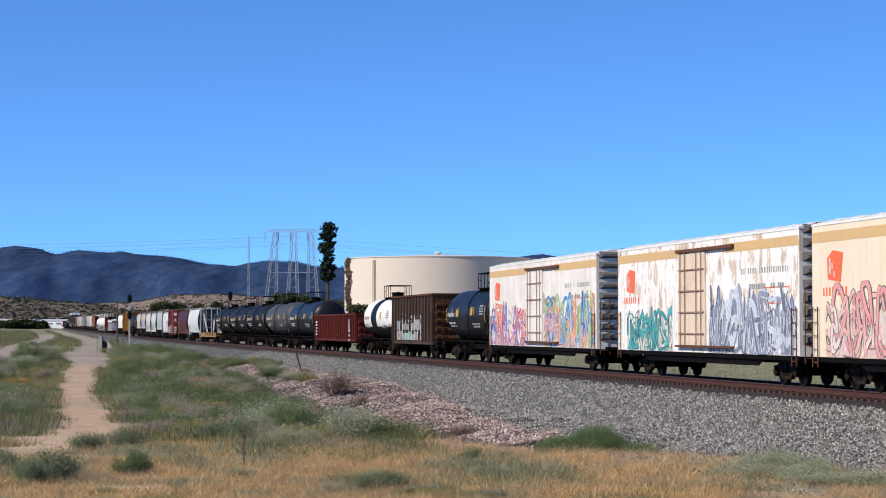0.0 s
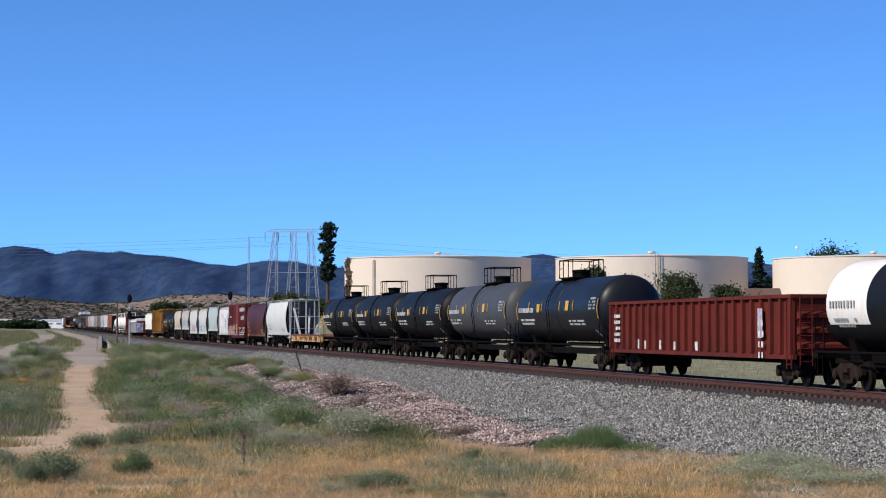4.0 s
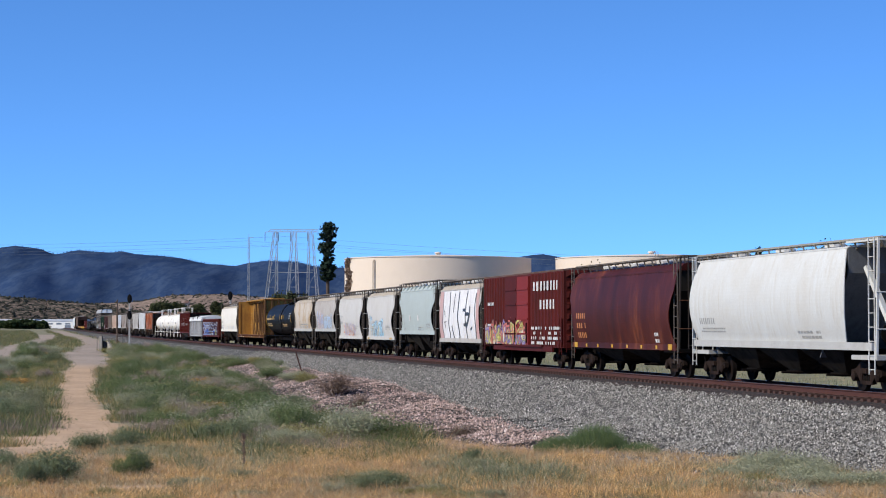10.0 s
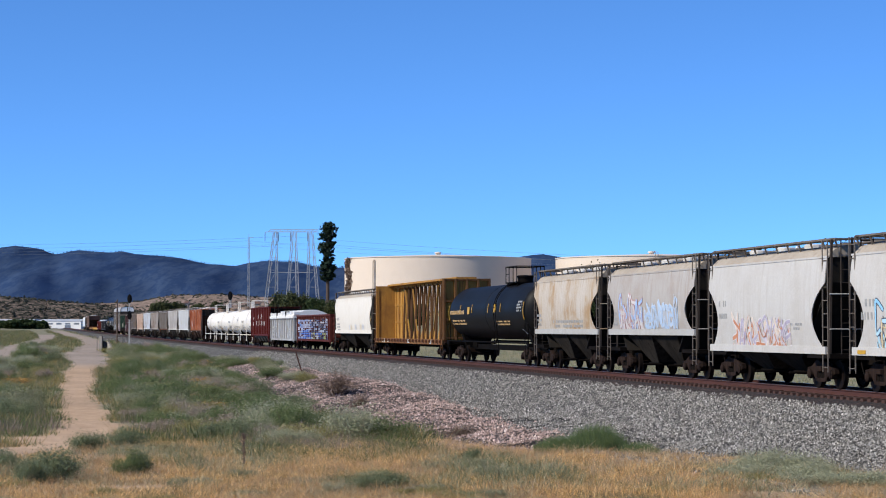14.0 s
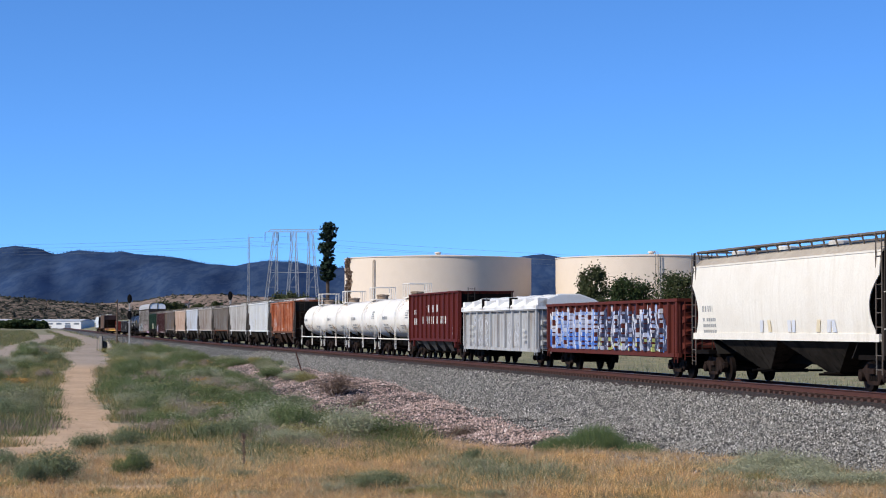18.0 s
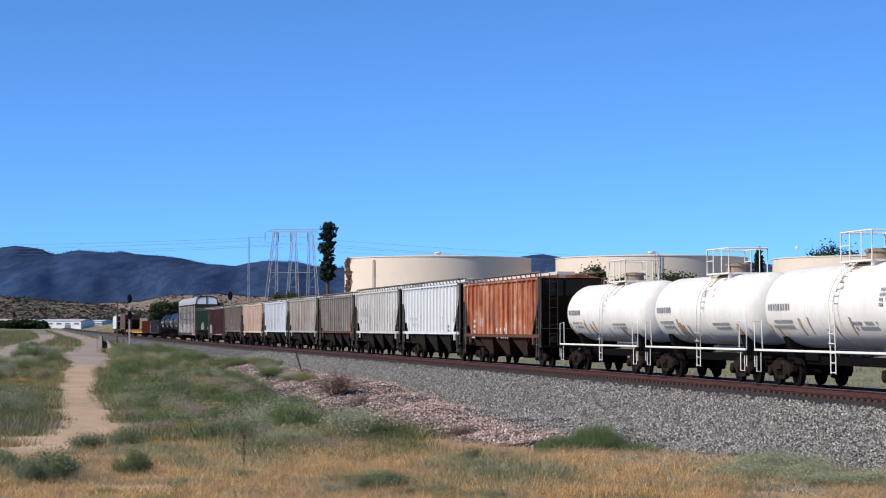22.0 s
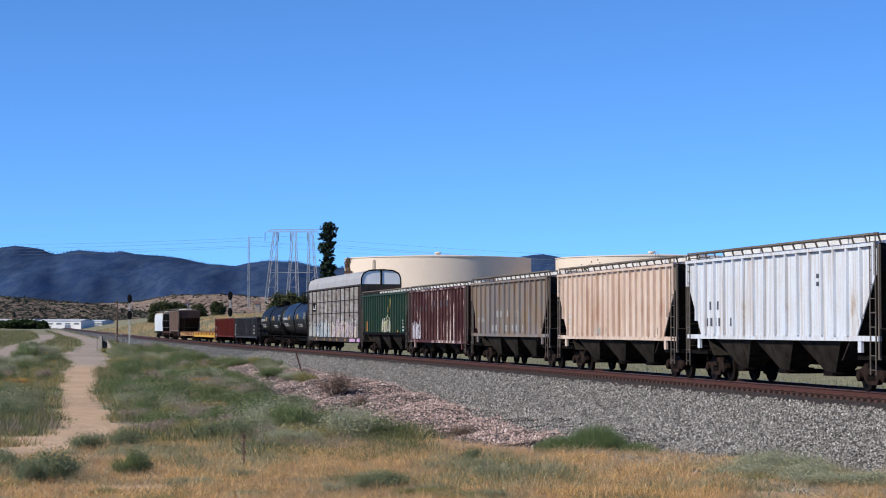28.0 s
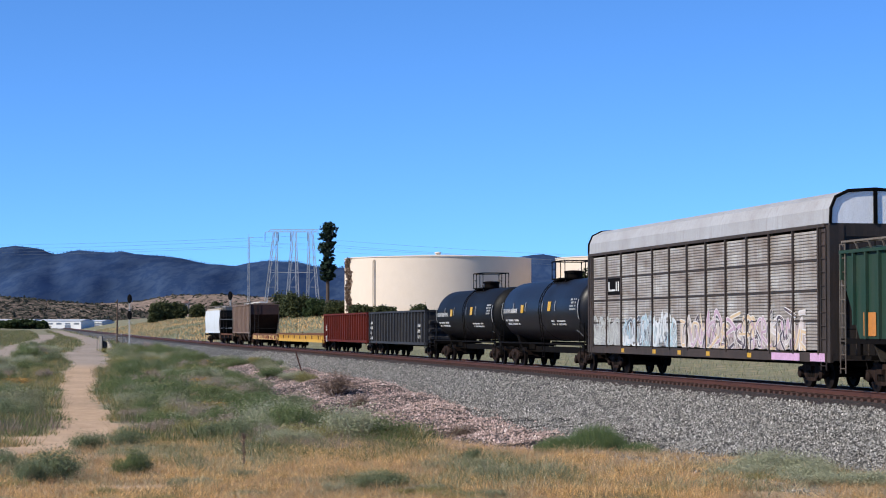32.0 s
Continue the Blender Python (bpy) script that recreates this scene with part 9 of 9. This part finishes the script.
# ribbed covered hoppers
ORANGE = streaky("orange_rust_side", [(0.36, (0.50, 0.15, 0.04)), (0.44, (0.20, 0.05, 0.024)), (0.50, (0.38, 0.10, 0.034)), (0.55, (0.42, 0.18, 0.10)), (0.60, (0.56, 0.48, 0.49))], 0.75, 1.5, 0.22, 0.5, soil=(0.42, 0.26, 0.2), soil_amount=0.5)
ribbed_hopper(585.1, 602.1, "orange rusted covered hopper with pale vertical streaks", ORANGE, 4.3, 1.62, 17, 1.1, RUST, seed=3, bottom_m=RUSTY_UNDER, letters=[(-6.6, -5.7, 2.4, 4, 0.16, 0.24, WHITE_MARK), (-1.5, 2.2, 1.95, 2, 0.2, 0.4, WHITE_MARK)])
WLIL = streaky("white_side", [(0.35, (0.48, 0.42, 0.32)), (0.41, (0.60, 0.61, 0.62)), (0.62, (0.64, 0.655, 0.675))], soil=(0.45, 0.40, 0.33), soil_amount=0.4)
ribbed_hopper(603.6, 620.9, "clean white covered hopper with ribbed sides", WLIL, 4.42, 1.72, 18, 1.15, seed=4, letters=[(-6.2, -3.4, 2.6, 2, 0.2, 0.4, GREY_MARK), (3.9, 4.4, 2.6, 4, 0.12, 0.2, DARK_MARK), (5.4, 5.9, 2.1, 2, 0.14, 0.2, DARK_MARK)])
WSTR = streaky("streaked_white_side", [(0.36, (0.36, 0.33, 0.31)), (0.48, (0.52, 0.50, 0.48)), (0.58, (0.60, 0.59, 0.58))], soil=(0.28, 0.23, 0.2), soil_amount=0.55)
h_ = ribbed_hopper(622.4, 639.7, "dirty white covered hopper with a grey painted patch", WSTR, 4.42, 1.72, 18, 1.15, seed=5, letters=[(-6.4, -3.8, 2.5, 1, 0.22, 0.36, DARK_MARK), (5.0, 5.7, 2.2, 4, 0.1, 0.18, DARK_MARK)])
marks(h_, -1.625, [(-6.5, -3.9, 2.75, 3.35)], GREY_MARK, "paint_patch", "grey painted-out patch")
DIRTY = streaky("dirty_grey_side", [(0.36, (0.156, 0.0897, 0.0546)), (0.45, (0.2106, 0.1833, 0.1638)), (0.58, (0.2652, 0.2457, 0.2262))], soil=(0.117, 0.0858, 0.0702), soil_amount=0.6)
ribbed_hopper(641.0, 658.0, "grimy grey covered hopper with rusty top corners", DIRTY, 4.3, 1.7, 16, 1.0, RUST, seed=6, letters=[(-3.4, 2.4, 2.85, 1, 0.34, 0.7, DARK_MARK), (-3.4, 3.0, 2.15, 1, 0.34, 0.7, DARK_MARK), (-6.6, -5.0, 2.6, 1, 0.24, 0.4, DARK_MARK)])
TANW = streaky("tan_white_side", [(0.36, (0.2464, 0.1672, 0.1232)), (0.46, (0.3608, 0.3168, 0.2904)), (0.58, (0.44, 0.4092, 0.3784))], soil=(0.2112, 0.1496, 0.1144), soil_amount=0.5)
ribbed_hopper(659.7, 677.2, "tan and grey covered hopper with faded lettering", TANW, 4.35, 1.7, 18, 1.1, seed=7, letters=[(-6.9, -5.4, 3.0, 2, 0.22, 0.34, GREY_MARK), (-6.9, -3.4, 2.2, 1, 0.24, 0.4, GREY_MARK)])
BLUW = streaky("bluish_white_side", [(0.35, (0.34, 0.25, 0.19)), (0.41, (0.52, 0.53, 0.55)), (0.5, (0.56, 0.60, 0.66)), (0.62, (0.60, 0.63, 0.68))], soil=(0.36, 0.27, 0.21), soil_amount=0.5)
ribbed_hopper(678.5, 696.0, "bluish white covered hopper with rust at the eaves", BLUW, 4.35, 1.7, 18, 1.1, seed=8, letters=[(-6.6, -5.2, 2.9, 1, 0.3, 0.45, DARK_MARK), (-6.6, -3.6, 2.3, 1, 0.3, 0.45, DARK_MARK), (4.0, 4.5, 3.9, 3, 0.14, 0.5, DARK_MARK)])
TAN = streaky("tan_side", [(0.36, (0.40, 0.25, 0.19)), (0.46, (0.54, 0.41, 0.33)), (0.58, (0.63, 0.52, 0.44))], soil=(0.34, 0.2, 0.13), soil_amount=0.5)
ribbed_hopper(697.3, 714.8, "sun-faded tan covered hopper with fine ribs", TAN, 4.32, 1.6, 22, 1.1, seed=9, letters=[(-7.0, -6.2, 2.5, 5, 0.12, 0.2, WHITE_MARK), (-3.0, -0.8, 1.95, 1, 0.3, 0.5, GREY_MARK), (6.0, 6.4, 1.95, 1, 0.3, 0.4, DARK_MARK)])
GTAN = streaky("patched_grey_side", [(0.38, (0.1482, 0.144, 0.155)), (0.47, (0.1938, 0.174, 0.1652)), (0.53, (0.2166, 0.15, 0.09639)), (0.6, (0.2052, 0.198, 0.2134))], patches=0.2, soil=(0.1026, 0.06, 0.04131), soil_amount=0.6)
ribbed_hopper(716.5, 733.4, "patched grey and tan covered hopper with a scrawled corner", GTAN, 4.3, 1.65, 16, 1.0, seed=10, letters=[(-3.2, 2.6, 2.85, 1, 0.34, 0.7, GREY_MARK), (-4.2, 3.4, 2.1, 1, 0.34, 0.7, GREY_MARK), (-6.8, -5.0, 2.5, 1, 0.24, 0.4, GREY_MARK)])
PEEL = streaky("peeling_maroon", [(0.42, (0.028, 0.009, 0.009)), (0.505, (0.065, 0.018, 0.017)), (0.53, (0.33, 0.23, 0.21)), (0.60, (0.66, 0.58, 0.55))], across=1.9, down=0.22, soil=(0.0675, 0.0216, 0.0216), soil_amount=0.9)
h_ = ribbed_hopper(734.7, 751.5, "dark maroon hopper with large peeling pale patches", PEEL, 4.22, 1.2, 19, 0.2, roof="trough", sheet_h=0.3, seed=11, rib_m=worn("maroon_ribs", (0.045, 0.014, 0.014), (0.16, 0.09, 0.085), 0.5), end_dark=UPRED, name="ribbed_hopper",
                   letters=[(-1.5, 4.4, 3.6, 1, 0.4, 0.6, DARK_MARK), (-7.0, -2.8, 3.3, 1, 0.3, 0.6, DARK_MARK)])
graffiti(h_, -7.6, -4.6, 1.25, 2.2, lambda z: -1.67, paint_set("peel_tag", [(0.2, 0.12, 0.12), (0.4, 0.36, 0.4), (0.5, 0.48, 0.52), (0.3, 0.28, 0.36), (0.55, 0.5, 0.5)]), 40, 4, 0.6)
GREEN = worn("dark_green_side", (0.012, 0.040, 0.027), (0.034, 0.050, 0.036), 0.8, 0.65)
h_ = ribbed_hopper(752.4, 770.3, "dark green covered hopper with yellow graffiti and faded emblem", GREEN, 4.2, 1.62, 20, 0.9, BLACK, seed=12, end_dark=BLACK, letters=[(-4.6, -2.2, 2.4, 3, 0.1, 0.2, GREEN), (6.6, 7.6, 2.5, 4, 0.12, 0.24, WHITE_MARK)])
graffiti(h_, -0.4, 3.0, 1.65, 2.6, lambda z: -1.67, paint_set("yellow_tag", [(0.24, 0.24, 0.14), (0.3, 0.3, 0.25), (0.48, 0.42, 0.10), (0.45, 0.44, 0.42), (0.52, 0.48, 0.2), (0.6, 0.58, 0.52)]), 41, 4, 0.9, weight=0.6)
marks(h_, -1.625, [(1.6, 2.1, 3.0, 3.4), (1.9, 2.6, 3.3, 3.8), (2.2, 3.0, 3.55, 3.95)], plain("faded_yellow", (0.22, 0.16, 0.03)), "emblem", "faded yellow emblem")
marks(h_, -1.625, [(-7.2, -6.3, 1.7, 2.4), (-3.6, -3.2, 1.66, 1.8), (-1.9, -1.5, 1.66, 1.8), (4.9, 5.5, 1.66, 1.8)], plain("orange_patch", (0.42, 0.16, 0.03)), "reflector", "orange reflective patch")


def auto_rack(r, l):
    root, n = car("auto_rack_car", r, l, "grey slatted auto rack car with graffiti along the bottom", 2.75)
    w, z0, zt = 1.5, 1.0, 5.05
    slat = streaky("galvanised_slat", [(0.36, (0.16, 0.12, 0.10)), (0.46, (0.26, 0.235, 0.215)), (0.55, (0.35, 0.335, 0.32)), (0.63, (0.52, 0.51, 0.50))], 0.55, 0.5, 1.6, 0.35, soil=(0.13, 0.085, 0.065), soil_amount=0.5)
    dk = worn("dark_brown_post", (0.035, 0.03, 0.028), (0.09, 0.06, 0.05), 0.5, 0.7)
    roofm = worn("galvanised_roof", (0.42, 0.42, 0.43), (0.26, 0.23, 0.21), 0.5, 0.6, 0.2)
    part("deck", Shape().box(-n, n, -w, w, 0.92, 1.08), dk, root)
    for y in (-w, w):
        part("side_sill", Shape().box(-n, n, y - 0.05, y + 0.05, 0.86, 1.16), dk, root)
    cols = 12
    xs = [-n + 0.9 + (2 * n - 1.8) * i / cols for i in range(cols + 1)]
    for i in range(cols):
        for j in range(4):
            za, zb = 1.2 + (zt - 1.2) * j / 4 + 0.02, 1.2 + (zt - 1.2) * (j + 1) / 4 - 0.03
            s = Shape()
            k = 9
            pr = [(-w + 0.02, za)]
            for q in range(k):
                a, b = za + (zb - za) * q / k, za + (zb - za) * (q + 1) / k
                pr += [(-w, a), (-w - 0.035, a + 0.025), (-w - 0.03, b - 0.03)]
            pr += [(-w, zb), (-w + 0.02, zb)]
            s.hull([(xs[i] + 0.04, y, z) for y, z in pr], [(xs[i + 1] - 0.04, y, z) for y, z in pr])
            part("slatted_panel", s, slat, root)
    part("far_side", Shape().box(-n + 0.4, n - 0.4, w - 0.05, w, 1.1, zt), slat, root)
    for x in xs:
        part("side_post", Shape().box(x - 0.05, x + 0.05, -w - 0.09, -w, 1.1, zt + 0.12), dk, root)
    for j in (1, 2, 3):
        z = 1.2 + (zt - 1.2) * j / 4
        part("side_rail", Shape().box(xs[0], xs[-1], -w - 0.05, -w, z - 0.03, z + 0.02), dk, root)
    part("eave", Shape().box(-n + 0.3, n - 0.3, -w - 0.1, -w + 0.05, zt + 0.05, zt + 0.16).box(-n + 0.3, n - 0.3, w - 0.05, w + 0.1, zt + 0.05, zt + 0.16), dk, root)
    prof = [(-w, zt + 0.16), (-w + 0.02, zt + 0.62), (-w + 0.18, zt + 0.98), (-w + 0.6, zt + 1.18), (0, zt + 1.24), (w - 0.6, zt + 1.18), (w - 0.18, zt + 0.98), (w - 0.02, zt + 0.62), (w, zt + 0.16)]
    part("roof", Shape().hull([(-n + 0.15, y, z) for y, z in prof], [(n - 0.15, y, z) for y, z in prof]), roofm, root, "rounded galvanised roof")
    for k in (-1, 1):
        x = k * (n - 0.12)
        part("end_frame", Shape().box(x - 0.1, x + 0.1, -w - 0.04, -w + 0.45, 0.9, zt + 0.1).box(x - 0.1, x + 0.1, w - 0.45, w + 0.04, 0.9, zt + 0.1).box(x - 0.08, x + 0.08, -w, w, zt - 0.25, zt + 0.16), dk, root)
        part("end_side", Shape().box(min(x, k * (n - 0.95)), max(x, k * (n - 0.95)), -w - 0.03, -w + 0.03, 1.05, zt + 0.1), dk, root)
        for y0, y1 in ((-w + 0.45, -0.02), (0.02, w - 0.45)):
            part("end_door", Shape().box(x - 0.05, x + 0.05, y0, y1, 1.05, zt - 0.2), dk, root)
        for s0, s1 in ((0, 4), (4, 8)):
            pr = prof[s0:s1 + 1]
            pr = pr + [(pr[-1][0], zt + 0.16)] if s0 == 0 else [(pr[0][0], zt + 0.16)] + pr
            x2 = k * (n - 0.10)
            part("end_gable", Shape().hull([(x2, y * 0.985, z) for y, z in pr], [(x2 + k * 0.05, y * 0.985, z) for y, z in pr]), worn("white_gable", (0.93, 0.93, 0.92), (0.42, 0.36, 0.3), 0.22), root, "white rounded end gable")
        rim = Shape().pipe([(k * (n - 0.04), y, z) for y, z in prof], 0.055, 6)
        part("gable_rim", rim, BLACK, root, "black rounded rim of the gable")
        part("gable_seam", Shape().box(min(k * (n - 0.06), k * n), max(k * (n - 0.06), k * n), -0.06, 0.06, zt + 0.16, zt + 1.2), BLACK, root)
        ladder(root, k * (n - 0.5), -w - 0.06, 0.6, zt, dk)
    marks(root, -w - 0.045, [(xs[1] + 0.12, xs[2] - 0.15, 3.35, 4.05)], BLACK, "emblem", "black square emblem panel")
    marks(root, -w - 0.053, [(xs[1] + 0.25, xs[1] + 0.42, 3.5, 3.9), (xs[1] + 0.25, xs[2] - 0.9, 3.5, 3.58), (xs[2] - 0.8, xs[2] - 0.65, 3.5, 3.9), (xs[2] - 0.5, xs[2] - 0.35, 3.5, 3.9)], WHITE_MARK, "emblem_line")
    g1 = paint_set("rack_a", [(0.26, 0.25, 0.24), (0.3, 0.29, 0.28), (0.3, 0.3, 0.29), (0.34, 0.34, 0.32), (0.46, 0.46, 0.43)])
    g2 = paint_set("rack_b", [(0.28, 0.32, 0.34), (0.45, 0.46, 0.48), (0.55, 0.57, 0.58), (0.28, 0.40, 0.46), (0.07, 0.08, 0.10), (0.60, 0.60, 0.60)])
    g3 = paint_set("rack_c", [(0.34, 0.27, 0.25), (0.45, 0.38, 0.32), (0.55, 0.40, 0.24), (0.52, 0.46, 0.44), (0.42, 0.28, 0.36), (0.07, 0.05, 0.06), (0.60, 0.57, 0.55)])
    sf = lambda z: -w - 0.04
    graffiti(root, -n + 1.0, -n + 5.0, 1.2, 2.3, sf, g1, 51, 3, 0.3)
    graffiti(root, -n + 5.4, -n + 12.6, 1.2, 2.35, sf, g2, 52, 6, 0.45)
    graffiti(root, -n + 13.0, n - 2.0, 1.2, 2.3, sf, g3, 53, 10, 0.2)
    marks(root, -w - 0.075, [(n - 5.0, n - 2.5, 0.88, 1.12), (n - 1.6, n - 0.4, 0.88, 1.14)], plain("violet_paint", (0.5, 0.3, 0.45)), "graffiti", "violet sprayed patch on the sill")
    marks(root, -w - 0.06, [(x, x + 0.4, 0.92, 1.08) for x in (xs[2], xs[4], xs[5] + 1, xs[7], xs[9])], YELLOW_MARK, "reflector")
    return root


auto_rack(771.3, 799.0)
tank_car(800.2, 816.1, "dark blue-black tank car with a yellow placard", BLUEBLACK_TANK, 1.50, 2.80, BLACK, dome=1.2, seed=21, bars=GREY_MARK)
tank_car(817.6, 833.5, "dark grey tank car with white scrawls", BLACK_TANK, 1.45, 2.72, BLACK, dome=1.0, seed=22, bars=GREY_MARK)
gondola(835.4, 856.2, "black ribbed gondola heaped with scrap", worn("gondola_black", (0.025, 0.026, 0.03), (0.07, 0.06, 0.055), 0.5), 2.95, 1.0, 20, letters=[(-9.4, -8.6, 2.4, 4, 0.2, 0.3, WHITE_MARK), (8.0, 8.9, 2.2, 3, 0.2, 0.3, WHITE_MARK)])
gondola(857.0, 878.0, "dull red ribbed gondola heaped with scrap", GONRED, 2.95, 1.0, 20, letters=[(-9.0, -8.4, 2.2, 2, 0.5, 0.3, WHITE_MARK)])
YELF = worn("yellow_flat_paint", (0.58, 0.34, 0.06), (0.35, 0.17, 0.06), 0.5, 0.7)
flat_car(879.2, 908.2, "long empty flat car with yellow sides", YELF, 1.3, 0.6, 24, YELF)
flat_car(909.2, 929.4, "empty flat car with rusty red sides", YELRUST, 1.2, 0.45, 14)
BRN = worn("brown_faded_side", (0.225, 0.165, 0.135), (0.12, 0.06, 0.045), 0.7, 0.7)
ribbed_hopper(930.6, 947.2, "weathered brown covered hopper with a dark end", BRN, 4.4, 1.5, 14, 0.9, seed=31, end_dark=worn("dark_brown_end", (0.07, 0.035, 0.03), (0.02, 0.02, 0.02), 0.6), bottom_m=RUSTY_UNDER)
flat_car(948.4, 961.8, "short dark empty flat car", BLACK, 1.1, 0.4, 10, DARK)
curved_hopper(963.0, 981.3, "pale blue-grey covered hopper at the end of the train", worn("pale_blue_grey", (0.58, 0.62, 0.66), (0.4, 0.38, 0.36), 0.4), 1.3, 4.4, seed=32, bulge=0.18, lens=0.5)



def motions():
    for root, centre in CARS:
        rows = []
        for i in range(17):
            t = 2.0 * i
            s = centre - SPEED * t - 0.5 * ACCEL * t * t
            x, y = rail(s)
            rows.append((t, pose(x, y, rail_z(s), 0, 0, math.degrees(heading(s)) - 90)))
        walk(root, rows)


motions()
